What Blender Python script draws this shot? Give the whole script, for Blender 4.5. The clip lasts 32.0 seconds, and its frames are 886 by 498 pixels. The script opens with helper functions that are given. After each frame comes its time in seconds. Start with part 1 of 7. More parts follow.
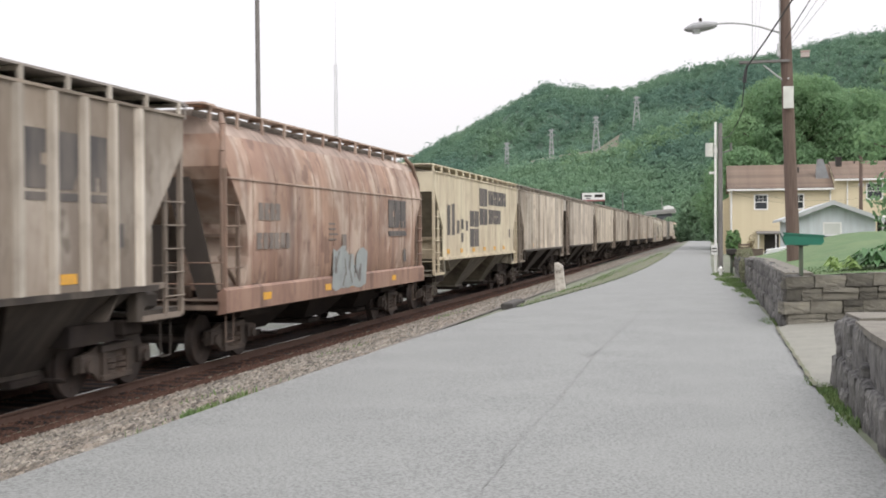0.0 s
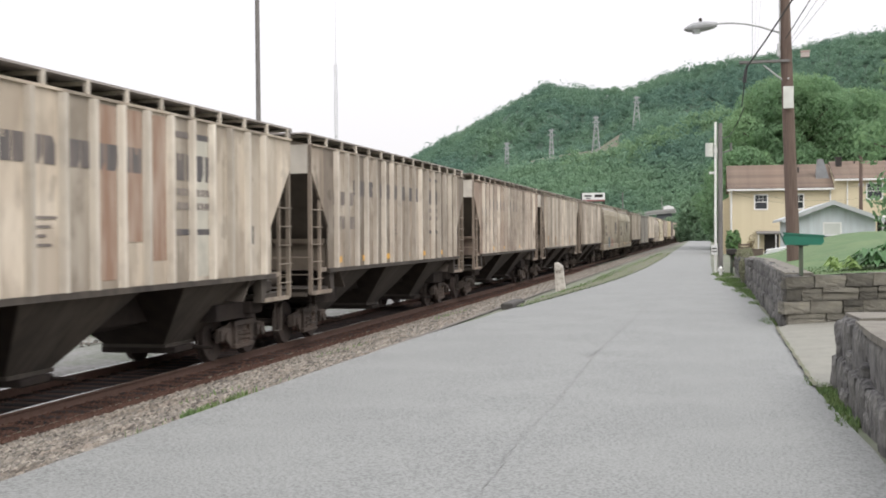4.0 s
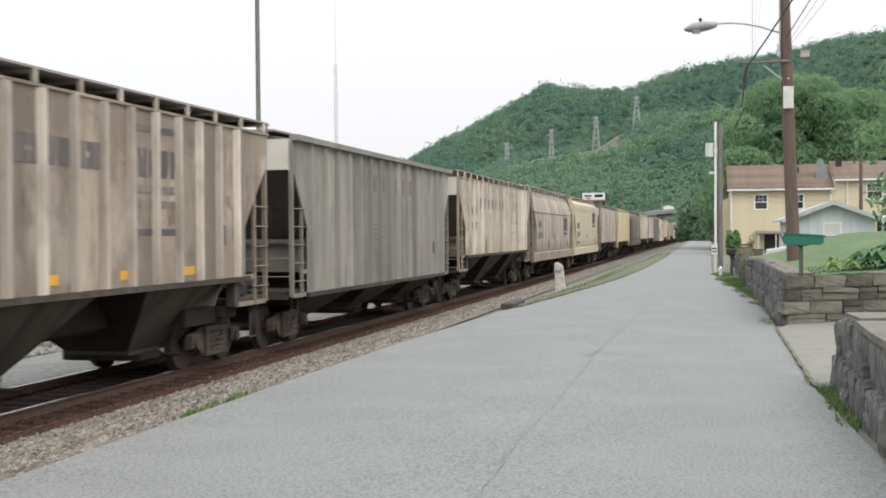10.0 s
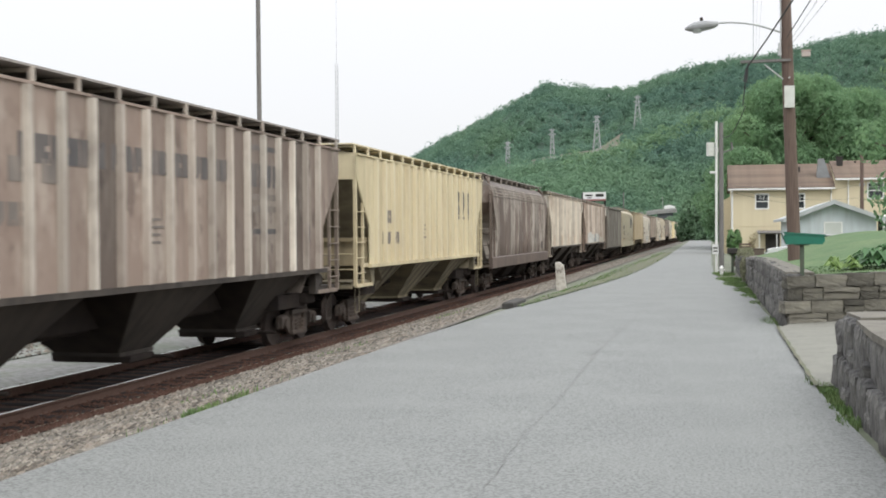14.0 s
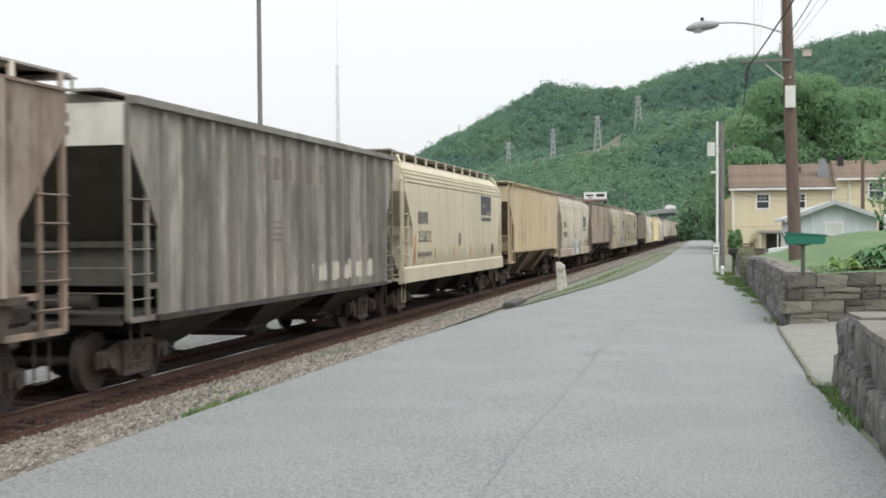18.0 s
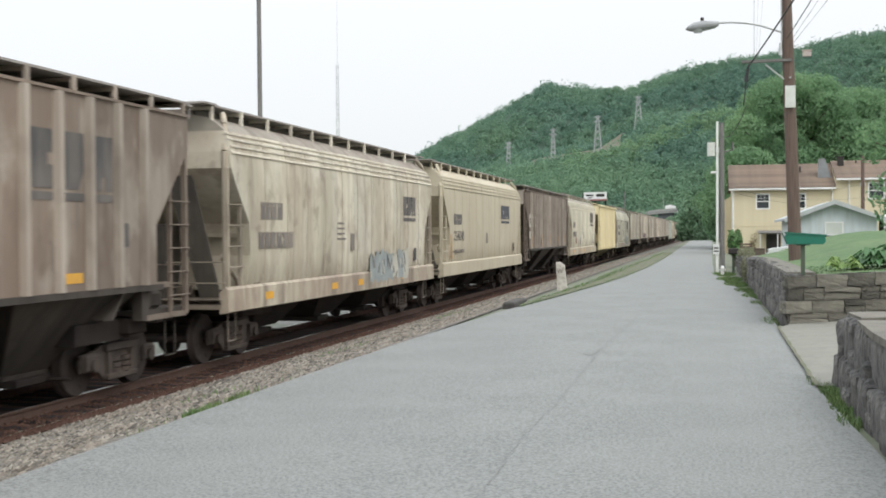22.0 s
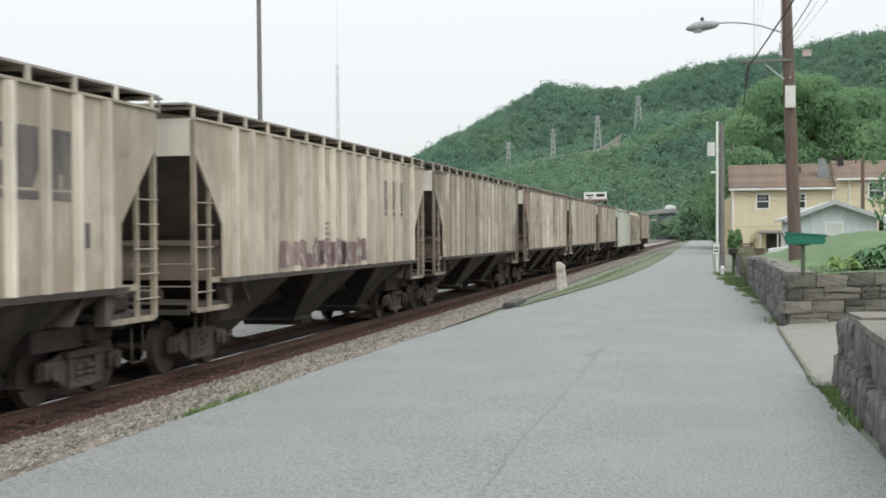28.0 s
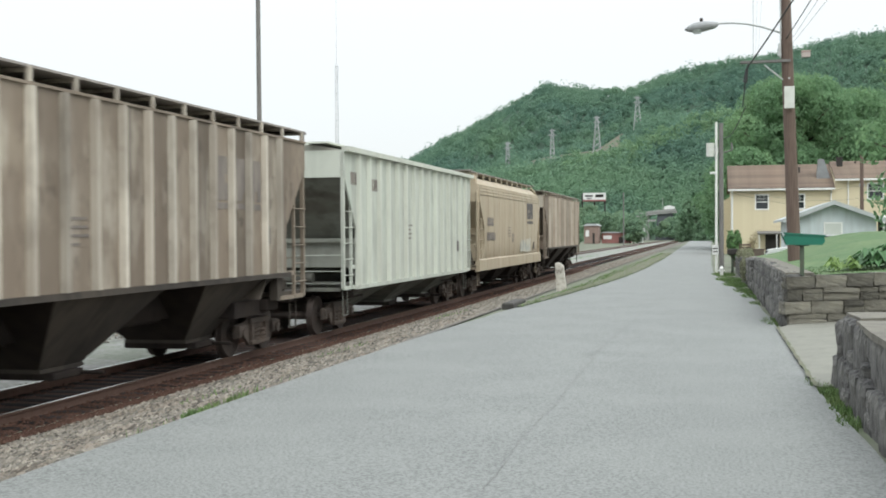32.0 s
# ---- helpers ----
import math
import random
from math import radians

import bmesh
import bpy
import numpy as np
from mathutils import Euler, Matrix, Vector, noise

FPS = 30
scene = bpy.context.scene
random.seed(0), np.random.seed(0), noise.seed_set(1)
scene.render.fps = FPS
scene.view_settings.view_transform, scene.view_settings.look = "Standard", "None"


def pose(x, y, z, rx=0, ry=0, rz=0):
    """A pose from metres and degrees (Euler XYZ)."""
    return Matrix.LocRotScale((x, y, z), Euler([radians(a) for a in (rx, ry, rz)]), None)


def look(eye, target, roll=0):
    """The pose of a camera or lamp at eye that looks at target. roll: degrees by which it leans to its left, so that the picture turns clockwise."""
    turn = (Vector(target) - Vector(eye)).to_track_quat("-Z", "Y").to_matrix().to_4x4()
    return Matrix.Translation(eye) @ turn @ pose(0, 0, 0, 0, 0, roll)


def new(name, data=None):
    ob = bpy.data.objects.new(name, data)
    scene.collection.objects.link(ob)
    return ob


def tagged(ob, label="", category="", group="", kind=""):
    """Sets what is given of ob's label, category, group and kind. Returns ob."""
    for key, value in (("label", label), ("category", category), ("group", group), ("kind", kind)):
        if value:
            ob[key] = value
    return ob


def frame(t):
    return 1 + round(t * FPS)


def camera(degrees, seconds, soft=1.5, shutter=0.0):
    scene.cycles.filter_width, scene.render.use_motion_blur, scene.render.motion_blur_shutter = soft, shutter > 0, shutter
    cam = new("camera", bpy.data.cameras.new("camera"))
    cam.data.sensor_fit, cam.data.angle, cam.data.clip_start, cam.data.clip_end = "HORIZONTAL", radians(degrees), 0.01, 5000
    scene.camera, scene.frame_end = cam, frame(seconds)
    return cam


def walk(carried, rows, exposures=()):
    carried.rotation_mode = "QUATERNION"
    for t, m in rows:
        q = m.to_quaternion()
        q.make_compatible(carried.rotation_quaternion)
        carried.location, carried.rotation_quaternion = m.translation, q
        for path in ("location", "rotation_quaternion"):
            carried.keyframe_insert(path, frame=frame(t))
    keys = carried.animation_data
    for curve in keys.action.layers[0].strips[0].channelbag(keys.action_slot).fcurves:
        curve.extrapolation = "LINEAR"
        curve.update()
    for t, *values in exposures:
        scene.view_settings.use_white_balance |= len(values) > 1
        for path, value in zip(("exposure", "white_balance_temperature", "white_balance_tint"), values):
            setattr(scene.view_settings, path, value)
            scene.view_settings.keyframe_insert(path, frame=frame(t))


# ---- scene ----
cam = camera(40.95, 32.0, soft=1.8, shutter=0.16)
EYE = Vector((0.0, 0.0, 1.65))


def aim(yaw, pitch):
    """Camera pose: yaw in degrees to the left of the track's line, pitch upwards."""
    a, p = radians(yaw), radians(pitch)
    way = Vector((-math.sin(a) * math.cos(p), math.cos(a) * math.cos(p), math.sin(p)))
    return look(EYE, EYE + way * 50, -0.4)


# The tripod is nudged by a few hundredths of a degree on the way.
NUDGES = [(0, 0, 0), (12.6, 0, 0), (13.2, 0.04, 0.027), (14.6, 0.045, 0.027), (16.5, 0.12, 0.07), (17.1, 0.065, 0.027),
          (18.0, 0.08, 0.027), (28.5, 0.08, 0.027), (29.0, 0.01, 0.014), (31.0, 0.01, 0.014), (31.5, 0.04, 0.0), (32.0, 0.04, 0.0)]
walk(cam, [(t, aim(12.82 + dy, -0.728 - dp)) for t, dy, dp in NUDGES], exposures=[(0, 0.09, 6500, 13), (6, 0.11, 6450, 12), (9, 0.04, 6410, 11), (11, 0.09, 6400, 10), (13, 0.0, 6380, 9), (14.2, 0.05, 6360, 9), (17.5, 0.06, 6350, 8), (19, -0.02, 6330, 7), (20.5, 0.02, 6300, 7), (22.5, 0.04, 6300, 7), (25, -0.02, 6300, 6), (28, -0.03, 6300, 6), (29.5, 0.07, 6270, 5), (32, 0.09, 6250, 4)])

# ---- world and sun: a bright overcast sky ----
world = bpy.data.worlds.new("overcast_sky")
scene.world = world
world.use_nodes = True
wn, wl = world.node_tree.nodes, world.node_tree.links
wn.clear()
w_out, w_bg = wn.new("ShaderNodeOutputWorld"), wn.new("ShaderNodeBackground")
w_sky = wn.new("ShaderNodeTexSky")
w_sky.sky_type, w_sky.sun_disc = "NISHITA", False
w_sky.sun_elevation, w_sky.sun_rotation = radians(48), radians(120)
w_sky.dust_density, w_sky.air_density = 4.0, 1.0
w_tc, w_sep = wn.new("ShaderNodeTexCoord"), wn.new("ShaderNodeSeparateXYZ")
w_ramp, w_mix = wn.new("ShaderNodeValToRGB"), wn.new("ShaderNodeMix")
w_ramp.color_ramp.elements[0].position, w_ramp.color_ramp.elements[0].color = 0.0, (0.965, 0.96, 0.965, 1)
w_ramp.color_ramp.elements[1].position, w_ramp.color_ramp.elements[1].color = 1.0, (2.6, 2.6, 2.7, 1)
w_high = w_ramp.color_ramp.elements.new(0.18)
w_high.color = (1.1, 1.08, 1.085, 1)
w_scale = wn.new("ShaderNodeVectorMath")
w_scale.operation = "SCALE"
w_scale.inputs["Scale"].default_value = 0.12
w_mix.data_type = "RGBA"
w_mix.inputs[0].default_value = 0.15
wl.new(w_tc.outputs["Generated"], w_sep.inputs[0])
wl.new(w_sep.outputs["Z"], w_ramp.inputs[0])
wl.new(w_ramp.outputs[0], w_mix.inputs[6])
wl.new(w_sky.outputs[0], w_scale.inputs[0])
wl.new(w_scale.outputs[0], w_mix.inputs[7])
wl.new(w_mix.outputs[2], w_bg.inputs[0])
w_bg.inputs[1].default_value = 1.0
wl.new(w_bg.outputs[0], w_out.inputs[0])
sun = new("sun", bpy.data.lights.new("sun", "SUN"))
sun.data.energy, sun.data.angle, sun.data.color = 1.0, radians(25), (1.0, 0.96, 0.9)
sun.matrix_world = look((30, -20, 45), (0, 15, 0))


# ---- materials ----
def material(name, base, rough=0.8, metal=0.0, spots=None, scale=4.0, amount=0.5, stretch=(1, 1, 1), bump=0.0, bump_scale=30.0,
             second=None, second_scale=0.6, second_amount=0.5, space="Object", random_value=0.0, island=False, ramp=(0.4, 0.65), thin=0.0):
    """A weathered surface: base colour, blotches of a second colour at one scale and a third at another, and a fine relief."""
    m = bpy.data.materials.new(name)
    m.use_nodes = True
    n, l = m.node_tree.nodes, m.node_tree.links
    b = n["Principled BSDF"]
    b.inputs["Roughness"].default_value, b.inputs["Metallic"].default_value = rough, metal
    tc, mp = n.new("ShaderNodeTexCoord"), n.new("ShaderNodeMapping")
    mp.inputs["Scale"].default_value = stretch
    l.new(tc.outputs[space], mp.inputs[0])
    col = n.new("ShaderNodeRGB")
    col.outputs[0].default_value = (*base, 1)
    out = col.outputs[0]
    for tint, sc, am, src in ((spots, scale, amount, mp.outputs[0]), (second, second_scale, second_amount, tc.outputs[space])):
        if tint is None:
            continue
        tex, rp, mul, mix = n.new("ShaderNodeTexNoise"), n.new("ShaderNodeValToRGB"), n.new("ShaderNodeMath"), n.new("ShaderNodeMix")
        tex.inputs["Scale"].default_value, tex.inputs["Detail"].default_value = sc, 6
        rp.color_ramp.elements[0].position, rp.color_ramp.elements[1].position = ramp
        mul.operation = "MULTIPLY"
        mul.inputs[1].default_value = am
        mix.data_type = "RGBA"
        mix.inputs[7].default_value = (*tint, 1)
        l.new(src, tex.inputs["Vector"])
        l.new(tex.outputs[0], rp.inputs[0])
        l.new(rp.outputs[0], mul.inputs[0])
        l.new(mul.outputs[0], mix.inputs[0])
        l.new(out, mix.inputs[6])
        out = mix.outputs[2]
    if random_value:
        hs, mr = n.new("ShaderNodeHueSaturation"), n.new("ShaderNodeMapRange")
        info = n.new("ShaderNodeNewGeometry" if island else "ShaderNodeObjectInfo")
        l.new(info.outputs["Random Per Island" if island else "Random"], mr.inputs[0])
        mr.inputs[3].default_value, mr.inputs[4].default_value = 1 - random_value, 1 + random_value
        l.new(mr.outputs[0], hs.inputs["Value"])
        l.new(out, hs.inputs["Color"])
        out = hs.outputs[0]
    l.new(out, b.inputs["Base Color"])
    if thin:
        tr, ms = n.new("ShaderNodeBsdfTranslucent"), n.new("ShaderNodeMixShader")
        ms.inputs[0].default_value = thin
        l.new(out, tr.inputs[0])
        l.new(b.outputs[0], ms.inputs[1])
        l.new(tr.outputs[0], ms.inputs[2])
        l.new(ms.outputs[0], n["Material Output"].inputs[0])
    if bump:
        tex, bp = n.new("ShaderNodeTexNoise"), n.new("ShaderNodeBump")
        tex.inputs["Scale"].default_value, tex.inputs["Detail"].default_value = bump_scale, 5
        bp.inputs["Strength"].default_value, bp.inputs["Distance"].default_value = bump, 0.02
        l.new(tc.outputs[space], tex.inputs["Vector"])
        l.new(tex.outputs[0], bp.inputs["Height"])
        l.new(bp.outputs[0], b.inputs["Normal"])
    return m


def shade(c, k):
    return tuple(min(0.95, v * k) for v in c)


def blend(a, b, k):
    return tuple(p * (1 - k) + q * k for p, q in zip(a, b))


ASPHALT = material("aged_asphalt", (0.206, 0.214, 0.201), 0.66, spots=(0.095, 0.099, 0.093), scale=42, amount=0.9, second=(0.25, 0.258, 0.24),
                   second_scale=0.8, second_amount=0.2, bump=0.5, bump_scale=60, ramp=(0.42, 0.62))
TAR = material("tar_crack", (0.155, 0.158, 0.15), 0.85, spots=(0.19, 0.196, 0.185), scale=7, amount=0.8)
CONCRETE = material("drive_concrete", (0.2, 0.2, 0.165), 0.9, spots=(0.155, 0.15, 0.128), scale=3, amount=0.7, second=(0.22, 0.215, 0.185),
                    second_scale=14, bump=0.3, bump_scale=60)
BALLAST_BED = material("ballast_bed", (0.16, 0.145, 0.122), 0.95, spots=(0.07, 0.06, 0.05), scale=9, amount=0.8, bump=1.0, bump_scale=14)
STONE_CHIPS = material("ballast_stone", (0.195, 0.178, 0.148), 0.95, spots=(0.14, 0.115, 0.09), scale=1.2, amount=0.75, random_value=0.65, island=True)
RUSTY_CHIPS = material("rusty_stone", (0.085, 0.05, 0.038), 0.95, spots=(0.06, 0.036, 0.028), scale=1.5, amount=0.7, random_value=0.25, island=True)
RUST_BED = material("rusty_bed", (0.06, 0.037, 0.029), 0.95, spots=(0.042, 0.027, 0.021), scale=6, amount=0.8, bump=1.0, bump_scale=18)
SIDING_BED = material("siding_ballast", (0.29, 0.285, 0.27), 0.95, spots=(0.17, 0.165, 0.15), scale=7, amount=0.8, second=(0.13, 0.17, 0.09), second_scale=0.7, second_amount=0.45, bump=1.0, bump_scale=14)
RAIL_STEEL = material("rail_rust", (0.1, 0.058, 0.042), 0.8, metal=0.2, spots=(0.07, 0.035, 0.025), scale=8)
RAIL_TOP = material("rail_head", (0.62, 0.6, 0.58), 0.25, metal=1.0, spots=(0.4, 0.38, 0.36), scale=6)
TIE_WOOD = material("tie_wood", (0.03, 0.026, 0.025), 0.95, spots=(0.02, 0.017, 0.016), scale=4, stretch=(0.3, 3, 3), random_value=0.3)
# Also colours the bays' end slopes, where it stands in for shade.
UNDER = material("underframe_grime_and_shade", (0.036, 0.031, 0.029), 0.9, spots=(0.055, 0.045, 0.038), scale=3, amount=0.6, bump=0.2)
TRUCK_IRON = material("truck_iron", (0.068, 0.056, 0.047), 0.85, metal=0.1, spots=(0.04, 0.032, 0.028), scale=6, amount=0.7, second=(0.14, 0.1, 0.075),
                      second_scale=2.0)
WHEEL_STEEL = material("wheel_steel", (0.05, 0.04, 0.035), 0.7, metal=0.3, spots=(0.085, 0.06, 0.048), scale=5)
COAMING = material("coaming_gap_shade", (0.2, 0.175, 0.15), 0.9, spots=(0.13, 0.11, 0.09), scale=2.5)
WALKWAY = material("walkway_steel", (0.3, 0.275, 0.255), 0.8, metal=0.1, spots=(0.28, 0.25, 0.21), scale=5)
BLACK_PAINT = material("lettering_black", (0.075, 0.07, 0.068), 0.8, spots=(0.2, 0.175, 0.15), scale=3, amount=0.6, stretch=(1, 1, 0.3))
BLUE_PAINT = material("lettering_blue", (0.05, 0.052, 0.07), 0.7, spots=(0.15, 0.14, 0.14), scale=3, amount=0.4, stretch=(1, 1, 0.3))
FADED_PAINT = material("lettering_faded", (0.15, 0.13, 0.115), 0.8, spots=(0.3, 0.26, 0.22), scale=2.5, amount=0.7, stretch=(1, 1, 0.3))
YELLOW_TAPE = material("reflector_yellow", (0.75, 0.38, 0.03), 0.5, spots=(0.4, 0.26, 0.1), scale=6, amount=0.5)
FADED_TAPE = material("reflector_faded", (0.52, 0.27, 0.09), 0.7, spots=(0.36, 0.24, 0.14), scale=5, amount=0.8)
SPRAY = {"white": (0.6, 0.6, 0.56), "grey": (0.3, 0.33, 0.32), "blue": (0.075, 0.1, 0.125), "orange": (0.4, 0.21, 0.15), "purple": (0.22, 0.16, 0.155),
         "dark": (0.15, 0.14, 0.13), "pale": (0.5, 0.48, 0.4), "teal": (0.2, 0.28, 0.28), "mauve": (0.34, 0.25, 0.235), "red": (0.22, 0.07, 0.055)}
SPRAYS = {k: material("spray_" + k, c, 0.6, spots=shade(c, 0.7), scale=3, amount=0.6) for k, c in SPRAY.items()}
GRASS = material("grass_blades", (0.115, 0.19, 0.065), 0.8, spots=(0.16, 0.2, 0.075), scale=3, amount=0.6, random_value=0.4, island=True, thin=0.35)
LAWN = material("lawn_turf", (0.085, 0.148, 0.058), 0.9, spots=(0.125, 0.178, 0.075), scale=0.9, amount=0.8, second=(0.055, 0.1, 0.036), second_scale=4, bump=0.5,
                bump_scale=50)
EARTH = material("field_earth", (0.13, 0.135, 0.1), 0.95, spots=(0.085, 0.12, 0.05), scale=0.25, amount=0.9, second=(0.2, 0.19, 0.165), second_scale=1.5, bump=0.5)
FOREST_FLOOR = material("forest_floor", (0.05, 0.09, 0.062), 0.95, spots=(0.07, 0.11, 0.07), scale=0.06, bump=0.5, bump_scale=0.3)
CLEARING = material("cleared_slope", (0.15, 0.125, 0.095), 0.95, spots=(0.1, 0.13, 0.075), scale=0.12, amount=0.9, bump=0.5, bump_scale=0.3)
# Distance haze is put into the base colours of both forests.
FOREST = material("hazy_forest_leaves", (0.166, 0.276, 0.204), 0.9, spots=(0.1, 0.185, 0.145), scale=0.09, amount=1.0, second=(0.2, 0.315, 0.185), second_scale=0.013,
                  second_amount=0.8, random_value=0.06, island=True, thin=0.45)
FOREST_LIGHT = material("spur_leaves_less_haze", (0.21, 0.325, 0.18), 0.9, spots=(0.16, 0.268, 0.168), scale=0.13, amount=0.8, random_value=0.06, island=True, thin=0.45)
LEAF = material("tree_leaves", (0.185, 0.31, 0.165), 0.8, spots=(0.225, 0.345, 0.17), scale=0.3, amount=0.7, random_value=0.18, island=True, thin=0.6)
LEAF_FAR = material("valley_leaves", (0.19, 0.295, 0.19), 0.8, spots=(0.2, 0.28, 0.16), scale=0.2, amount=0.7, random_value=0.2, island=True, thin=0.5)
LEAF_PALE = material("pale_green_leaves", (0.2, 0.31, 0.19), 0.8, spots=(0.165, 0.265, 0.155), scale=0.4, amount=0.7, random_value=0.12, island=True, thin=0.6)
LEAF_DARK = material("bush_leaves", (0.085, 0.175, 0.055), 0.6, spots=(0.11, 0.19, 0.065), scale=3, amount=0.5, random_value=0.5, island=True, thin=0.3)
LEAF_DRY = material("dry_shrub_leaves", (0.2, 0.2, 0.13), 0.85, spots=(0.15, 0.17, 0.09), scale=2.0, amount=0.7, random_value=0.35, island=True, thin=0.4)
LEAF_HOSTA = material("arching_leaves", (0.085, 0.185, 0.07), 0.5, spots=(0.05, 0.115, 0.04), scale=4, amount=0.6, random_value=0.45, thin=0.3)
LEAF_TAN = material("withered_leaves", (0.33, 0.27, 0.16), 0.9, spots=(0.24, 0.2, 0.12), scale=3.0, amount=0.7, random_value=0.3, island=True, thin=0.4)
LEAF_YELLOW = material("yellow_green_leaves", (0.24, 0.34, 0.12), 0.75, spots=(0.18, 0.26, 0.09), scale=2.0, amount=0.7, random_value=0.3, island=True, thin=0.4)
BARK = material("bark", (0.12, 0.09, 0.07), 0.95, spots=(0.06, 0.05, 0.04), scale=8, stretch=(3, 3, 0.4), bump=0.6)
POLE_WOOD = material("pole_wood", (0.14, 0.1, 0.08), 0.9, spots=(0.09, 0.06, 0.048), scale=7, stretch=(4, 4, 0.25), amount=0.8, bump=0.3)
POLE_GREY = material("pole_grey_wood", (0.2, 0.19, 0.18), 0.9, spots=(0.12, 0.115, 0.11), scale=7, stretch=(4, 4, 0.25), amount=0.7, bump=0.3)
GALV = material("galvanised_steel", (0.5, 0.51, 0.5), 0.5, metal=0.6, spots=(0.38, 0.38, 0.38), scale=10)
WIRE = material("cable_black", (0.03, 0.03, 0.03), 0.7)
WHITE_PVC = material("white_pipe", (0.75, 0.75, 0.72), 0.5, spots=(0.55, 0.54, 0.5), scale=5, stretch=(3, 3, 0.3))
LIGHT_METAL = material("light_grey_metal", (0.62, 0.63, 0.58), 0.5, spots=(0.5, 0.5, 0.45), scale=6)
GREEN_PAINT = material("mailbox_green", (0.012, 0.14, 0.088), 0.4, spots=(0.018, 0.1, 0.065), scale=6, amount=0.5)
POST_GREEN = material("post_dark_green", (0.06, 0.085, 0.055), 0.7, spots=(0.1, 0.09, 0.06), scale=8)
SIDING = material("yellow_siding", (0.6, 0.525, 0.36), 0.75, spots=(0.54, 0.47, 0.31), scale=0.5, amount=0.5, second=(0.64, 0.57, 0.4), second_scale=4)
SHINGLE = material("red_brown_shingle", (0.148, 0.11, 0.08), 0.95, spots=(0.09, 0.066, 0.05), scale=1.4, amount=0.85, second=(0.175, 0.12, 0.085), second_scale=0.35,
                   random_value=0.18, bump=0.4)
TRIM = material("white_trim", (0.75, 0.75, 0.72), 0.6, spots=(0.62, 0.61, 0.57), scale=4)
GLASS = material("window_glass", (0.03, 0.035, 0.04), 0.08, spots=(0.06, 0.06, 0.06), scale=2)
SHED_PAINT = material("pale_blue_boards", (0.55, 0.6, 0.61), 0.8, spots=(0.44, 0.47, 0.47), scale=2, stretch=(2, 2, 0.3), amount=0.6)
SHED_ROOF = material("shed_roofing", (0.42, 0.44, 0.44), 0.8, spots=(0.33, 0.34, 0.34), scale=2)
DARK_VOID = material("dark_interior", (0.03, 0.028, 0.025), 0.9, spots=(0.05, 0.04, 0.035), scale=2)
WALL_STONE = material("wall_stone", (0.112, 0.106, 0.088), 0.95, spots=(0.066, 0.06, 0.048), scale=3.2, amount=0.9, second=(0.175, 0.166, 0.13), second_scale=1.4,
                      second_amount=0.7, bump=1.0, bump_scale=9, random_value=0.55)
WALL_DARK = material("wall_stone_dark", (0.095, 0.092, 0.088), 0.95, spots=(0.036, 0.035, 0.036), scale=3.2, amount=0.95, second=(0.19, 0.185, 0.165), second_scale=2.6,
                     second_amount=0.55, stretch=(1, 1, 0.5), bump=1.0, bump_scale=8, random_value=0.3)
MORTAR = material("wall_mortar", (0.12, 0.11, 0.095), 0.95, spots=(0.2, 0.18, 0.15), scale=5, bump=0.8)
CAP_STONE = material("coping_concrete", (0.17, 0.16, 0.13), 0.95, spots=(0.11, 0.1, 0.085), scale=4, amount=0.8, bump=0.8, bump_scale=18)
MARKER_STONE = material("marker_concrete", (0.55, 0.52, 0.46), 0.9, spots=(0.3, 0.27, 0.22), scale=9, amount=0.8, bump=0.4)
HILL_HOUSE = material("pale_house_paint", (0.5, 0.42, 0.38), 0.8, spots=(0.42, 0.35, 0.32), scale=1)
RED_PAINT = material("red_building_paint", (0.29, 0.13, 0.115), 0.8, spots=(0.23, 0.11, 0.1), scale=1)
BRICKISH = material("old_brick_building", (0.25, 0.18, 0.15), 0.9, spots=(0.17, 0.12, 0.1), scale=1)
STEEL_LATTICE = material("lattice_steel", (0.42, 0.43, 0.43), 0.6, metal=0.4, spots=(0.3, 0.31, 0.31), scale=1)
CAR_WHITE = material("car_white_paint", (0.75, 0.75, 0.75), 0.25, spots=(0.68, 0.68, 0.68), scale=3)
TYRE = material("tyre_rubber", (0.03, 0.03, 0.03), 0.85)
SIGN_WHITE = material("sign_panel", (0.7, 0.7, 0.68), 0.6, spots=(0.6, 0.6, 0.58), scale=2)


for m_dull in (TIE_WOOD, RUST_BED, UNDER, RUSTY_CHIPS):
    m_dull.node_tree.nodes["Principled BSDF"].inputs["Specular IOR Level"].default_value = 0.05


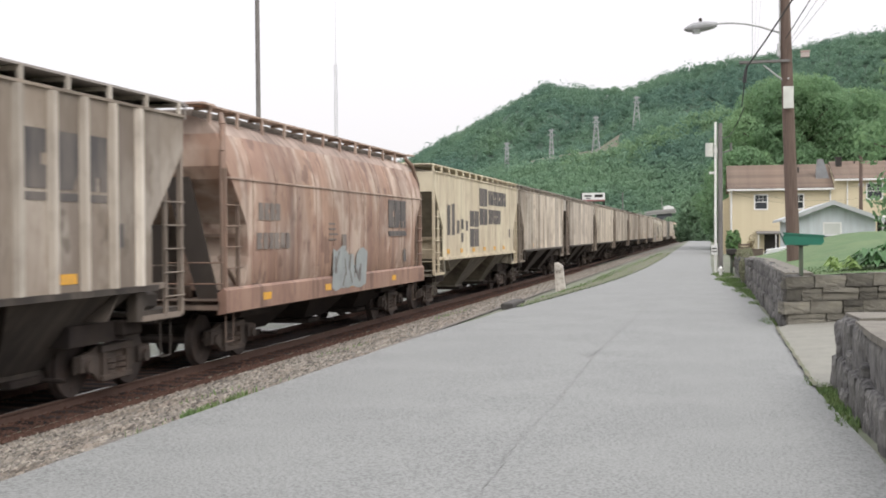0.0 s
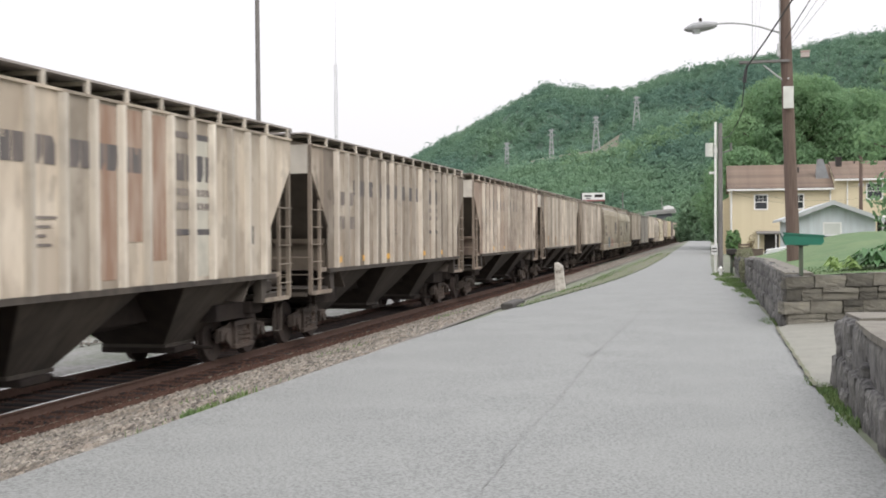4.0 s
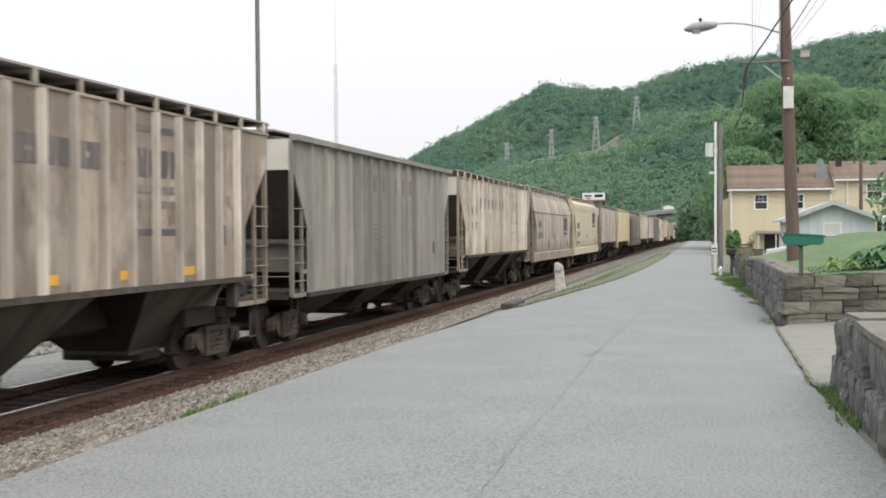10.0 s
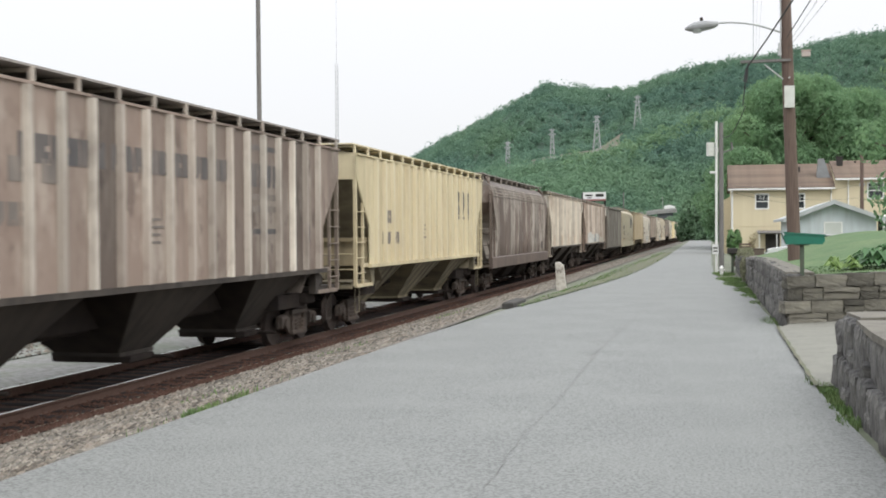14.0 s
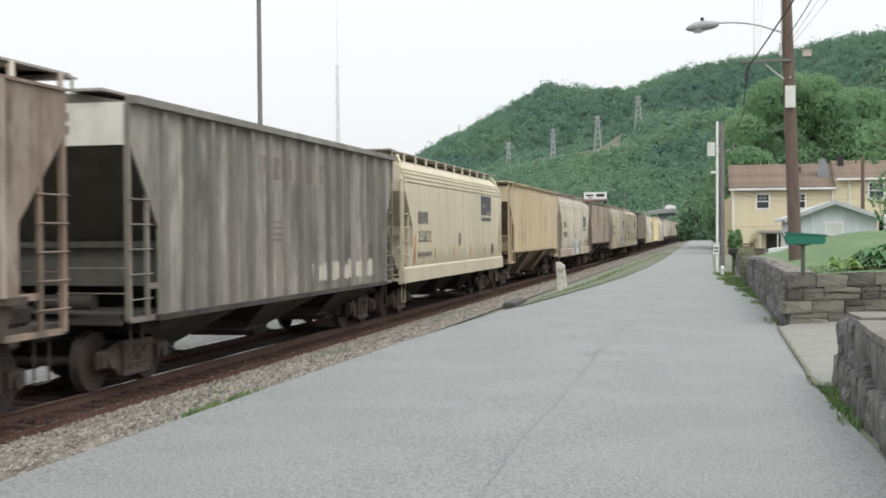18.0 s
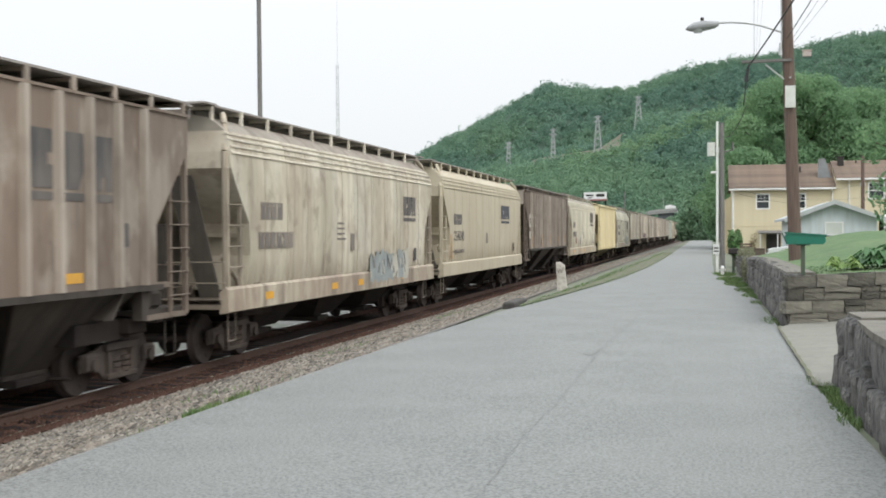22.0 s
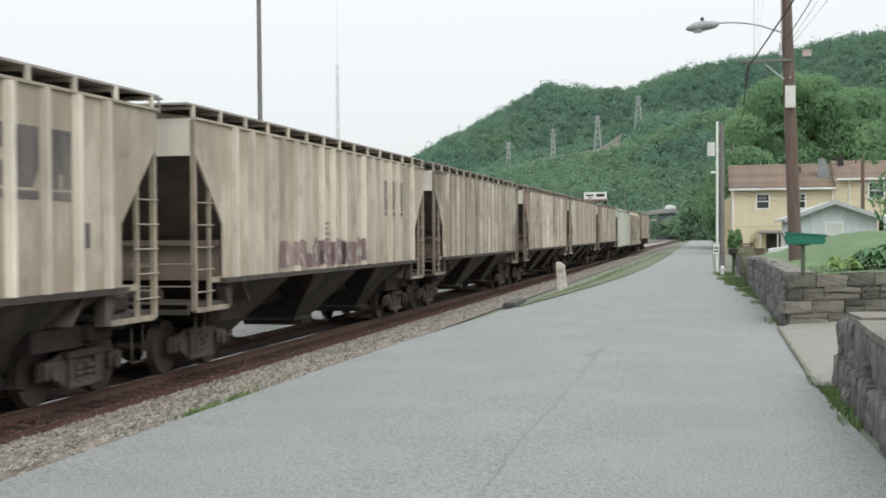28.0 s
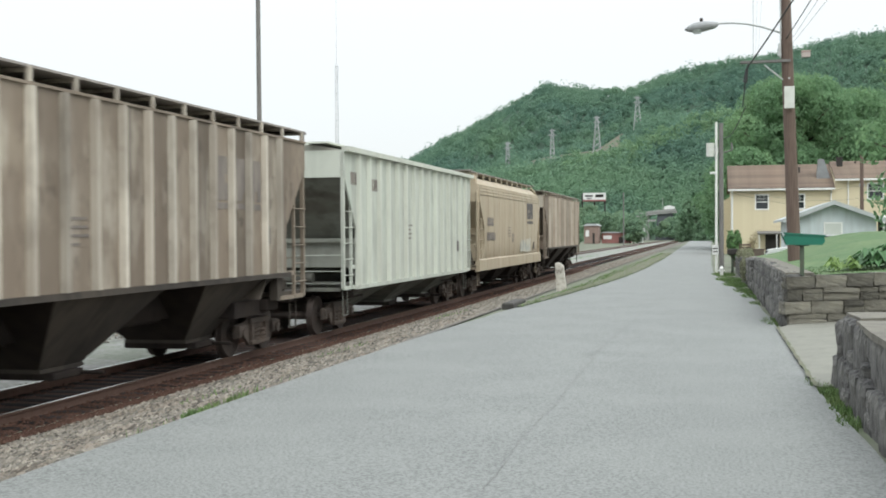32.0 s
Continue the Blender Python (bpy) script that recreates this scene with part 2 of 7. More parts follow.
def paint(name, base, grime, amount, seed, gloss=0.65, pale=0.25, panel=0.0, piece=0.0, pitch=0.806, mottled=False, dusty=0.0):
    """Weathered rail-car paint: broad stains, rain streaks at two widths down the sheets, chalky patches and a fine grain."""
    m = bpy.data.materials.new(name)
    m.use_nodes = True
    n, l = m.node_tree.nodes, m.node_tree.links
    b = n["Principled BSDF"]
    b.inputs["Roughness"].default_value = gloss
    tc = n.new("ShaderNodeTexCoord")
    place = tc.outputs["Object"]
    if piece:  # alike pieces each take another stretch of the stains
        info, far_off, add_up = n.new("ShaderNodeObjectInfo"), n.new("ShaderNodeMath"), n.new("ShaderNodeVectorMath")
        far_off.operation, far_off.inputs[1].default_value = "MULTIPLY", 90.0
        l.new(info.outputs["Random"], far_off.inputs[0])
        l.new(place, add_up.inputs[0])
        l.new(far_off.outputs[0], add_up.inputs[1])
        place = add_up.outputs[0]
    col = n.new("ShaderNodeRGB")
    col.outputs[0].default_value = (*base, 1)
    out = col.outputs[0]
    pale_tint = blend(base, (0.74, 0.7, 0.6), 0.5)
    layers = ((blend(base, grime, 0.62), (0.2, 0.2, 0.16), 1.0, (0.43, 0.6), min(1.0, amount * 1.2)), (pale_tint, (0.5, 0.8, 0.3), 1.0, (0.46, 0.62), pale), (blend(base, grime, 0.75), (0.5, 0.4, 0.35), 1.0, (0.44, 0.6), amount * 0.9),
              (grime, (0.5, 2.6, 0.2), 1.0, (0.46, 0.64), amount), (blend(grime, base, 0.25), (0.5, 9.0, 0.5), 1.0, (0.46, 0.64), amount * 0.7),
              (shade(grime, 0.55), (0.7, 1.3, 0.7), 1.0, (0.56, 0.7), min(1.0, amount * 0.9)), (shade(grime, 0.7), (3.0, 4.0, 2.2), 1.0, (0.5, 0.66), amount * 0.6),
              (shade(grime, 0.45), (1.0, 1.6, 0.12), 1.3, (0.57, 0.66), amount * 0.8))
    if mottled:  # worn in large blots: chalky areas, brown dust in soft-edged bands, a few dark runs
        layers = ((blend(base, grime, 0.5), (0.2, 0.25, 0.2), 1.0, (0.42, 0.58), amount), (pale_tint, (0.3, 0.6, 0.3), 1.0, (0.47, 0.55), pale), (blend(base, grime, 0.7), (0.4, 0.8, 0.22), 1.0, (0.49, 0.57), min(1.0, amount * 1.1)),
                  (pale_tint, (0.5, 1.7, 0.5), 1.0, (0.54, 0.6), pale * 0.8), (blend(base, grime, 0.85), (0.9, 1.5, 1.1), 1.0, (0.54, 0.62), amount), (grime, (0.5, 3.2, 0.16), 1.0, (0.54, 0.66), amount * 0.8),
                  (shade(grime, 0.6), (1.4, 1.9, 1.5), 1.0, (0.6, 0.66), amount), (shade(grime, 0.6), (5.0, 6.0, 3.0), 1.0, (0.54, 0.68), amount * 0.5), (shade(grime, 0.5), (0.8, 2.4, 0.1), 1.2, (0.6, 0.66), amount * 0.7))
    for k, (tint, stretch, sc, ramp, am) in enumerate(layers):
        mp, tex, rp, mul, mix = n.new("ShaderNodeMapping"), n.new("ShaderNodeTexNoise"), n.new("ShaderNodeValToRGB"), n.new("ShaderNodeMath"), n.new("ShaderNodeMix")
        mp.inputs["Scale"].default_value = stretch
        mp.inputs["Location"].default_value = (seed * 3.7 + k * 9, seed * 11.3 + k * 5, seed * 5.1)
        tex.inputs["Scale"].default_value, tex.inputs["Detail"].default_value = sc, 5
        rp.color_ramp.elements[0].position, rp.color_ramp.elements[1].position = ramp
        mul.operation, mul.inputs[1].default_value = "MULTIPLY", am
        mix.data_type = "RGBA"
        mix.inputs[7].default_value = (*tint, 1)
        l.new(place, mp.inputs[0])
        l.new(mp.outputs[0], tex.inputs["Vector"])
        l.new(tex.outputs[0], rp.inputs[0])
        l.new(rp.outputs[0], mul.inputs[0])
        l.new(mul.outputs[0], mix.inputs[0])
        l.new(out, mix.inputs[6])
        out = mix.outputs[2]
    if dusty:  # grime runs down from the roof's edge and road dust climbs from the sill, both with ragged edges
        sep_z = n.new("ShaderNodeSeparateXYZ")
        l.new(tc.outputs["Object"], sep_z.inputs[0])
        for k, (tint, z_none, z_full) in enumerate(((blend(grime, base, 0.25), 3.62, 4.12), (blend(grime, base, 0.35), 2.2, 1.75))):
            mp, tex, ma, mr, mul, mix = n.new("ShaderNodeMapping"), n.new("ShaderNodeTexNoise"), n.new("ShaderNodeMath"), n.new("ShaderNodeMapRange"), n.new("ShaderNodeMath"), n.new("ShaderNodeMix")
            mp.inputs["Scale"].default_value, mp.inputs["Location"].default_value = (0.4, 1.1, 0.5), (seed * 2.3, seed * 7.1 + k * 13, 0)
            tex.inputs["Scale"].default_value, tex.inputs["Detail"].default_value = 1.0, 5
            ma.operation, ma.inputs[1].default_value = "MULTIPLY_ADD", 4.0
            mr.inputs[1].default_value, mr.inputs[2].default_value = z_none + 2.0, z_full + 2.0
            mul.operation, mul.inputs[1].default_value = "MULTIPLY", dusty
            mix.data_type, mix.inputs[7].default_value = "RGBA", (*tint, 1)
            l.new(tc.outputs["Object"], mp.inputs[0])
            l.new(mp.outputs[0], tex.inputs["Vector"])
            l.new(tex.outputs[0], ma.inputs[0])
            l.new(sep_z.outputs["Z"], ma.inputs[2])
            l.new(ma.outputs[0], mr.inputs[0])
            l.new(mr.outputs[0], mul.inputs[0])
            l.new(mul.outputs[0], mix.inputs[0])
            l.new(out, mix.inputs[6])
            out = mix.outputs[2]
    if panel or piece:
        hs, mr = n.new("ShaderNodeHueSaturation"), n.new("ShaderNodeMapRange")
        if panel:  # the sheets between the posts have weathered each in its own way
            sep, add, div, flo, wh = n.new("ShaderNodeSeparateXYZ"), n.new("ShaderNodeMath"), n.new("ShaderNodeMath"), n.new("ShaderNodeMath"), n.new("ShaderNodeTexWhiteNoise")
            add.operation, add.inputs[1].default_value = "ADD", 6.45 + seed * pitch * 31
            div.operation, div.inputs[1].default_value = "DIVIDE", pitch
            flo.operation, wh.noise_dimensions = "FLOOR", "1D"
            l.new(tc.outputs["Object"], sep.inputs[0])
            l.new(sep.outputs["Y"], add.inputs[0])
            l.new(add.outputs[0], div.inputs[0])
            l.new(div.outputs[0], flo.inputs[0])
            l.new(flo.outputs[0], wh.inputs["W"])
            l.new(wh.outputs["Value"], mr.inputs[0])
        else:
            l.new(n.new("ShaderNodeObjectInfo").outputs["Random"], mr.inputs[0])
        k = panel or piece
        mr.inputs[3].default_value, mr.inputs[4].default_value = 1 - k, 1 + k
        l.new(mr.outputs[0], hs.inputs["Value"])
        l.new(out, hs.inputs["Color"])
        out = hs.outputs[0]
    l.new(out, b.inputs["Base Color"])
    tex, bp = n.new("ShaderNodeTexNoise"), n.new("ShaderNodeBump")
    tex.inputs["Scale"].default_value = 2.5
    bp.inputs["Strength"].default_value, bp.inputs["Distance"].default_value = 0.25, 0.03
    l.new(tc.outputs["Object"], tex.inputs["Vector"])
    l.new(tex.outputs[0], bp.inputs["Height"])
    l.new(bp.outputs[0], b.inputs["Normal"])
    return m


# ---- mesh building ----
class Shape:
    """Collects boxes, tubes and sheets into one mesh."""

    def __init__(self):
        self.v, self.f, self.s = [], [], []

    def add(self, verts, faces, smooth=False):
        k = len(self.v)
        self.v += [tuple(p) for p in verts]
        self.f += [tuple(i + k for i in f) for f in faces]
        self.s += [smooth] * len(faces)
        return self

    def box(self, x0, x1, y0, y1, z0, z1, m=None, bevel=0.0):
        if bevel:
            b = bevel
            ring = lambda z, e: [(x0 + e, y0 + e, z), (x1 - e, y0 + e, z), (x1 - e, y1 - e, z), (x0 + e, y1 - e, z)]
            vs = ring(z0, b) + ring(z0 + b, 0) + ring(z1 - b, 0) + ring(z1, b)
            fs = [(3, 2, 1, 0), (12, 13, 14, 15)] + [(r * 4 + i, r * 4 + (i + 1) % 4, r * 4 + 4 + (i + 1) % 4, r * 4 + 4 + i) for r in range(3) for i in range(4)]
        else:
            vs = [(x, y, z) for z in (z0, z1) for x, y in ((x0, y0), (x1, y0), (x1, y1), (x0, y1))]
            fs = [(3, 2, 1, 0), (4, 5, 6, 7), (0, 1, 5, 4), (1, 2, 6, 5), (2, 3, 7, 6), (3, 0, 4, 7)]
        if m is not None:
            vs = [m @ Vector(p) for p in vs]
        return self.add(vs, fs)

    def frustum(self, a, b, z0, z1):
        """a, b: (x0, x1, y0, y1) at z0 and z1."""
        vs = [(x, y, z) for r, z in ((a, z0), (b, z1)) for x, y in ((r[0], r[2]), (r[1], r[2]), (r[1], r[3]), (r[0], r[3]))]
        return self.add(vs, [(3, 2, 1, 0), (4, 5, 6, 7), (0, 1, 5, 4), (1, 2, 6, 5), (2, 3, 7, 6), (3, 0, 4, 7)])

    def tube(self, p, q, r0, r1=None, n=8):
        p, q, r1 = Vector(p), Vector(q), r0 if r1 is None else r1
        w = (q - p).normalized()
        u = w.orthogonal().normalized()
        t = w.cross(u)
        vs = [c + (u * math.cos(a) + t * math.sin(a)) * r for c, r in ((p, r0), (q, r1)) for a in (2 * math.pi * i / n for i in range(n))]
        self.add(vs, [(i, (i + 1) % n, n + (i + 1) % n, n + i) for i in range(n)], True)
        return self.add(vs, [tuple(range(n))[::-1], tuple(range(n, 2 * n))])

    def path(self, pts, r, n=6):
        for p, q in zip(pts, pts[1:]):
            self.tube(p, q, r, n=n)
        return self

    def prism(self, outline, axis, a, b):
        """An outline extruded along an axis from a to b; the outline's points are in the other two axes, in order."""
        def put(p, w):
            return (w, p[0], p[1]) if axis == "x" else (p[0], w, p[1]) if axis == "y" else (p[0], p[1], w)
        n = len(outline)
        vs = [put(p, w) for w in (a, b) for p in outline]
        return self.add(vs, [tuple(range(n)), tuple(range(2 * n - 1, n - 1, -1))] + [(i, n + i, n + (i + 1) % n, (i + 1) % n) for i in range(n)])

    def mesh(self, name):
        me = bpy.data.meshes.new(name)
        me.from_pydata(self.v, [], self.f)
        me.polygons.foreach_set("use_smooth", self.s)
        me.update()
        bm = bmesh.new()
        bm.from_mesh(me)
        if len(bm.faces) < 4000:
            bmesh.ops.recalc_face_normals(bm, faces=bm.faces)
            bm.to_mesh(me)
        bm.free()
        return me


def thing(name, label, category, at=(0, 0, 0), group="", kind="", turn=0.0):
    ob = new(name)
    ob.empty_display_size = 0.2
    ob.matrix_basis = pose(*at, 0, 0, turn)
    return tagged(ob, label, category, group, kind)


def part(name, shape, mat, parent, label="", at=None):
    """One mesh object under a thing or a part. shape: a Shape, or a mesh that alike parts share."""
    me = shape.mesh(name) if isinstance(shape, Shape) else shape
    ob = new(name, me)
    if not me.materials:
        me.materials.append(mat)
    ob.parent = parent
    if at is not None:
        ob.location = at
    if me.materials[0] is not mat:
        ob.material_slots[0].link = "OBJECT"
        ob.material_slots[0].material = mat
    if label:
        ob["label"] = label
    return ob


def solo(name, shape, mat, label, category, group="", kind="", at=(0, 0, 0), turn=0.0):
    """A thing that is one mesh."""
    ob = part(name, shape, mat, None)
    ob.matrix_basis = pose(*at, 0, 0, turn)
    return tagged(ob, label, category, group, kind)


LAMP_GREY = material("lamp_cast_grey", (0.3, 0.31, 0.31), 0.5, spots=(0.22, 0.22, 0.22), scale=6)
KERB_DARK = material("kerb_dark", (0.05, 0.047, 0.043), 0.95, spots=(0.09, 0.085, 0.075), scale=6, bump=0.6)
VERGE = material("patchy_verge", (0.13, 0.125, 0.09), 0.95, spots=(0.09, 0.115, 0.055), scale=1.6, amount=0.85, second=(0.15, 0.15, 0.095), second_scale=7, bump=0.8, bump_scale=30)


# ---- the ground, road and track bed ----
RAIL_Z, TRACK_X = -0.74, -10.11


def ground_height(x, y):
    """Road level at the camera; the land falls to the railway and lies level beyond it."""
    if x > -4.65:
        return -0.02
    if x > -8.6:
        k = (-4.65 - x) / 3.95
        return -0.03 - 0.86 * k
    if x > -12.2:
        return -0.90
    if x > -14:
        return -0.9 - 0.25 * (-12.2 - x) / 1.8
    return -1.15


def sheet(xs, ys, height):
    s = Shape()
    vs = [(x, y, height(x, y)) for y in ys for x in xs]
    n = len(xs)
    return s.add(vs, [(j * n + i, j * n + i + 1, (j + 1) * n + i + 1, (j + 1) * n + i) for j in range(len(ys) - 1) for i in range(n - 1)], True)


def steps(*rows):
    return [a + (b - a) * i / k for a, b, k in rows for i in range(k)] + [rows[-1][1]]


g_xs = steps((-2500, -200, 8), (-200, -14, 8), (-14, -4, 20), (-4, 2, 4), (2, 60, 8), (60, 2500, 8))
g_ys = steps((-800, -20, 8), (-20, 60, 30), (60, 300, 12), (300, 3500, 10))
solo("ground", sheet(g_xs, g_ys, ground_height), EARTH, "flat valley ground of earth, gravel and weeds", "ground", kind="structure")


def road_left(y):
    return float(np.interp(y, [-20, 13, 19, 25, 31.4, 37.5, 43.7, 54.7, 70, 92, 138, 190, 258, 330], [-4.66, -4.66, -4.57, -4.32, -3.87, -3.53, -3.27, -3.06, -3.08, -3.2, -3.55, -4.0, -4.62, -5.2]))


def road_right(y):
    return float(np.interp(y, [-20, 9.5, 13, 22, 30.4, 36, 41.3, 48, 60, 122, 254, 330], [1.3, 1.17, 1.03, 1.05, 0.93, 0.61, 0.24, 0.0, -0.11, -0.26, -0.43, -0.6]))


rd = Shape()
rd_ys = steps((-20, 60, 60), (60, 260, 40))
rd_vs = [(road_left(y) + (road_right(y) - road_left(y)) * k / 8 + (0.05 * noise.noise((y * 0.9, k, 3)) if k in (0, 8) else 0), y,
          0.012 + 0.05 * (1 - (k / 4 - 1) ** 2) * 0.4) for y in rd_ys for k in range(9)]
rd.add(rd_vs, [(j * 9 + i, j * 9 + i + 1, j * 9 + i + 10, j * 9 + i + 9) for j in range(len(rd_ys) - 1) for i in range(8)], True)
road = solo("road", rd, ASPHALT, "aged pale grey asphalt lane beside the railway", "road", kind="structure")


def road_z(x, y):
    a, b = road_left(y), road_right(y)
    k = (x - a) / (b - a) * 2 - 1
    return 0.012 + 0.02 * (1 - k * k)


def crack(points, width, seed):
    """A wandering sealed crack in the asphalt."""
    rng = random.Random(seed)
    s, vs = Shape(), []
    for (x0, y0), (x1, y1) in zip(points, points[1:]):
        n = max(2, int(math.hypot(x1 - x0, y1 - y0) / 0.12))
        for i in range(n):
            k = i / n
            x, y = x0 + (x1 - x0) * k + rng.uniform(-0.035, 0.035), y0 + (y1 - y0) * k + rng.uniform(-0.03, 0.03)
            w = width * rng.uniform(0.1, 1.3) * (0.35 if noise.noise((x * 1.3, y * 1.3, seed)) > 0.2 else 1)
            vs += [(x - w, y - w * 0.4, road_z(x, y) + 0.005), (x + w, y + w * 0.4, road_z(x, y) + 0.005)]
    return s.add(vs, [(i, i + 1, i + 3, i + 2) for i in range(0, len(vs) - 2, 2)])


for c_i, (c_pts, c_w) in enumerate([([(-1.4, 6.4), (-1.43, 7.3), (-1.51, 9.6), (-1.46, 11.8), (-1.54, 16), (-1.46, 22), (-1.23, 32), (-1.22, 48)], 0.0045),
                                    ([(-4.5, 7.92), (-2.63, 8.13), (-1.4, 8.19), (0.14, 8.25)], 0.004), ([(-1.75, 15.9), (-1.6, 15.6), (-1.5, 16.8)], 0.012),
                                    ([(-1.75, 17.6), (-1.6, 17.0), (-1.75, 16.6)], 0.006), ([(-4.4, 12.7), (-2.96, 12.89), (-1.12, 13.2)], 0.003), ([(0.0, 12.0), (0.5, 11.9)], 0.012),
                                    ([(-2.2, 46.5), (-0.2, 46.9)], 0.13), ([(-0.5, 40), (0.2, 40.3)], 0.1)]):
    part("crack_sealing", crack(c_pts, c_w, c_i), TAR, road, "dark crack in the asphalt")

# Track: bed, ties, rails
track = thing("railway_track", "rusty railway track on stone ballast", "railway track", (TRACK_X, 0, RAIL_Z), kind="structure")
bed = Shape()
bed_ys = steps((-60, 60, 40), (60, 900, 40))
bed_prof = [(1.95, -0.2), (1.55, -0.15), (-1.15, -0.15), (-1.3, -0.2)]
bed.add([(x, y, z) for y in bed_ys for x, z in bed_prof], [(j * 4 + i, j * 4 + i + 1, j * 4 + i + 5, j * 4 + i + 4) for j in range(len(bed_ys) - 1) for i in range(3)])
part("track_bed", bed, RUST_BED, track, "rust-stained crushed stone")


def rail_profile(x):
    return [(x - 0.07, -0.17), (x + 0.07, -0.17), (x + 0.07, -0.155), (x + 0.012, -0.135), (x + 0.012, -0.04), (x + 0.037, -0.03), (x + 0.037, -0.004),
            (x - 0.037, -0.004), (x - 0.037, -0.03), (x - 0.012, -0.04), (x - 0.012, -0.135), (x - 0.07, -0.155)]


for r_x in (-0.752, 0.752):
    r_ob = part("rail", Shape().prism(rail_profile(r_x), "y", -60, 900), RAIL_STEEL, track)
    part("rail_head", Shape().box(r_x - 0.022, r_x + 0.022, -60, 900, -0.004, 0.0), RAIL_TOP, r_ob, "polished running surface")
tie_mesh = Shape().box(-1.3, 1.3, -0.115, 0.115, -0.3, -0.14, bevel=0.012).mesh("tie")
for i in range(240):
    part("tie", tie_mesh, TIE_WOOD, track, at=(random.uniform(-0.03, 0.03), 4 + i * 0.5, 0))

# pale gravel between the two tracks
g_s = Shape()
g_rows = steps((-10, 60, 35), (60, 330, 27))
g_s.add([(x, y, z + 0.03 * noise.noise((x * 1.7, y * 0.9, 2))) for y in g_rows for x, z in ((-11.24, -0.91), (-11.6, -0.87), (-12.4, -0.83), (-13.2, -0.85), (-14.1, -0.86))], [(j * 5 + i, j * 5 + i + 1, j * 5 + i + 6, j * 5 + i + 5) for j in range(len(g_rows) - 1) for i in range(4)], True)
solo("siding_gravel", g_s, SIDING_BED, "pale crushed stone between the two tracks", "gravel", kind="structure")

# The second track across the valley floor
track_b = thing("railway_track", "disused second track beyond the main line", "railway track", (0, 0, 0), kind="structure")
for off in (-0.752, 0.752):
    pts = [(-15.9 + off, 4, -0.72), (-15.9 + off, 60, -0.72), (-15.6 + off, 150, -0.72), (-14.7 + off, 240, -0.72), (-13.3 + off, 330, -0.72)]
    part("rail", Shape().path(pts, 0.09, 4), RAIL_STEEL, track_b)
part("track_bed", sheet([-1, 1], steps((4, 330, 24)), lambda x, y: -0.95), SIDING_BED, track_b, "pale crushed stone")
for v in track_b.children[-1].data.vertices:
    c_x = float(np.interp(v.co.y, [4, 60, 150, 240, 330], [-15.9, -15.9, -15.6, -14.7, -13.3]))
    v.co.x, v.co.z = c_x + v.co.x * 2.0, -0.84


# ---- the train ----
SPEED = 20.4
CAR_MESH = {}


def once(key, build):
    if key not in CAR_MESH:
        CAR_MESH[key] = build().mesh(key[0] if isinstance(key, tuple) else key)
    return CAR_MESH[key]


def sideframe_shape():
    s = Shape()
    out = [(-1.12, 0.36), (-1.12, 0.62), (-0.72, 0.66), (-0.5, 0.74), (0.5, 0.74), (0.72, 0.66), (1.12, 0.62), (1.12, 0.36), (0.72, 0.4), (0.46, 0.2), (-0.46, 0.2), (-0.72, 0.4)]
    s.prism([(y, z) for y, z in out], "x", 0.96, 1.02)
    for z0, z1, y0, y1 in ((0.62, 0.74, -0.5, 0.5), (0.18, 0.28, -0.46, 0.46)):
        s.box(0.94, 1.1, y0, y1, z0, z1, bevel=0.02)
    for k in (-1, 1):
        s.box(0.94, 1.09, k * 0.89 - 0.2, k * 0.89 + 0.2, 0.36, 0.62, bevel=0.03)
        s.tube((0.9, k * 0.89, 0.457), (1.14, k * 0.89, 0.457), 0.1, n=10)
        s.box(0.98, 1.08, k * 0.36 - 0.06, k * 0.36 + 0.06, 0.26, 0.64)
        for c in range(3):
            s.tube((1.03, k * 0.15, 0.28 + c * 0.09), (1.03, k * 0.15, 0.34 + c * 0.09), 0.1, n=8)
    return s


def wheelset_shape():
    s = Shape()
    s.tube((-0.95, 0, 0), (0.95, 0, 0), 0.085, n=8)
    for k in (-1, 1):
        s.tube((k * 0.68, 0, 0), (k * 0.715, 0, 0), 0.485, n=24)
        s.tube((k * 0.715, 0, 0), (k * 0.815, 0, 0), 0.457, n=24)
        s.tube((k * 0.815, 0, 0), (k * 0.83, 0, 0), 0.2, n=12)
        for a in range(4):
            c, d = math.cos(a * math.pi / 2), math.sin(a * math.pi / 2)
            s.box(min(k * 0.815, k * 0.822), max(k * 0.815, k * 0.822), c * 0.33 - 0.04, c * 0.33 + 0.04, d * 0.33 - 0.04, d * 0.33 + 0.04)
    return s


WHEELSETS = []


def add_truck(car, y):
    tr = part("truck", once("truck", lambda: Shape().box(-1.0, 1.0, -0.22, 0.22, 0.3, 0.7, bevel=0.04).box(-0.35, 0.35, -0.35, 0.35, 0.7, 0.86, bevel=0.03)
                            .box(-0.75, 0.75, -0.5, -0.4, 0.38, 0.5).box(-0.75, 0.75, 0.4, 0.5, 0.38, 0.5)), TRUCK_IRON, car, at=(0, y, 0))
    for k in (1, -1):
        sf = part("sideframe", once("sideframe", sideframe_shape), TRUCK_IRON, tr)
        sf.rotation_euler[2] = 0 if k > 0 else math.pi
    for k in (-0.89, 0.89):
        ws = part("wheelset", once("wheelset", wheelset_shape), WHEEL_STEEL, tr)
        ws.matrix_parent_inverse = Matrix.Translation((0, k, 0.457))
        ws.rotation_mode = "QUATERNION"
        WHEELSETS.append(ws)


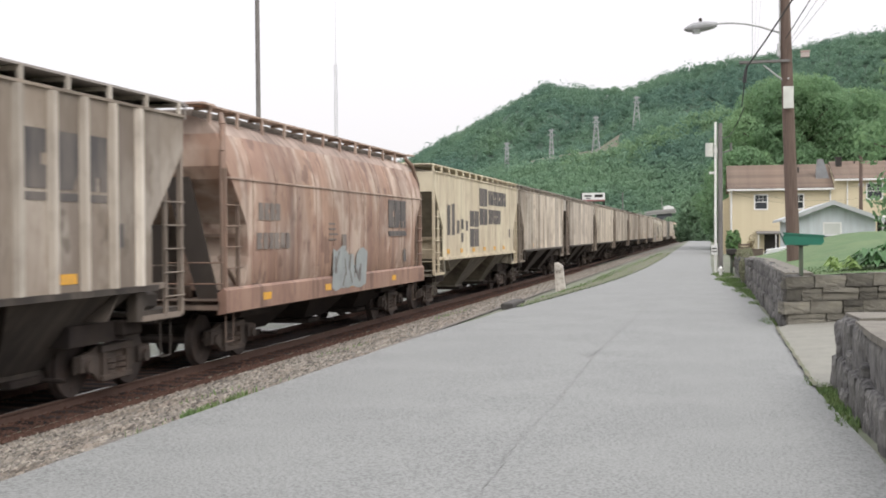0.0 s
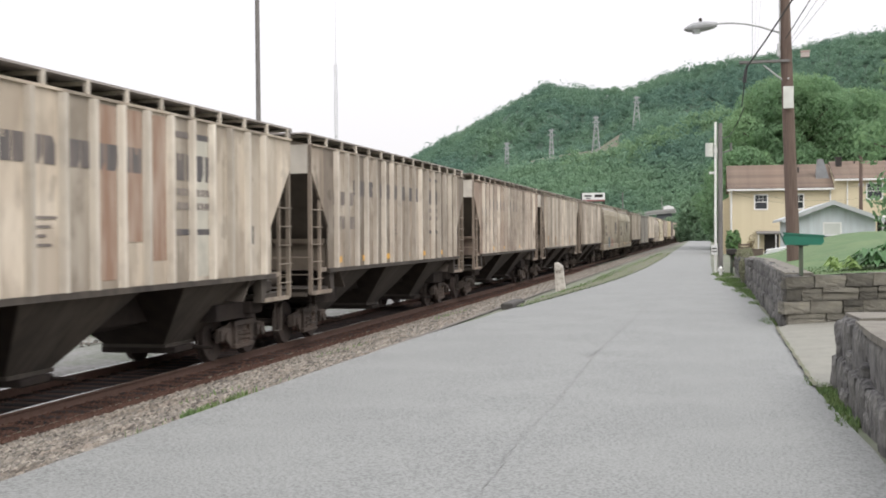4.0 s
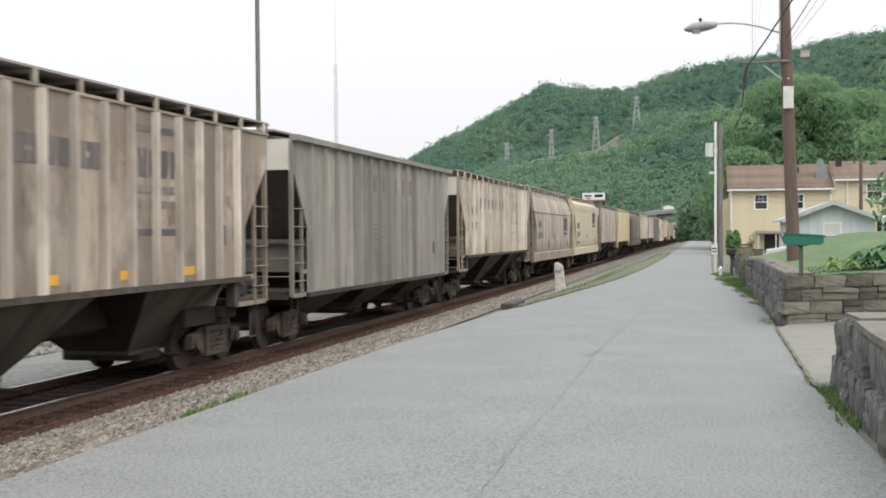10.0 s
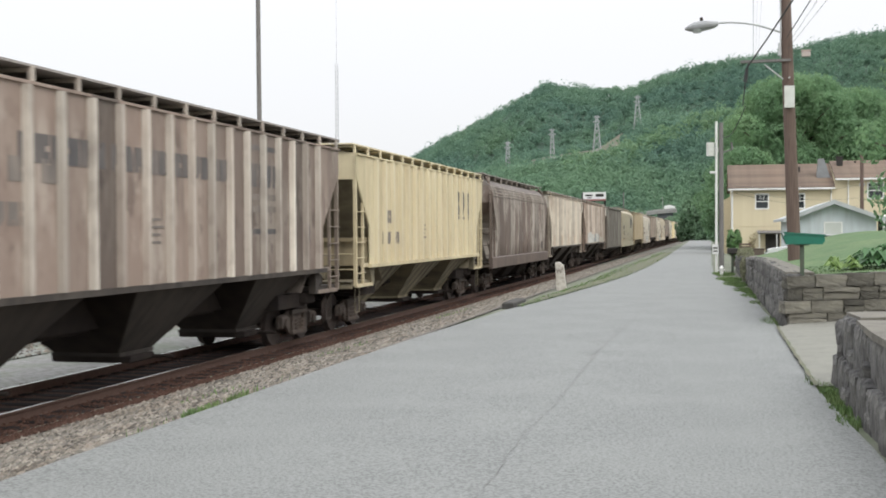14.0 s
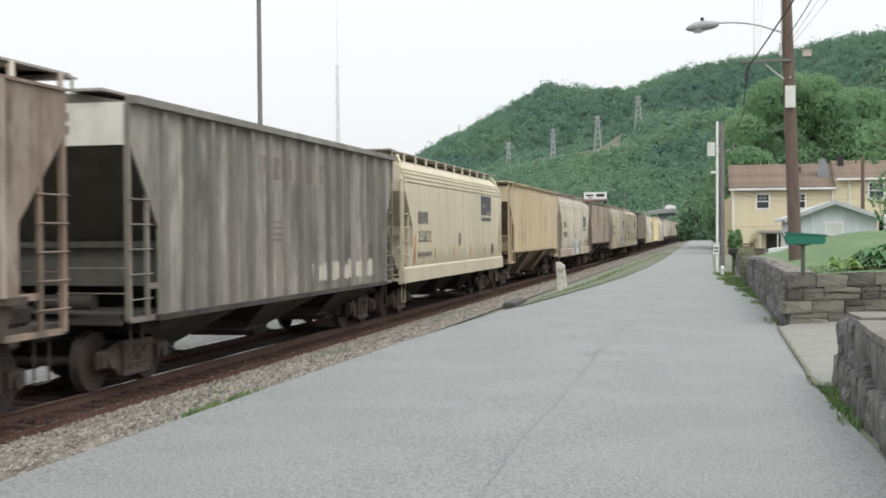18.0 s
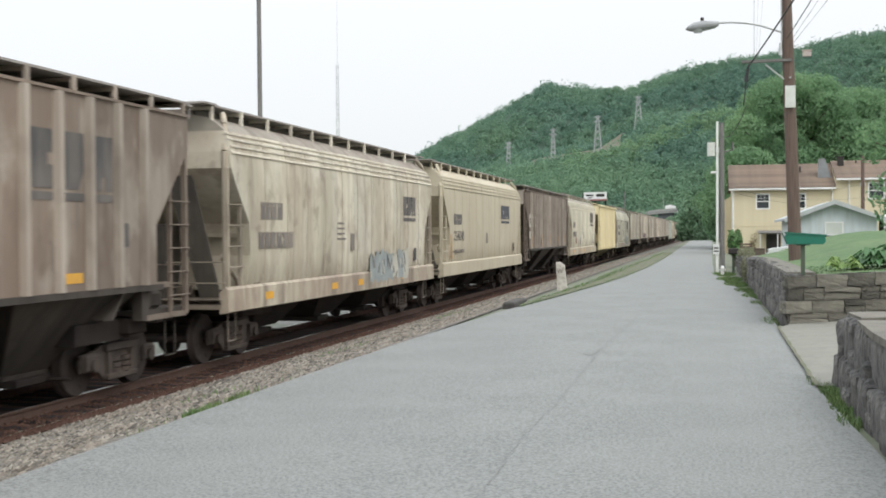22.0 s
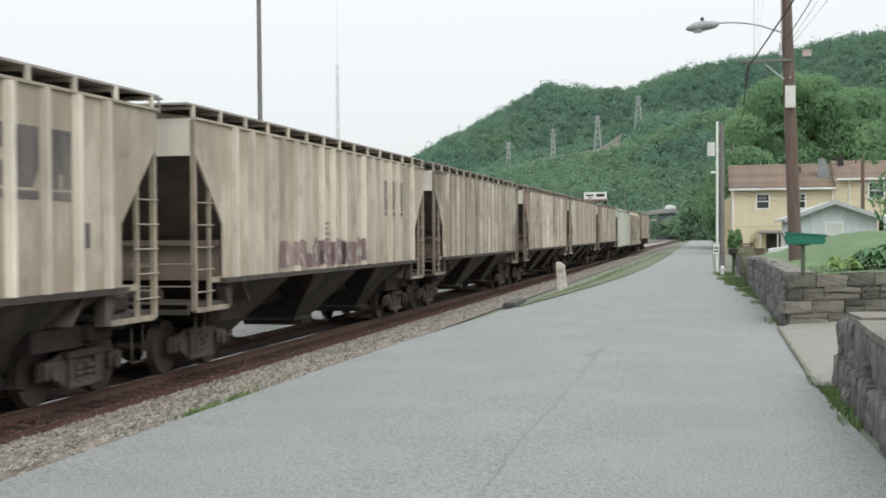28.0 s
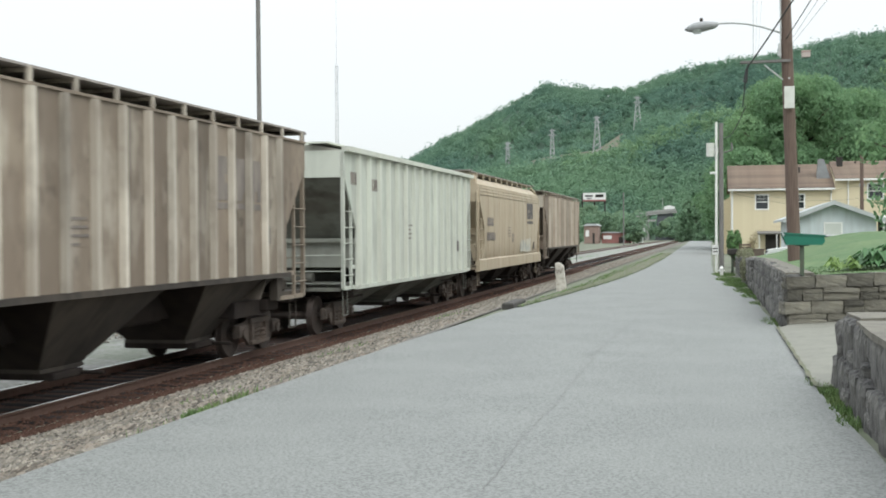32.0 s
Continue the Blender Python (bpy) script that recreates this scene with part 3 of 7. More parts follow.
def ladder_shape(y_in, z1):
    """Corner post, stile, rungs and stirrup at one corner, for x > 0 and the end at y = 0 with the car lying towards -y."""
    s = Shape()
    s.box(1.51, 1.59, -0.08, 0.0, 1.1, z1, bevel=0.008)
    s.box(1.53, 1.59, -y_in - 0.035, -y_in + 0.035, 1.1, min(z1, 3.25), bevel=0.008)
    for z in (1.42, 1.8, 2.18, 2.56, 2.94):
        s.tube((1.6, -y_in - 0.12, z), (1.6, 0.03, z), 0.014, n=5)
        if z < 2.0:
            s.tube((0.4, 0.03, z + 0.1), (1.54, 0.03, z + 0.1), 0.012, n=5)
    if z1 > 4:  # the side sill runs on under the open end as two light beams
        s.box(1.5, 1.58, -1.44, -0.085, 1.07, 1.15)
        s.box(1.5, 1.58, -1.44, -y_in - 0.04, 1.56, 1.65)
    return s


def add_walkway(car, h, z, lift, count, inner, outer, mats, k, key, joints=0):
    """A running board along one side of the roof on upright brackets; the board shows its underside from the road."""
    def board():
        outline, n = [(inner, -h), (outer, -h)], max(1, joints)
        for i in range(1, n):  # open joints between the boards, cut in from the outer edge
            y = -h + 2 * h * i / n
            outline += [(outer, y - 0.07), (inner + 0.06, y - 0.07), (inner + 0.06, y), (outer, y)]
        return Shape().prism(outline + [(outer, h), (inner, h)], "z", z + lift, z + lift + 0.035)
    wk = part("walkway", once(("walkway", key, h, joints), board), mats["walk"], car)
    post = once(("bracket", key), lambda: Shape().box(outer - 0.04, outer + 0.01, -0.04, 0.04, z - 0.1, z + lift + 0.02).box(inner + 0.03, outer - 0.05, -0.02, 0.02, z + lift - 0.06, z + lift - 0.002))
    for i in range(count):
        part("walkway_bracket", post, mats["bracket"], wk, at=(0, -h + 0.25 + (2 * h - 0.5) * i / (count - 1), 0))
    wk.scale[0] = k


def common_parts(car, h, mats, ladder_z, platform, truck_in=1.2):
    """Draft gear, couplers, brake wheel, ladders and trucks; h: half the body's length."""
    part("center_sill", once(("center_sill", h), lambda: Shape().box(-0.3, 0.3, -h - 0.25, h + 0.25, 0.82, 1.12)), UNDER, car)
    for k in (-1, 1):
        cp = part("coupler", once("coupler", lambda: Shape().box(-0.09, 0.09, 0, 0.62, 0.82, 0.98, bevel=0.02).box(-0.16, 0.14, 0.5, 0.84, 0.72, 1.06, bevel=0.05)), TRUCK_IRON, car,
                  at=(0, k * (h + 0.25), 0))
        cp.rotation_euler[2] = 0 if k > 0 else math.pi
        pf = part("end_platform", once("end_platform", lambda: Shape().box(-1.5, 1.5, -1.5, 0.12, 1.14, 1.22).box(-1.5, 1.5, 0.04, 0.12, 1.05, 1.22)
                                       .prism([(-1.6, 1.08), (-1.42, 1.08), (-1.3, 1.4), (-1.3, 1.52), (-1.6, 1.52)], "x", 1.4, 1.57).prism([(-1.6, 1.08), (-1.42, 1.08), (-1.3, 1.4), (-1.3, 1.52), (-1.6, 1.52)], "x", -1.57, -1.4)
                                       .path([(1.46, -0.62, 1.12), (1.46, -0.62, 0.45), (1.46, -0.26, 0.45), (1.46, -0.26, 1.12)], 0.016, 4).path([(-1.46, -0.62, 1.12), (-1.46, -0.62, 0.45), (-1.46, -0.26, 0.45), (-1.46, -0.26, 1.12)], 0.016, 4)
                                       .box(0.9, 1.35, -1.2, -0.5, 1.22, 1.5, bevel=0.05)
                                       .tube((-0.5, -0.9, 1.32), (0.5, -0.9, 1.32), 0.13, n=10)), platform, car, at=(0, k * h, 0))
        pf.rotation_euler[2] = 0 if k > 0 else math.pi
        for side in (-1, 1):
            ld = part("ladder", once(("ladder", ladder_z), lambda: ladder_shape(0.62, ladder_z)), mats["trim"], car, at=(0, k * h, 0))
            ld.scale = (side, k, 1)
    part("brake_wheel", once("brake_wheel", lambda: Shape().path([(0.28 * math.cos(a * math.pi / 5), 0.0, 0.28 * math.sin(a * math.pi / 5)) for a in range(11)], 0.02, 5)
                                  .path([(-0.28, 0, 0), (0.28, 0, 0)], 0.015).path([(0, 0, -0.28), (0, 0, 0.28)], 0.015).tube((0, -0.3, 0), (0, 0, 0), 0.02)), UNDER, car,
              at=(-0.6, h + 0.2, 2.5))
    for k in (-1, 1):
        add_truck(car, k * (h - truck_in))
        part("body_bolster", once("body_bolster", lambda: Shape().box(-1.35, 1.35, -0.3, 0.3, 0.86, 1.11, bevel=0.03).box(-1.2, -0.5, -1.6, 0.0, 0.8, 1.1).box(0.5, 1.2, -1.6, 0.0, 0.8, 1.1)), UNDER, car,
             at=(0, k * (h - truck_in), 0)).scale[1] = k


def ribbed_car(car, mats, ribs=17, deep=False, h=8.07, flat=False):
    """A three-bay covered hopper with outside posts; deep: sides that reach down over the bays and a roof with a fascia."""
    clean_paint = mats["trim"] is mats["side"]
    zs, ze, cut, apex, knee = (1.12, 4.39, 0.95, 3.8, 2.5) if deep else (1.6, 4.36, 1.15, 3.78, 2.56)
    bays = 4.55 if deep else 4.85
    side = [(-h, ze), (-h, apex), (-h + cut, knee), (-h + cut, zs), (h - cut, zs), (h - cut, knee), (h, apex), (h, ze)]
    for k in (-1, 1):
        sd = part("side_sheet", once(("side_sheet", deep, k), lambda: Shape().prism(side, "x", k * 1.56, k * 1.6)), mats["side"], car)
        part("side_sill", once(("side_sill", deep, k), lambda: Shape().box(min(k * 1.5, k * 1.67), max(k * 1.5, k * 1.67), -h + cut - 0.1, h - cut + 0.1, zs - 0.06, zs + 0.03)), mats["side" if clean_paint else "hopper"], sd)
        part("top_chord", once(("top_chord", deep, k), lambda: Shape().box(min(k * 1.54, k * (1.74 if deep else 1.64)), max(k * 1.54, k * (1.74 if deep else 1.64)), -h, h, ze - 0.03, ze + (0.09 if deep else 0.012))),
             mats["rib" if deep else "side"], sd)
        if not flat:
            rib = once(("rib", deep), lambda: Shape().prism([(1.6, -0.095), (1.69, -0.06), (1.69, 0.06), (1.6, 0.095)] if deep else [(1.6, -0.07), (1.7, -0.048), (1.7, 0.048), (1.6, 0.07)], "z", zs + 0.032, ze - 0.043))
            span = h - cut - 0.12 if deep else 6.45
            rib_ys = [-span + 2 * span * i / (ribs - 1) for i in range(ribs)]
            if k < 0:  # the side away from the road
                def far_posts():
                    s = Shape()
                    for y in rib_ys:
                        s.prism([(-1.6, y - 0.065), (-1.675, y - 0.04), (-1.675, y + 0.04), (-1.6, y + 0.065)], "z", zs + 0.032, ze - 0.043)
                    return s
                part("ribs", once(("far_ribs", deep), far_posts), mats["rib"], sd)
                continue
            for y in rib_ys:
                part("rib", rib, mats["rib"], sd, at=(0, y, 0))
    part("roof", once(("roof", deep), lambda: Shape().prism([(-1.6, ze), (-0.8, ze + 0.14), (0, ze + 0.18), (0.8, ze + 0.14), (1.6, ze)], "y", -h, h)), mats["roof"], car)
    part("hatch", once(("hatch", deep), lambda: Shape().box(-0.7, 0.7, -h + 0.5, h - 0.5, ze + 0.1, ze + (0.22 if deep else 0.32), bevel=0.04)), mats["trim"], car)
    for e in (-1, 1):
        part("end_panel", once(("end_panel", deep, e), lambda: Shape().box(-1.56, 1.56, min(e * (h - 0.05), e * h), max(e * (h - 0.05), e * h), apex - 0.05, ze)), mats["light"], car)
        for z in (3.92, 4.12):
            part("end_text", once(("end_text", deep, e, z), lambda: Shape().box(-0.62, 0.62, min(e * h, e * (h + 0.004)), max(e * h, e * (h + 0.004)), z, z + 0.13)), FADED_PAINT, car, "faded line of lettering")
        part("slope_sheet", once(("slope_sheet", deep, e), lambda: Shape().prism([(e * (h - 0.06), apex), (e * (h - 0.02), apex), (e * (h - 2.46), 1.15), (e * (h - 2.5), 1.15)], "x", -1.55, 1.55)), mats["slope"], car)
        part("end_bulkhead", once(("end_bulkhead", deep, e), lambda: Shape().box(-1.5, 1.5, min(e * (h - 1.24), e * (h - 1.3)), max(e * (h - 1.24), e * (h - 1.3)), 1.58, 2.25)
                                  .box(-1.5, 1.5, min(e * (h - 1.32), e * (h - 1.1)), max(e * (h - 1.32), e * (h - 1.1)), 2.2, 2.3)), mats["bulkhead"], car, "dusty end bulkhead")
    if deep:
        for k in (-1, 1):
            part("walkway", once(("walkway", "deep", k), lambda: Shape().box(min(k * 0.7, k * 1.25), max(k * 0.7, k * 1.25), -h - 0.15, h + 0.15, ze + 0.16, ze + 0.2)), mats["walk"], car)
    else:
        for k in (-1, 1):
            add_walkway(car, h + 0.2, ze + 0.03, 0.18, 15, 0.62, 1.56, mats, k, "ribbed")
        part("crosswalk", once("crosswalk", lambda: Shape().box(-1.45, 1.45, h - 0.4, h + 0.55, ze + 0.21, ze + 0.24).tube((1.4, h + 0.5, ze + 0.24), (1.4, h + 0.5, ze + 0.0), 0.02)), mats["walk"], car)
        part("crosswalk", once("crosswalk_b", lambda: Shape().box(-1.45, 1.45, -h - 0.2, -h + 0.4, ze + 0.21, ze + 0.24)), mats["walk"], car)
    z_top = zs - 0.06
    for i in range(3):
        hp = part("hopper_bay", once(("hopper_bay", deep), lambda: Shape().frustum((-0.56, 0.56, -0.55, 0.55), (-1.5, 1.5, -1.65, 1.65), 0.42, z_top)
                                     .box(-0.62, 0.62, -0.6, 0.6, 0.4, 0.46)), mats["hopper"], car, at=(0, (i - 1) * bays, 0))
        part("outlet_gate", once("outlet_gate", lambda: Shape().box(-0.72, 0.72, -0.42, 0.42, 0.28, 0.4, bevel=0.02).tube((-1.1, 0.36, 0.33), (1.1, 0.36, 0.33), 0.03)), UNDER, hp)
        # Darker plates put the shade of the bay ends into the colour.
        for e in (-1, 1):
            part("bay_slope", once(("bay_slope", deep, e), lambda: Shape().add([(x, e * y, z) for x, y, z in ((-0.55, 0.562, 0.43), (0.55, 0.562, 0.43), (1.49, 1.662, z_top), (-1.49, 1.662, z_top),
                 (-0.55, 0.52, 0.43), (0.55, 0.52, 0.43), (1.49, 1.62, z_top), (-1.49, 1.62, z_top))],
                 [(0, 1, 2, 3), (7, 6, 5, 4), (0, 4, 5, 1), (1, 5, 6, 2), (2, 6, 7, 3), (3, 7, 4, 0)])), mats["slope"] if clean_paint else UNDER, hp, "end slope of a bay, its shade in the colour")
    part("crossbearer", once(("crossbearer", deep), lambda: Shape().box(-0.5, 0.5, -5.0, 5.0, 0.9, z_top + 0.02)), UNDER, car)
    common_parts(car, h, mats, ze - 0.02, mats["hopper"], 1.2 if deep else 1.32)


def flow_profile(ridge):
    """The section of a centre-flow hopper from the sill to the crown; the roof begins at the sixth point from the end."""
    if ridge:
        return [(1.50, 1.36), (1.585, 1.5), (1.61, 2.0), (1.62, 2.6), (1.62, 3.2), (1.61, 3.42), (1.57, 3.65), (1.49, 3.95), (1.37, 4.24), (1.17, 4.45), (0.9, 4.57), (0.5, 4.64), (0, 4.67)]
    return [(1.50, 1.36), (1.585, 1.5), (1.61, 2.0), (1.625, 2.6), (1.625, 3.2), (1.62, 3.6), (1.605, 3.9), (1.56, 4.12), (1.47, 4.28), (1.32, 4.42), (1.1, 4.54), (0.6, 4.63), (0, 4.67)]


def flow_end(z, h):
    """Half the shell's length at height z: cut back under the end sheets."""
    if z > 3.55:
        return h - 0.12 * max(0, z - 3.9)
    if z > 2.4:
        return h - 1.0 * (3.55 - z) / 1.15
    return h - 1.0 + 0.22 * (2.4 - z) / 1.0


def flow_sheet(h, ridge, roof):
    """The rounded shell up to the shoulder, or the roof above it."""
    prof = flow_profile(ridge)
    n_side = 9
    s = Shape()
    ks = [-1, -0.6, -0.2, 0.2, 0.6, 1]
    runs = [[(x, z) for x, z in prof[n_side - 1:]] + [(-x, z) for x, z in prof[-2:n_side - 2:-1]]] if roof else [prof[:n_side], [(-x, z) for x, z in prof[:n_side]]]
    for run in runs:
        n = len(run)
        s.add([(x, k * flow_end(z, h), z) for k in ks for x, z in run], [(j * n + i, j * n + i + 1, (j + 1) * n + i + 1, (j + 1) * n + i) for j in range(5) for i in range(n - 1)], True)
    full = runs[0] if roof else prof[:n_side] + [(-x, z) for x, z in prof[n_side - 1::-1]]
    n = len(full)
    for e in (-1, 1):
        vs = [(x, e * flow_end(z, h), z) for x, z in full]
        s.add(vs, [(i, i + 1, n - 2 - i, n - 1 - i) for i in range(n // 2 - 1)] if n % 2 == 0 else [(i, i + 1, n - 2 - i, n - 1 - i) for i in range(n // 2 - 1)] + [(n // 2 - 1, n // 2, n // 2 + 1)])
    return s


def weld_seam_shape(ridge):
    """A welded joint of the side sheets, from the sill to the shoulder."""
    prof = [(1.60, 1.5)] + [p for p in flow_profile(ridge) if 1.9 < p[1] < 4.3]
    n = len(prof)
    vs = [(x + dx, y, z) for y, dx in ((-0.022, -0.01), (-0.01, 0.008), (0.01, 0.008), (0.022, -0.01)) for x, z in prof]
    return Shape().add(vs, [(j * n + i, j * n + i + 1, (j + 1) * n + i + 1, (j + 1) * n + i) for j in range(3) for i in range(n - 1)])


def center_flow_car(car, mats, ridge=False, h=8.05, boards=False):
    part("shell", once(("shell", ridge, h), lambda: flow_sheet(h - 0.3, ridge, False)), mats["side"], car)
    part("roof", once(("roof", "flow", ridge, h), lambda: flow_sheet(h - 0.3, ridge, True)), mats["roof"], car, "dusty rounded roof")
    bands = ((3.43, 1.61),) if ridge else ((3.88, 1.607), (4.0, 1.586), (4.12, 1.56), (4.22, 1.506))
    for k in (-1, 1):
        for z, x in bands:
            part("seam_bead", once(("seam_bead", z, k, h), lambda: Shape().box(min(k * (x - 0.06), k * (x + 0.026)), max(k * (x - 0.06), k * (x + 0.026)), -h + 0.32, h - 0.32, z - 0.02, z + 0.02, bevel=0.006)), mats["bead"], car)
        for i in range(11 if k > 0 else 0):
            ws = part("weld_seam", once(("weld_seam", ridge), lambda: weld_seam_shape(ridge)), mats["seam"], car, at=(0, (i - 5) * 1.22, 0))
            ws.scale[0] = k
        part("side_sill", once(("side_sill", "cf", k, h), lambda: Shape().prism([(k * 1.46, 1.36), (k * 1.58, 1.45), (k * 1.632, 1.4), (k * 1.632, 1.0), (k * 1.46, 0.96)], "y", -h + 0.1, h - 0.1)), mats["sill"], car)
        add_walkway(car, h - 0.2, 4.5, 0.235, 12, 0.85 if boards else 0.6, 1.2, mats, k, ("cf", boards), 12 if boards else 0)
    part("crosswalk", once(("crosswalk_cf", h), lambda: Shape().box(-1.3, 1.3, h - 0.45, h + 0.1, 4.735, 4.77).box(-1.3, 1.3, -h - 0.1, -h + 0.45, 4.735, 4.77)), mats["walk"], car)
    part("hatch", once(("hatch_cf", h), lambda: Shape().box(-0.35, 0.35, -h + 1, h - 1, 4.63, 4.76, bevel=0.04)), mats["dark"], car)
    # Fills the gap with a dark tone for the shade below the boards.
    part("hatch_coaming", once(("hatch_coaming", h), lambda: Shape().box(-0.78, 0.78, -h + 0.6, h - 0.6, 4.5, 4.72)), COAMING, car, "steel coaming that fills the gap under the running boards with its shade")
    for e in (-1, 1):
        for k in (-1, 1):
            eb = part("end_brace", once(("end_brace", k), lambda: Shape().path([(k * 1.25, -0.45, 4.62), (k * 1.4, -0.2, 4.4), (k * 1.5, 0.05, 3.9), (k * 1.52, 0.1, 3.3), (k * 1.52, 0.1, 1.2)], 0.06, 6)), mats["trim"], car, at=(0, e * (h - 0.35), 0))
            eb.rotation_euler[2] = 0 if e > 0 else math.pi
            dg = part("diagonal_brace", once(("diagonal_brace", k), lambda: Shape().path([(k * 1.4, -1.1, 1.25), (k * 1.4, 0.0, 2.0)], 0.05).box(min(k * 0.75, k * 1.45), max(k * 0.75, k * 1.45), -0.75, -0.68, 2.35, 2.42)), mats["trim"], car, at=(0, e * (h - 0.35), 0))
            dg.rotation_euler[2] = 0 if e > 0 else math.pi
        sb = part("shear_plate", once("shear_plate", lambda: Shape().box(-0.2, 0.2, -1.1, -0.15, 1.2, 2.6).prism([(-0.6, 4.3), (0.6, 4.3), (1.35, 1.25), (0.95, 1.25), (0.35, 3.3), (-0.35, 3.3), (-0.95, 1.25), (-1.35, 1.25)], "y", -0.1, -0.04)), mats["hopper"], car, at=(0, e * (h - 0.35), 0))
        sb.rotation_euler[2] = 0 if e > 0 else math.pi
    for i in range(3):
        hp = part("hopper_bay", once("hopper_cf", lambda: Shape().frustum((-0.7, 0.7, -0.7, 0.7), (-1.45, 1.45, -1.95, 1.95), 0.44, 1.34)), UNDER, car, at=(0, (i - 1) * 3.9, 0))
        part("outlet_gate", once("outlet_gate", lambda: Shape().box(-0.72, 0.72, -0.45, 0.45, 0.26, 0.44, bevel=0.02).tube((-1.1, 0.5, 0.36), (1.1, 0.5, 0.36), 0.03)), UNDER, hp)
    common_parts(car, h - 0.2, mats, 3.6, mats["dark"], 1.55)


def decal(car, name, boxes, mat, x=1.606, label=""):
    """Painted marks on the side towards the road. boxes: (y0, y1, z0, z1)."""
    s = Shape()
    for y0, y1, z0, z1 in boxes:
        s.box(x - 0.003, x + 0.003, y0, y1, z0, z1)
    return part(name, s, mat, car, label)


# lettering too worn to copy: plain blocks, each with a worn nick
GLYPHS = [[(0, 0), (1, 0), (1, 0.4), (0.75, 0.4), (0.75, 0.6), (1, 0.6), (1, 1), (0, 1)], [(0, 0), (0.4, 0), (0.4, 0.25), (0.6, 0.25), (0.6, 0), (1, 0), (1, 1), (0, 1)],
          [(0, 0), (1, 0), (1, 1), (0.6, 1), (0.6, 0.75), (0.4, 0.75), (0.4, 1), (0, 1)], [(0, 0), (1, 0), (1, 0.7), (0.75, 1), (0, 1)], [(0, 0), (0.7, 0), (1, 0.3), (1, 1), (0, 1)],
          [(0, 0), (1, 0), (1, 1), (0, 1), (0, 0.62), (0.25, 0.62), (0.25, 0.42), (0, 0.42)],
          [(0.5, 0), (0.9, 0.35), (1, 0.6), (0.7, 1), (0.35, 0.95), (0, 0.55), (0.15, 0.3)]]


def glyph(car, kind, y0, y1, z0, z1, mat, x, label, name="letter_block"):
    s = Shape().prism([(y0 + (y1 - y0) * p, z0 + (z1 - z0) * q) for p, q in GLYPHS[kind]], "x", x - 0.003, x + 0.003)
    return part(name, s, mat, car, label)


def big_letters(car, y, z, w, hgt, gap, mat, x):
    """Three heavy notched blocks over a bar: a plain emblem."""
    for i, kind in enumerate((0, 4, 1)):
        a = y + i * (w + gap)
        glyph(car, kind, a, a + w, z, z + hgt, mat, x, "dark emblem block", "emblem_block")
        if gap > 0.1:
            decal(car, "underline_bar", [(a, a + w, z - hgt * 0.2, z - hgt * 0.06)], mat, x)
    if gap <= 0.1:
        decal(car, "underline_bar", [(y, y + 3 * w + 2 * gap, z - hgt * 0.3, z - hgt * 0.12)], mat, x)


def word_bars(car, y, z, n, w, hgt, rng, gap, mat, x, label="faded letter-sized block"):
    a = y
    for i in range(n):
        ww = w * rng.uniform(0.8, 1.1)
        glyph(car, rng.randrange(6), a, a + ww, z, z + hgt, mat, x, label)
        a += ww * (1 + gap)


def between(outline, a, b):
    """The part of a flat outline that lies between two upright lines."""
    for edge, sign in ((a, 1), (b, -1)):
        kept = []
        for p, q in zip(outline, outline[1:] + outline[:1]):
            dp, dq = (p[0] - edge) * sign, (q[0] - edge) * sign
            if dp >= 0:
                kept.append(p)
            if dp * dq < 0:
                k = dp / (dp - dq)
                kept.append((p[0] + (q[0] - p[0]) * k, p[1] + (q[1] - p[1]) * k))
        outline = kept
    return outline


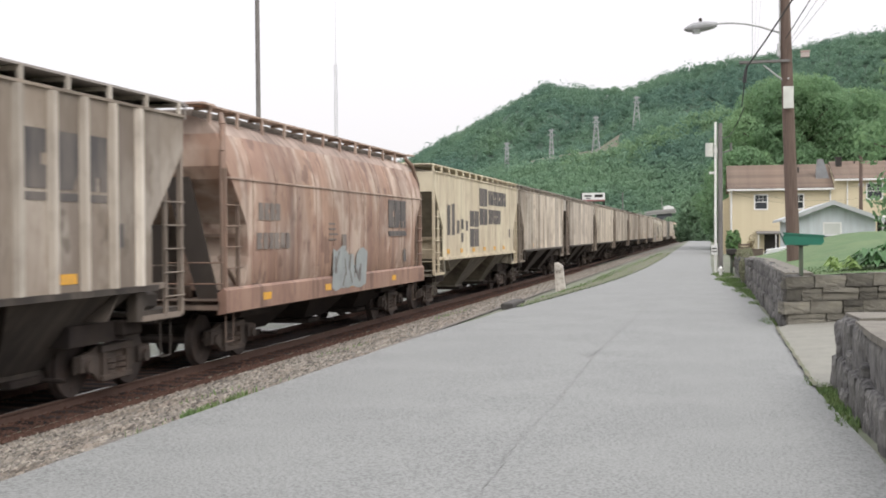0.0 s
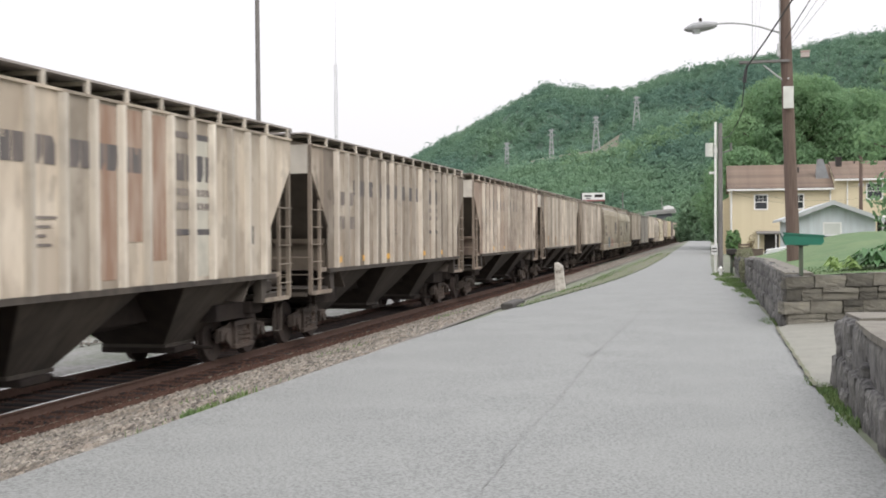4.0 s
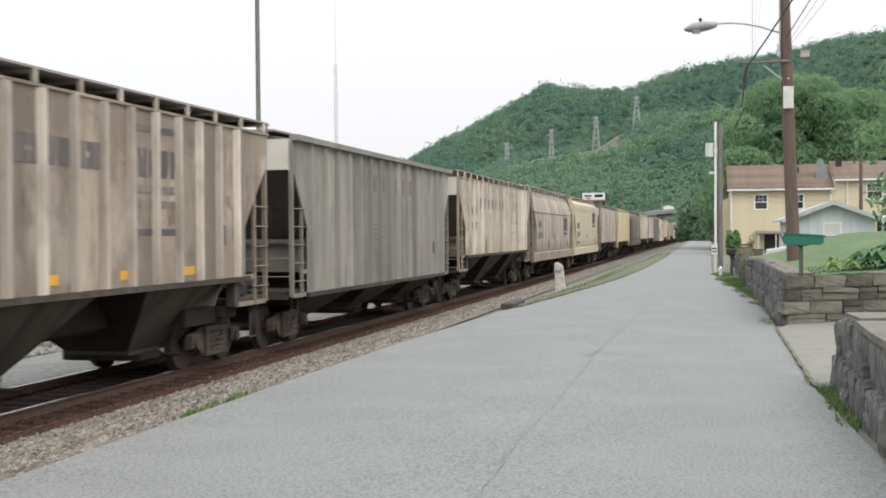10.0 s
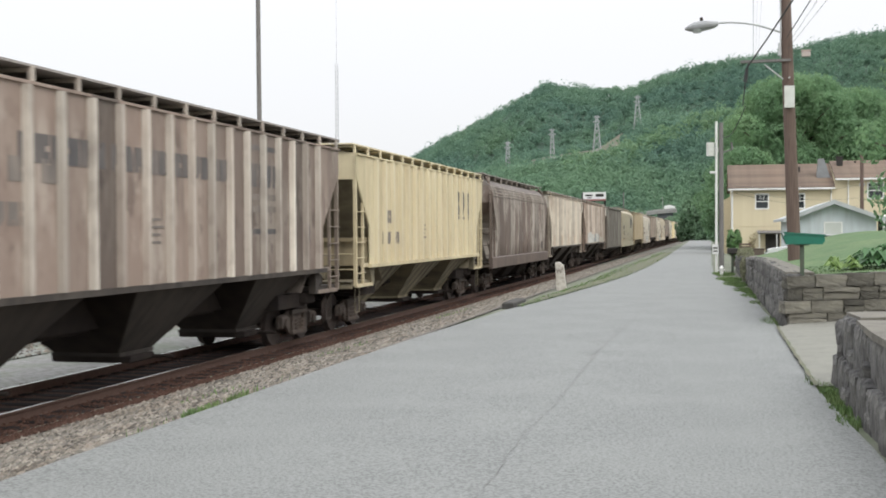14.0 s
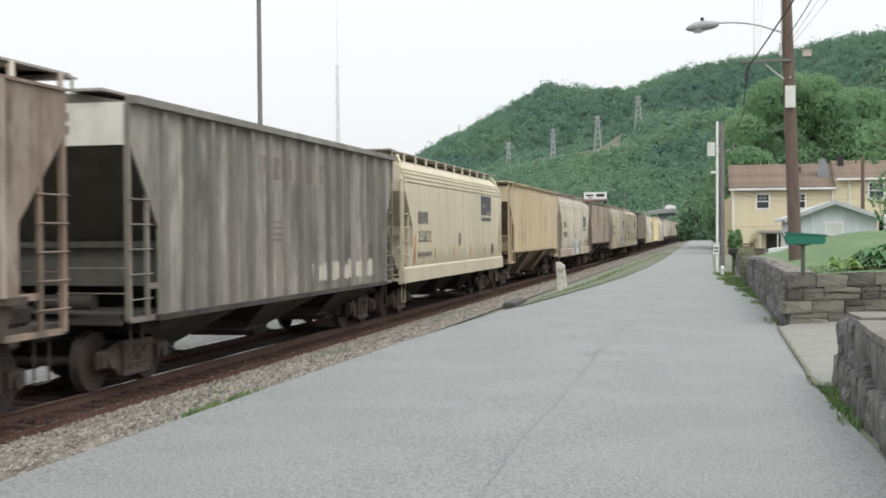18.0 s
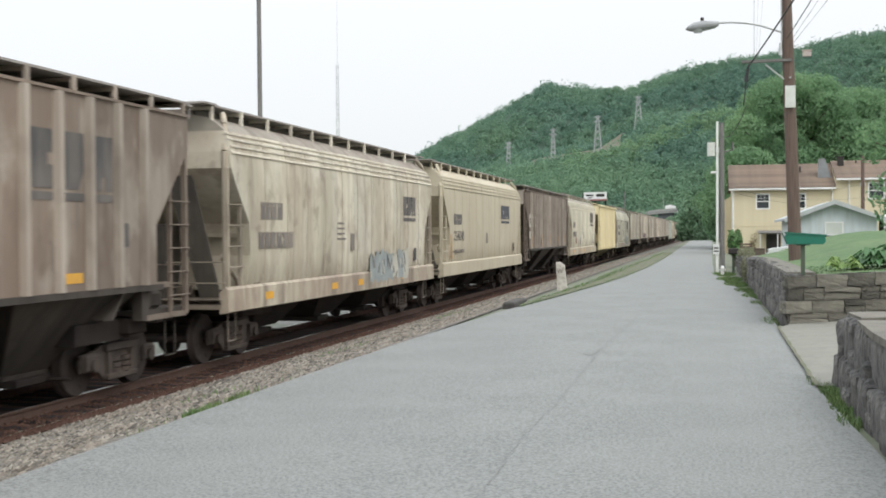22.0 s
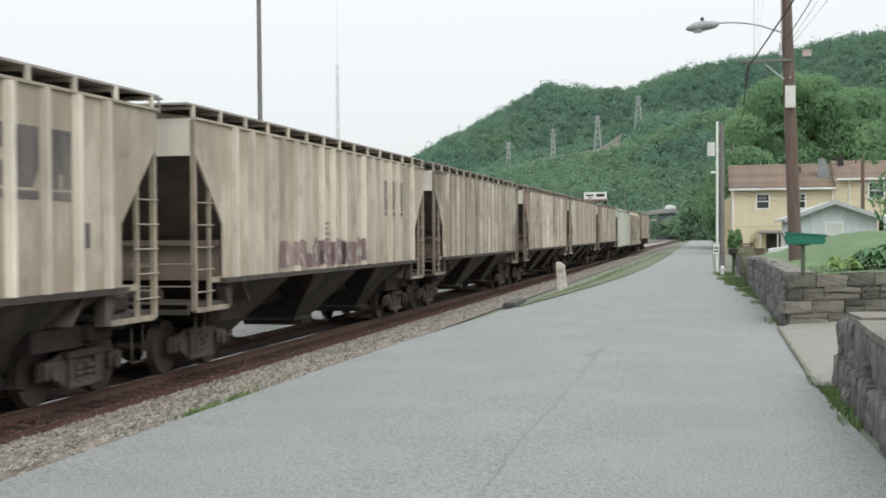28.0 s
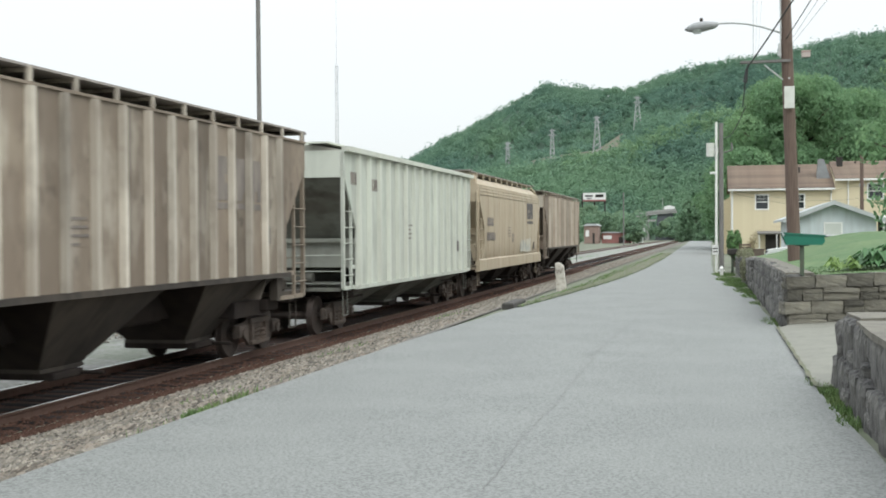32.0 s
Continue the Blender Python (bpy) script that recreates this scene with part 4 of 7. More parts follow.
def spray_tag(car, y, z, length, hgt, colours, seed, x=1.61, posts=()):
    """Graffiti: crowded jagged fills, each crossed by leaning strokes of the other colours."""
    rng = random.Random(seed)
    n = max(3, round(length / (hgt * 0.62)))
    w = length / n
    for i in range(n):
        a, lean = y + w * i, rng.uniform(-0.2, 0.3) * hgt
        high = rng.uniform(0.78, 1.0)
        tops = [(high + rng.uniform(-0.12, 0.06)) * hgt for _ in range(4)]
        lows = [rng.uniform(0.0, 0.16) * hgt for _ in range(4)]
        us = [0.0, 0.34 + rng.uniform(-0.08, 0.08), 0.7 + rng.uniform(-0.08, 0.08), 1.08]
        fill = [(a + w * u, z + q) for u, q in zip(us, lows)] + [(a + w * u + lean * q / hgt, z + q) for u, q in zip(us[::-1], tops[::-1])]
        c = colours[0] if len(colours) < 3 or rng.random() < 0.65 else colours[2]
        lt_s = Shape().prism(fill, "x", x, x + 0.002 + 0.0004 * (i % 3))
        for y_p in posts:
            strip = between(fill, y_p - 0.047, y_p + 0.047)
            if len(strip) > 2:
                lt_s.prism(strip, "x", 1.7, 1.702 + 0.0004 * (i % 3))
            flank = [q for _, q in between(fill, y_p - 0.07, y_p - 0.048)]
            if flank:  # the post's flank is sprayed too
                lt_s.prism([(1.6, y_p - 0.0735), (1.703, y_p - 0.0515), (1.703, y_p - 0.049), (1.6, y_p - 0.071)], "z", min(flank), max(flank))
        lt = part("graffiti_letter", lt_s, SPRAYS[c], car, c + " spray-paint shape")
        for j in range(3 if len(colours) > 1 else 0):
            p, q = a + w * rng.uniform(0.1, 0.9), z + hgt * rng.uniform(0.08, 0.5)
            dy, dz, t = w * rng.uniform(-0.45, 0.45), hgt * rng.uniform(0.2, 0.42), hgt * rng.uniform(0.035, 0.075)
            k = colours[1] if len(colours) < 3 or j < 2 else colours[2]
            line = [(p - t, q), (p + t, q + t * 0.4), (p + dy + t * 0.7, q + dz), (p + dy - t * 0.8, q + dz - t * 0.3)]
            st_s = Shape().prism(line, "x", x + 0.003, x + 0.0045 + 0.0003 * j)
            for y_p in posts:
                strip = between(line, y_p - 0.047, y_p + 0.047)
                if len(strip) > 2:
                    st_s.prism(strip, "x", 1.7035, 1.705 + 0.0003 * j)
            part("graffiti_stroke", st_s, SPRAYS[k], lt, k + " spray-paint stroke")


def digits(car, text, y, z, size, mat, x=1.628):
    for i, ch in enumerate(text):
        cu = bpy.data.curves.new("road_number_digit", "FONT")
        cu.body, cu.size, cu.extrude = ch, size, 0.003
        tmp = bpy.data.objects.new("road_number_digit", cu)
        scene.collection.objects.link(tmp)
        bpy.context.view_layer.update()
        me = bpy.data.meshes.new_from_object(tmp.evaluated_get(bpy.context.evaluated_depsgraph_get()))
        bpy.data.objects.remove(tmp)
        ob = new("road_number_digit", me)
        me.materials.clear()
        me.materials.append(mat)
        ob.parent = car
        ob.matrix_basis = Matrix.Translation((x, y + i * size * 0.58, z)) @ Euler((radians(90), 0, radians(90))).to_matrix().to_4x4()


LETTER_GREY = material("lettering_grey", (0.085, 0.08, 0.08), 0.8, spots=(0.3, 0.25, 0.21), scale=2.2, amount=0.4, stretch=(1, 1, 0.3))
BEIGE, BROWN_G = (0.48, 0.41, 0.335), (0.42, 0.345, 0.28)
DIRT, SOOT = (0.19, 0.153, 0.113), (0.13, 0.105, 0.08)
# kind, time at which its rear end comes abreast, colour, grime colour, grime amount, marks, label
TRAIN = [
    ("ribbed", 0.98, (0.385, 0.335, 0.29), DIRT, 0.6, "emblem tape", "grey-beige ribbed hopper car with grimy sides and block emblem"),
    ("ridge", 1.79, (0.43, 0.275, 0.2), (0.23, 0.135, 0.1), 0.7, "logo@3.9,2.57,1.85,0.75 faint_number tape spray_dull", "rust-orange rounded hopper car, badly faded and stained"),
    ("smooth", 2.66, (0.76, 0.68, 0.51), (0.36, 0.26, 0.17), 0.35, "squares tape", "cream smooth-sided hopper car with large dark squares"),
    ("ribbed", 3.49, (0.55, 0.49, 0.405), DIRT, 0.55, "emblem_faint tape", "beige ribbed hopper car with rust-streaked posts"),
    ("ribbed", 4.365, BROWN_G, SOOT, 0.45, "emblem_faint tape", "grey-brown ribbed hopper car with dirty posts"),
    ("ribbed", 5.23, (0.59, 0.53, 0.43), DIRT, 0.5, "family rust", "beige ribbed hopper car with a broad rust streak and faded lettering"),
    ("ribbed", 6.085, BEIGE, DIRT, 0.6, "family tape", "beige ribbed hopper car with faded lettering"),
    ("ribbed", 6.97, (0.5, 0.43, 0.34), (0.18, 0.12, 0.09), 0.7, "family tape", "stained beige and brown ribbed hopper car"),
    ("ribbed", 7.835, (0.44, 0.365, 0.29), DIRT, 0.55, "emblem_faint bars", "grimy tan ribbed hopper car with pale posts and orange marks"),
    ("ribbed", 8.685, (0.43, 0.36, 0.29), DIRT, 0.65, "emblem tape", "beige-grey ribbed hopper car with dark emblem"),
    ("flow", 9.49, (0.42, 0.35, 0.27), DIRT, 0.65, "logo@4.1,2.54,1.8,0.76 faint_number spray_blue spray_orange", "dusty beige rounded hopper car with blue and orange graffiti"),
    ("ridge", 10.32, (0.48, 0.405, 0.305), DIRT, 0.6, "logo@7.05,2.69,1.66,0.62 faint_number tape diamond", "mottled beige rounded hopper car with yellow tape marks"),
    ("ribbed", 11.165, (0.55, 0.47, 0.37), DIRT, 0.6, "family tape", "cream ribbed hopper car with faded lettering and yellow tape"),
    ("deep", 11.97, (0.4, 0.405, 0.365), (0.22, 0.205, 0.18), 0.5, "word", "grey deep-sided ribbed hopper car with faded lettering"),
    ("ribbed", 12.84, (0.63, 0.575, 0.47), DIRT, 0.45, "family bars", "cream ribbed hopper car with orange post marks"),
    ("ridge", 13.675, (0.4, 0.335, 0.27), (0.25, 0.185, 0.14), 0.6, "logo@4.1,2.52,1.8,0.75 faint_number diamond", "dusty tan-grey rounded hopper car with a seam along its side"),
    ("flow", 14.52, (0.575, 0.515, 0.39), (0.44, 0.34, 0.22), 0.3, "logo@4.45,3.05,1.95,0.76 n254797 corner_rust", "clean beige rounded hopper car with blue emblem"),
    ("ribbed", 15.385, (0.5, 0.435, 0.37), (0.17, 0.12, 0.095), 0.65, "family", "brown-streaked ribbed hopper car with faded lettering"),
    ("ribbed", 16.245, (0.7, 0.6, 0.39), (0.5, 0.4, 0.25), 0.3, "emblem faint_number", "clean pale yellow ribbed hopper car with dark emblem"),
    ("flow", 17.12, (0.19, 0.135, 0.11), (0.1, 0.075, 0.06), 0.5, "", "dark brown rounded hopper car"),
    ("ribbed", 17.95, (0.68, 0.63, 0.52), (0.25, 0.18, 0.13), 0.45, "emblem bars", "pale grey ribbed hopper car with rust streaks"),
    ("ribbed", 18.80, (0.42, 0.32, 0.25), (0.22, 0.15, 0.11), 0.6, "emblem_faint spray_white", "brown ribbed hopper car with white graffiti along the sill"),
    ("deep", 19.62, (0.42, 0.41, 0.37), (0.13, 0.12, 0.1), 0.65, "word spray_light", "dark grey deep-sided hopper car with pale graffiti"),
    ("flow", 20.445, (0.58, 0.52, 0.395), (0.46, 0.36, 0.24), 0.3, "logo@4.5,3.06,1.95,0.72 n255022 corner_rust posts", "clean beige rounded hopper car with blue emblem"),
    ("ribbed", 21.33, (0.55, 0.44, 0.28), (0.4, 0.31, 0.2), 0.4, "emblem faint_number tape", "tan ribbed hopper car with dark emblem and clean posts"),
    ("flow", 22.14, (0.62, 0.55, 0.45), (0.34, 0.25, 0.19), 0.5, "logo@4.0,2.72,1.72,0.7 faint_number spray_white", "streaked off-white rounded hopper car with white graffiti"),
    ("ribbed", 22.985, (0.33, 0.265, 0.21), (0.16, 0.115, 0.085), 0.55, "emblem tape", "brown ribbed hopper car with pale posts and dark emblem"),
    ("flow", 23.84, (0.57, 0.49, 0.385), (0.34, 0.25, 0.185), 0.5, "logo@3.5,2.9,1.33,0.53 faint_number tape spray_grey", "streaky beige rounded hopper car with dull graffiti"),
    ("flow", 24.685, (0.57, 0.5, 0.38), (0.4, 0.32, 0.22), 0.35, "logo@5.2,2.95,1.97,0.56 n254040 corner_rust", "beige rounded hopper car with dark emblem"),
    ("ribbed", 25.54, (0.21, 0.16, 0.13), (0.1, 0.07, 0.05), 0.55, "reversed patches bars", "nearly black-brown ribbed hopper car with yellow post marks"),
    ("flow", 26.37, (0.7, 0.63, 0.5), (0.4, 0.3, 0.21), 0.42, "logo@4.1,3.04,1.93,0.7 faint_number tape diamond red_square", "off-white rounded hopper car with grey streaks"),
    ("deep", 27.24, (0.76, 0.65, 0.38), (0.52, 0.4, 0.22), 0.3, "emblem faint_number", "clean light yellow deep-sided hopper car"),
    ("ridge", 28.10, (0.66, 0.6, 0.49), (0.35, 0.27, 0.2), 0.45, "logo@4.1,2.6,1.8,0.75 faint_number spray_grey", "off-white rounded hopper car with a seam and dull graffiti"),
    ("ribbed", 28.93, (0.555, 0.5, 0.4), (0.27, 0.225, 0.17), 0.45, "emblem", "tan ribbed hopper car with dark emblem"),
    ("ribbed", 29.79, (0.545, 0.49, 0.4), (0.27, 0.215, 0.16), 0.5, "emblem_faint spray_purple", "beige ribbed hopper car with purple graffiti along the sill"),
    ("ribbed", 30.65, (0.42, 0.375, 0.3), (0.17, 0.125, 0.09), 0.6, "emblem_faint", "grey-brown ribbed hopper car with pale posts"),
    ("ribbed", 31.535, (0.5, 0.43, 0.35), (0.17, 0.115, 0.085), 0.7, "reversed", "brown and grey patched ribbed hopper car"),
    ("ribbed", 32.40, (0.68, 0.635, 0.54), (0.24, 0.2, 0.165), 0.55, "family tape", "off-white ribbed hopper car with soot streaks and yellow tape"),
    ("ribbed", 33.27, (0.4, 0.345, 0.27), (0.15, 0.115, 0.085), 0.6, "emblem_faint", "grey-brown ribbed hopper car with one pale panel"),
    ("deep", 34.14, (0.55, 0.58, 0.52), (0.42, 0.42, 0.37), 0.38, "stencils", "pale grey-green deep-sided ribbed hopper car"),
    ("flow", 34.99, (0.455, 0.385, 0.285), (0.36, 0.27, 0.18), 0.4, "logo@4.3,3.05,1.8,0.74 faint_number spray_pale", "tan rounded hopper car with dark emblem"),
    ("ribbed", 35.87, (0.34, 0.3, 0.24), (0.26, 0.19, 0.14), 0.5, "", "dull brown ribbed hopper car at the end of the train"),
]
CARS = []
RUSTY = material("rust_stain", (0.27, 0.17, 0.115), 0.85, spots=(0.42, 0.34, 0.27), scale=2.5, amount=0.8, stretch=(1, 1.5, 0.3))


def lettered(car, words, z, w, hgt, rng, mat, x):
    """Words of worn blocks; words: (start, count)."""
    for y0, n in words:
        word_bars(car, y0, z, n, w, hgt, rng, 0.12, mat, x)


def framed_emblem(car, e, x, rng):
    """A rounded frame round a line of blocks and two rows of small marks."""
    for z0 in (4.0, 2.4):
        decal(car, "frame_bar", [(e + 0.08, e + 1.62, z0, z0 + 0.1)], LETTER_GREY, x)
    for y0 in (e, e + 1.64):
        decal(car, "frame_bar", [(y0, y0 + 0.06, 2.5, 4.0)], FADED_PAINT, x)
    for i in range(4):
        glyph(car, (2, 3, 4, 1)[i], e + 0.14 + 0.37 * i, e + 0.42 + 0.37 * i, 3.3, 3.74, LETTER_GREY, x, "faded emblem block")
    for z0 in (3.05, 2.82):
        word_bars(car, e + 0.14, z0, 7, 0.17, 0.12, rng, 0.2, FADED_PAINT, x)


def marks(car, what, kind, seed, half):
    rng = random.Random(seed)
    flow = kind in ("flow", "ridge")
    x = 1.63 if flow else 1.606
    posts = [-6.45 + 12.9 * i / 16 for i in range(17)] if kind == "ribbed" else []
    low = 1.12 if flow else (1.3 if kind == "deep" else 1.72)
    for w in what.split():
        if w in ("emblem", "emblem_faint"):
            big_letters(car, half - (4.35 if kind == "deep" else 4.64), 3.02, 0.5, 0.78, 0.297, BLACK_PAINT if w == "emblem" else FADED_PAINT, x)
        elif w.startswith("logo@"):
            back, z0, wide, tall = (float(q) for q in w[5:].split(","))
            big_letters(car, half - back, z0, wide / 3 - 0.03, tall, 0.045, BLUE_PAINT if "n2" in what else BLACK_PAINT, x + 0.004)
        elif w == "family":
            lettered(car, ((-5.0, 6), (-2.65, 5), (-0.6, 6)), 3.34, 0.34, 0.38, rng, LETTER_GREY, x)
            framed_emblem(car, half - 5.5, x, rng)
            word_bars(car, -6.6, 3.08, 4, 0.36, 0.32, rng, 0.95, FADED_PAINT, x)
            word_bars(car, -6.6, 2.52, 6, 0.26, 0.3, rng, 0.25, FADED_PAINT, x)
        elif w == "reversed":
            lettered(car, ((-0.9, 6), (1.5, 5), (3.6, 4)), 3.42, 0.34, 0.34, rng, FADED_PAINT, x)
            framed_emblem(car, -3.55 if seed > 230 else -4.95, x, rng)
        elif w == "corner_rust":
            decal(car, "rust_streak", [(-half + 1.13, -half + 1.27, 1.55, 2.35)], FADED_TAPE, 1.622, "orange rust streak")
        elif w == "posts":
            for i in range(4):
                decal(car, "rust_streak", [(-4.1 + 2.75 * i, -3.99 + 2.75 * i, 1.62, 2.0)], FADED_TAPE, 1.612, "faded orange upright mark")
        elif w == "red_square":
            decal(car, "emblem_square", [(-5.0, -4.6, 1.7, 2.06)], SPRAYS["red"], x + 0.002, "dull red painted square")
        elif w == "diamond":
            glyph(car, 6, -2.66, -2.34, 1.58, 2.1, LETTER_GREY, x - 0.004, "dark diamond-shaped stain", "stain")
        elif w == "word":
            word_bars(car, -2.2, 3.5, 7, 0.42, 0.42, rng, 0.75, FADED_PAINT, x)
        elif w == "squares":
            s = [(-2.55, -1.8, 2.65, 3.22), (-1.72, -0.95, 2.65, 3.22), (-2.55, -1.8, 1.92, 2.57), (-1.72, -0.95, 1.92, 2.57), (-0.75, 0.0, 3.42, 4.1), (0.07, 0.8, 3.42, 4.1), (-0.75, 0.0, 2.72, 3.34), (0.07, 0.8, 2.72, 3.34)]
            s += [(-6.3, -5.85, 2.35, 3.35), (-5.6, -5.15, 2.35, 3.4), (-4.8, -4.4, 2.4, 2.85), (-4.1, -3.7, 2.55, 2.9), (-4.1, -3.75, 2.1, 2.42), (-3.3, -2.95, 2.5, 2.85)]
            for q in s:
                decal(car, "emblem_square", [q], BLACK_PAINT, x, "dark painted square")
            word_bars(car, 1.05, 3.5, 8, 0.46, 0.56, rng, 0.14, BLACK_PAINT, x, "dark letter-sized block")
            word_bars(car, 1.05, 2.76, 6, 0.44, 0.56, rng, 0.14, BLACK_PAINT, x, "dark letter-sized block")
        elif w == "tape":
            zz = low + 0.02
            xx = 1.628 if flow else x
            for i in range(5) if seed == 80 else (0, 2, 3, 5) if flow else range(6):
                y = (-half + 1.9, -1.9, 0.35, 2.8, 6.0)[i] if seed == 80 else -half + 1.7 + i * (2 * half - 3.4) / 6
                if seed == 80:
                    zz = 1.25
                decal(car, "reflector", [(y, y + 0.42, zz, zz + 0.14)], YELLOW_TAPE, xx + 0.006 if flow else xx, "yellow reflective tape")
        elif w == "bars":
            for i in range(5):
                y = -half + 1.55 + i * 3.1
                decal(car, "reflector", [(y, y + 0.1, low, low + 0.55)], FADED_TAPE, 1.702, "upright faded orange reflective bar")
        elif w == "rust":
            for i, (dy, z0) in enumerate(((0.0, 1.75), (0.806, 2.3), (1.612, 2.0))):
                y0 = -6.45 + 0.806 * 8 + dy + 0.075
                decal(car, "rust_streak", [(y0, y0 + 0.63, z0, 4.28)], RUSTY, x - 0.002, "broad rust streak")
            y0 = -6.45 + 0.806 * 12 + 0.075
            decal(car, "paint_patch", [(y0, y0 + 0.63, 1.7, 4.0)], SPRAYS["pale"], x - 0.002, "pale repainted panel")
        elif w == "patches":  # repainted squares between the posts, for a new number
            for i, (y0, z0, z1) in enumerate(((-6.9, 2.66, 3.28), (-6.1, 2.68, 3.25), (-5.3, 2.66, 3.22), (-6.9, 2.12, 2.46), (-6.1, 2.12, 2.44))):
                decal(car, "paint_patch", [(y0, y0 + 0.64, z0, z1)], SPRAYS["pale"], x, "pale repainted panel")
            word_bars(car, -6.75, 2.8, 3, 0.26, 0.3, rng, 1.9, FADED_PAINT, x + 0.004)
        elif w == "faint_number":
            y0 = -half + (1.5 if flow else 2.4)
            word_bars(car, y0, 2.68, 4, 0.26, 0.34, rng, 0.22, FADED_PAINT, x)
            word_bars(car, y0 - 0.1, 2.12, 6, 0.25, 0.32, rng, 0.3, FADED_PAINT, x)
        elif w[0] == "n":
            word_bars(car, -half + 1.55, 2.68, 4, 0.28, 0.36, rng, 0.2, LETTER_GREY, x + 0.003)
            digits(car, w[1:], -half + 1.55, 2.14, 0.49, LETTER_GREY)
            word_bars(car, -half + 1.6, 1.72, 3, 0.2, 0.12, rng, 0.35, FADED_PAINT, x)
            word_bars(car, -half + 2.5, 1.72, 3, 0.2, 0.12, rng, 0.35, FADED_PAINT, x)
        elif w == "stencils":
            word_bars(car, -half + 0.5, 3.6, 2, 0.3, 0.3, rng, 0.2, FADED_PAINT, x)
            word_bars(car, -half + 2.2, 3.5, 3, 0.3, 0.3, rng, 0.2, FADED_PAINT, x)
        elif w == "spray_blue":
            spray_tag(car, -3.35, 1.1, 1.6, 1.05, ["blue", "teal", "white"], seed, x + 0.006)
        elif w == "spray_orange":
            spray_tag(car, -0.5, 1.18, 1.7, 0.85, ["orange", "dark"], seed + 1, x + 0.006)
        elif w == "spray_white" and kind == "ribbed":
            spray_tag(car, -6.0, 1.64, 3.9, 0.78, ["white", "pale", "white"], seed, x + 0.004, posts)
            spray_tag(car, -1.7, 1.64, 3.7, 0.72, ["white", "grey", "grey"], seed + 1, x + 0.004, posts)
            spray_tag(car, 2.5, 1.64, 2.6, 0.4, ["pale", "grey"], seed + 2, x + 0.004, posts)
        elif w == "spray_white":
            spray_tag(car, -1.9, 1.0, 3.9, 1.0, ["white", "grey", "dark"], seed, x + 0.004)
        elif w == "spray_grey":
            spray_tag(car, 1.0, 1.1, 3.8, 0.9, ["grey", "dark", "pale"], seed, x + 0.006)
        elif w == "spray_dull":
            spray_tag(car, -1.4, 1.05, 2.6, 1.2, ["grey", "dark"], seed, x + 0.006)
        elif w == "spray_light":
            spray_tag(car, 0.8, 1.3, 5.0, 0.5, ["pale"], seed + 5, x + 0.004)
        elif w == "spray_pale":
            spray_tag(car, 1.5, 1.5, 3.0, 0.7, ["pale", "grey"], seed, x + 0.004)
        elif w == "spray_purple":
            spray_tag(car, -4.2, 1.66, 6.2, 0.66, ["purple", "pale", "mauve"], seed, x + 0.004, posts)
    y = half - 2.35
    decal(car, "data_panel", [(y, y + 0.28, low + 0.5, low + 0.85)], BLACK_PAINT, x + 0.002, "small dark data panel")
    for i in range(0 if "n2" in what else 4):
        decal(car, "stencil_line", [(-1.6, -1.6 + rng.uniform(0.4, 0.7), 2.26 + i * 0.12, 2.3 + i * 0.12)], FADED_PAINT, x + 0.001)
    if flow:  # scuffed dark plates along the sill and a stain where the routing board hung
        decal(car, "routing_board", [(-0.6, -0.3, 2.0, 2.4)], FADED_PAINT, x + 0.001, "dark routing board stain")
        if seed == 80:
            for i in range(6):
                yy = (-4.9, -3.0, -0.75, 1.4, 3.75, 5.2)[i]
                decal(car, "stencil_plate", [(yy, yy + 0.4, 1.18, 1.34)], LETTER_GREY, 1.636, "dark stencil plate")


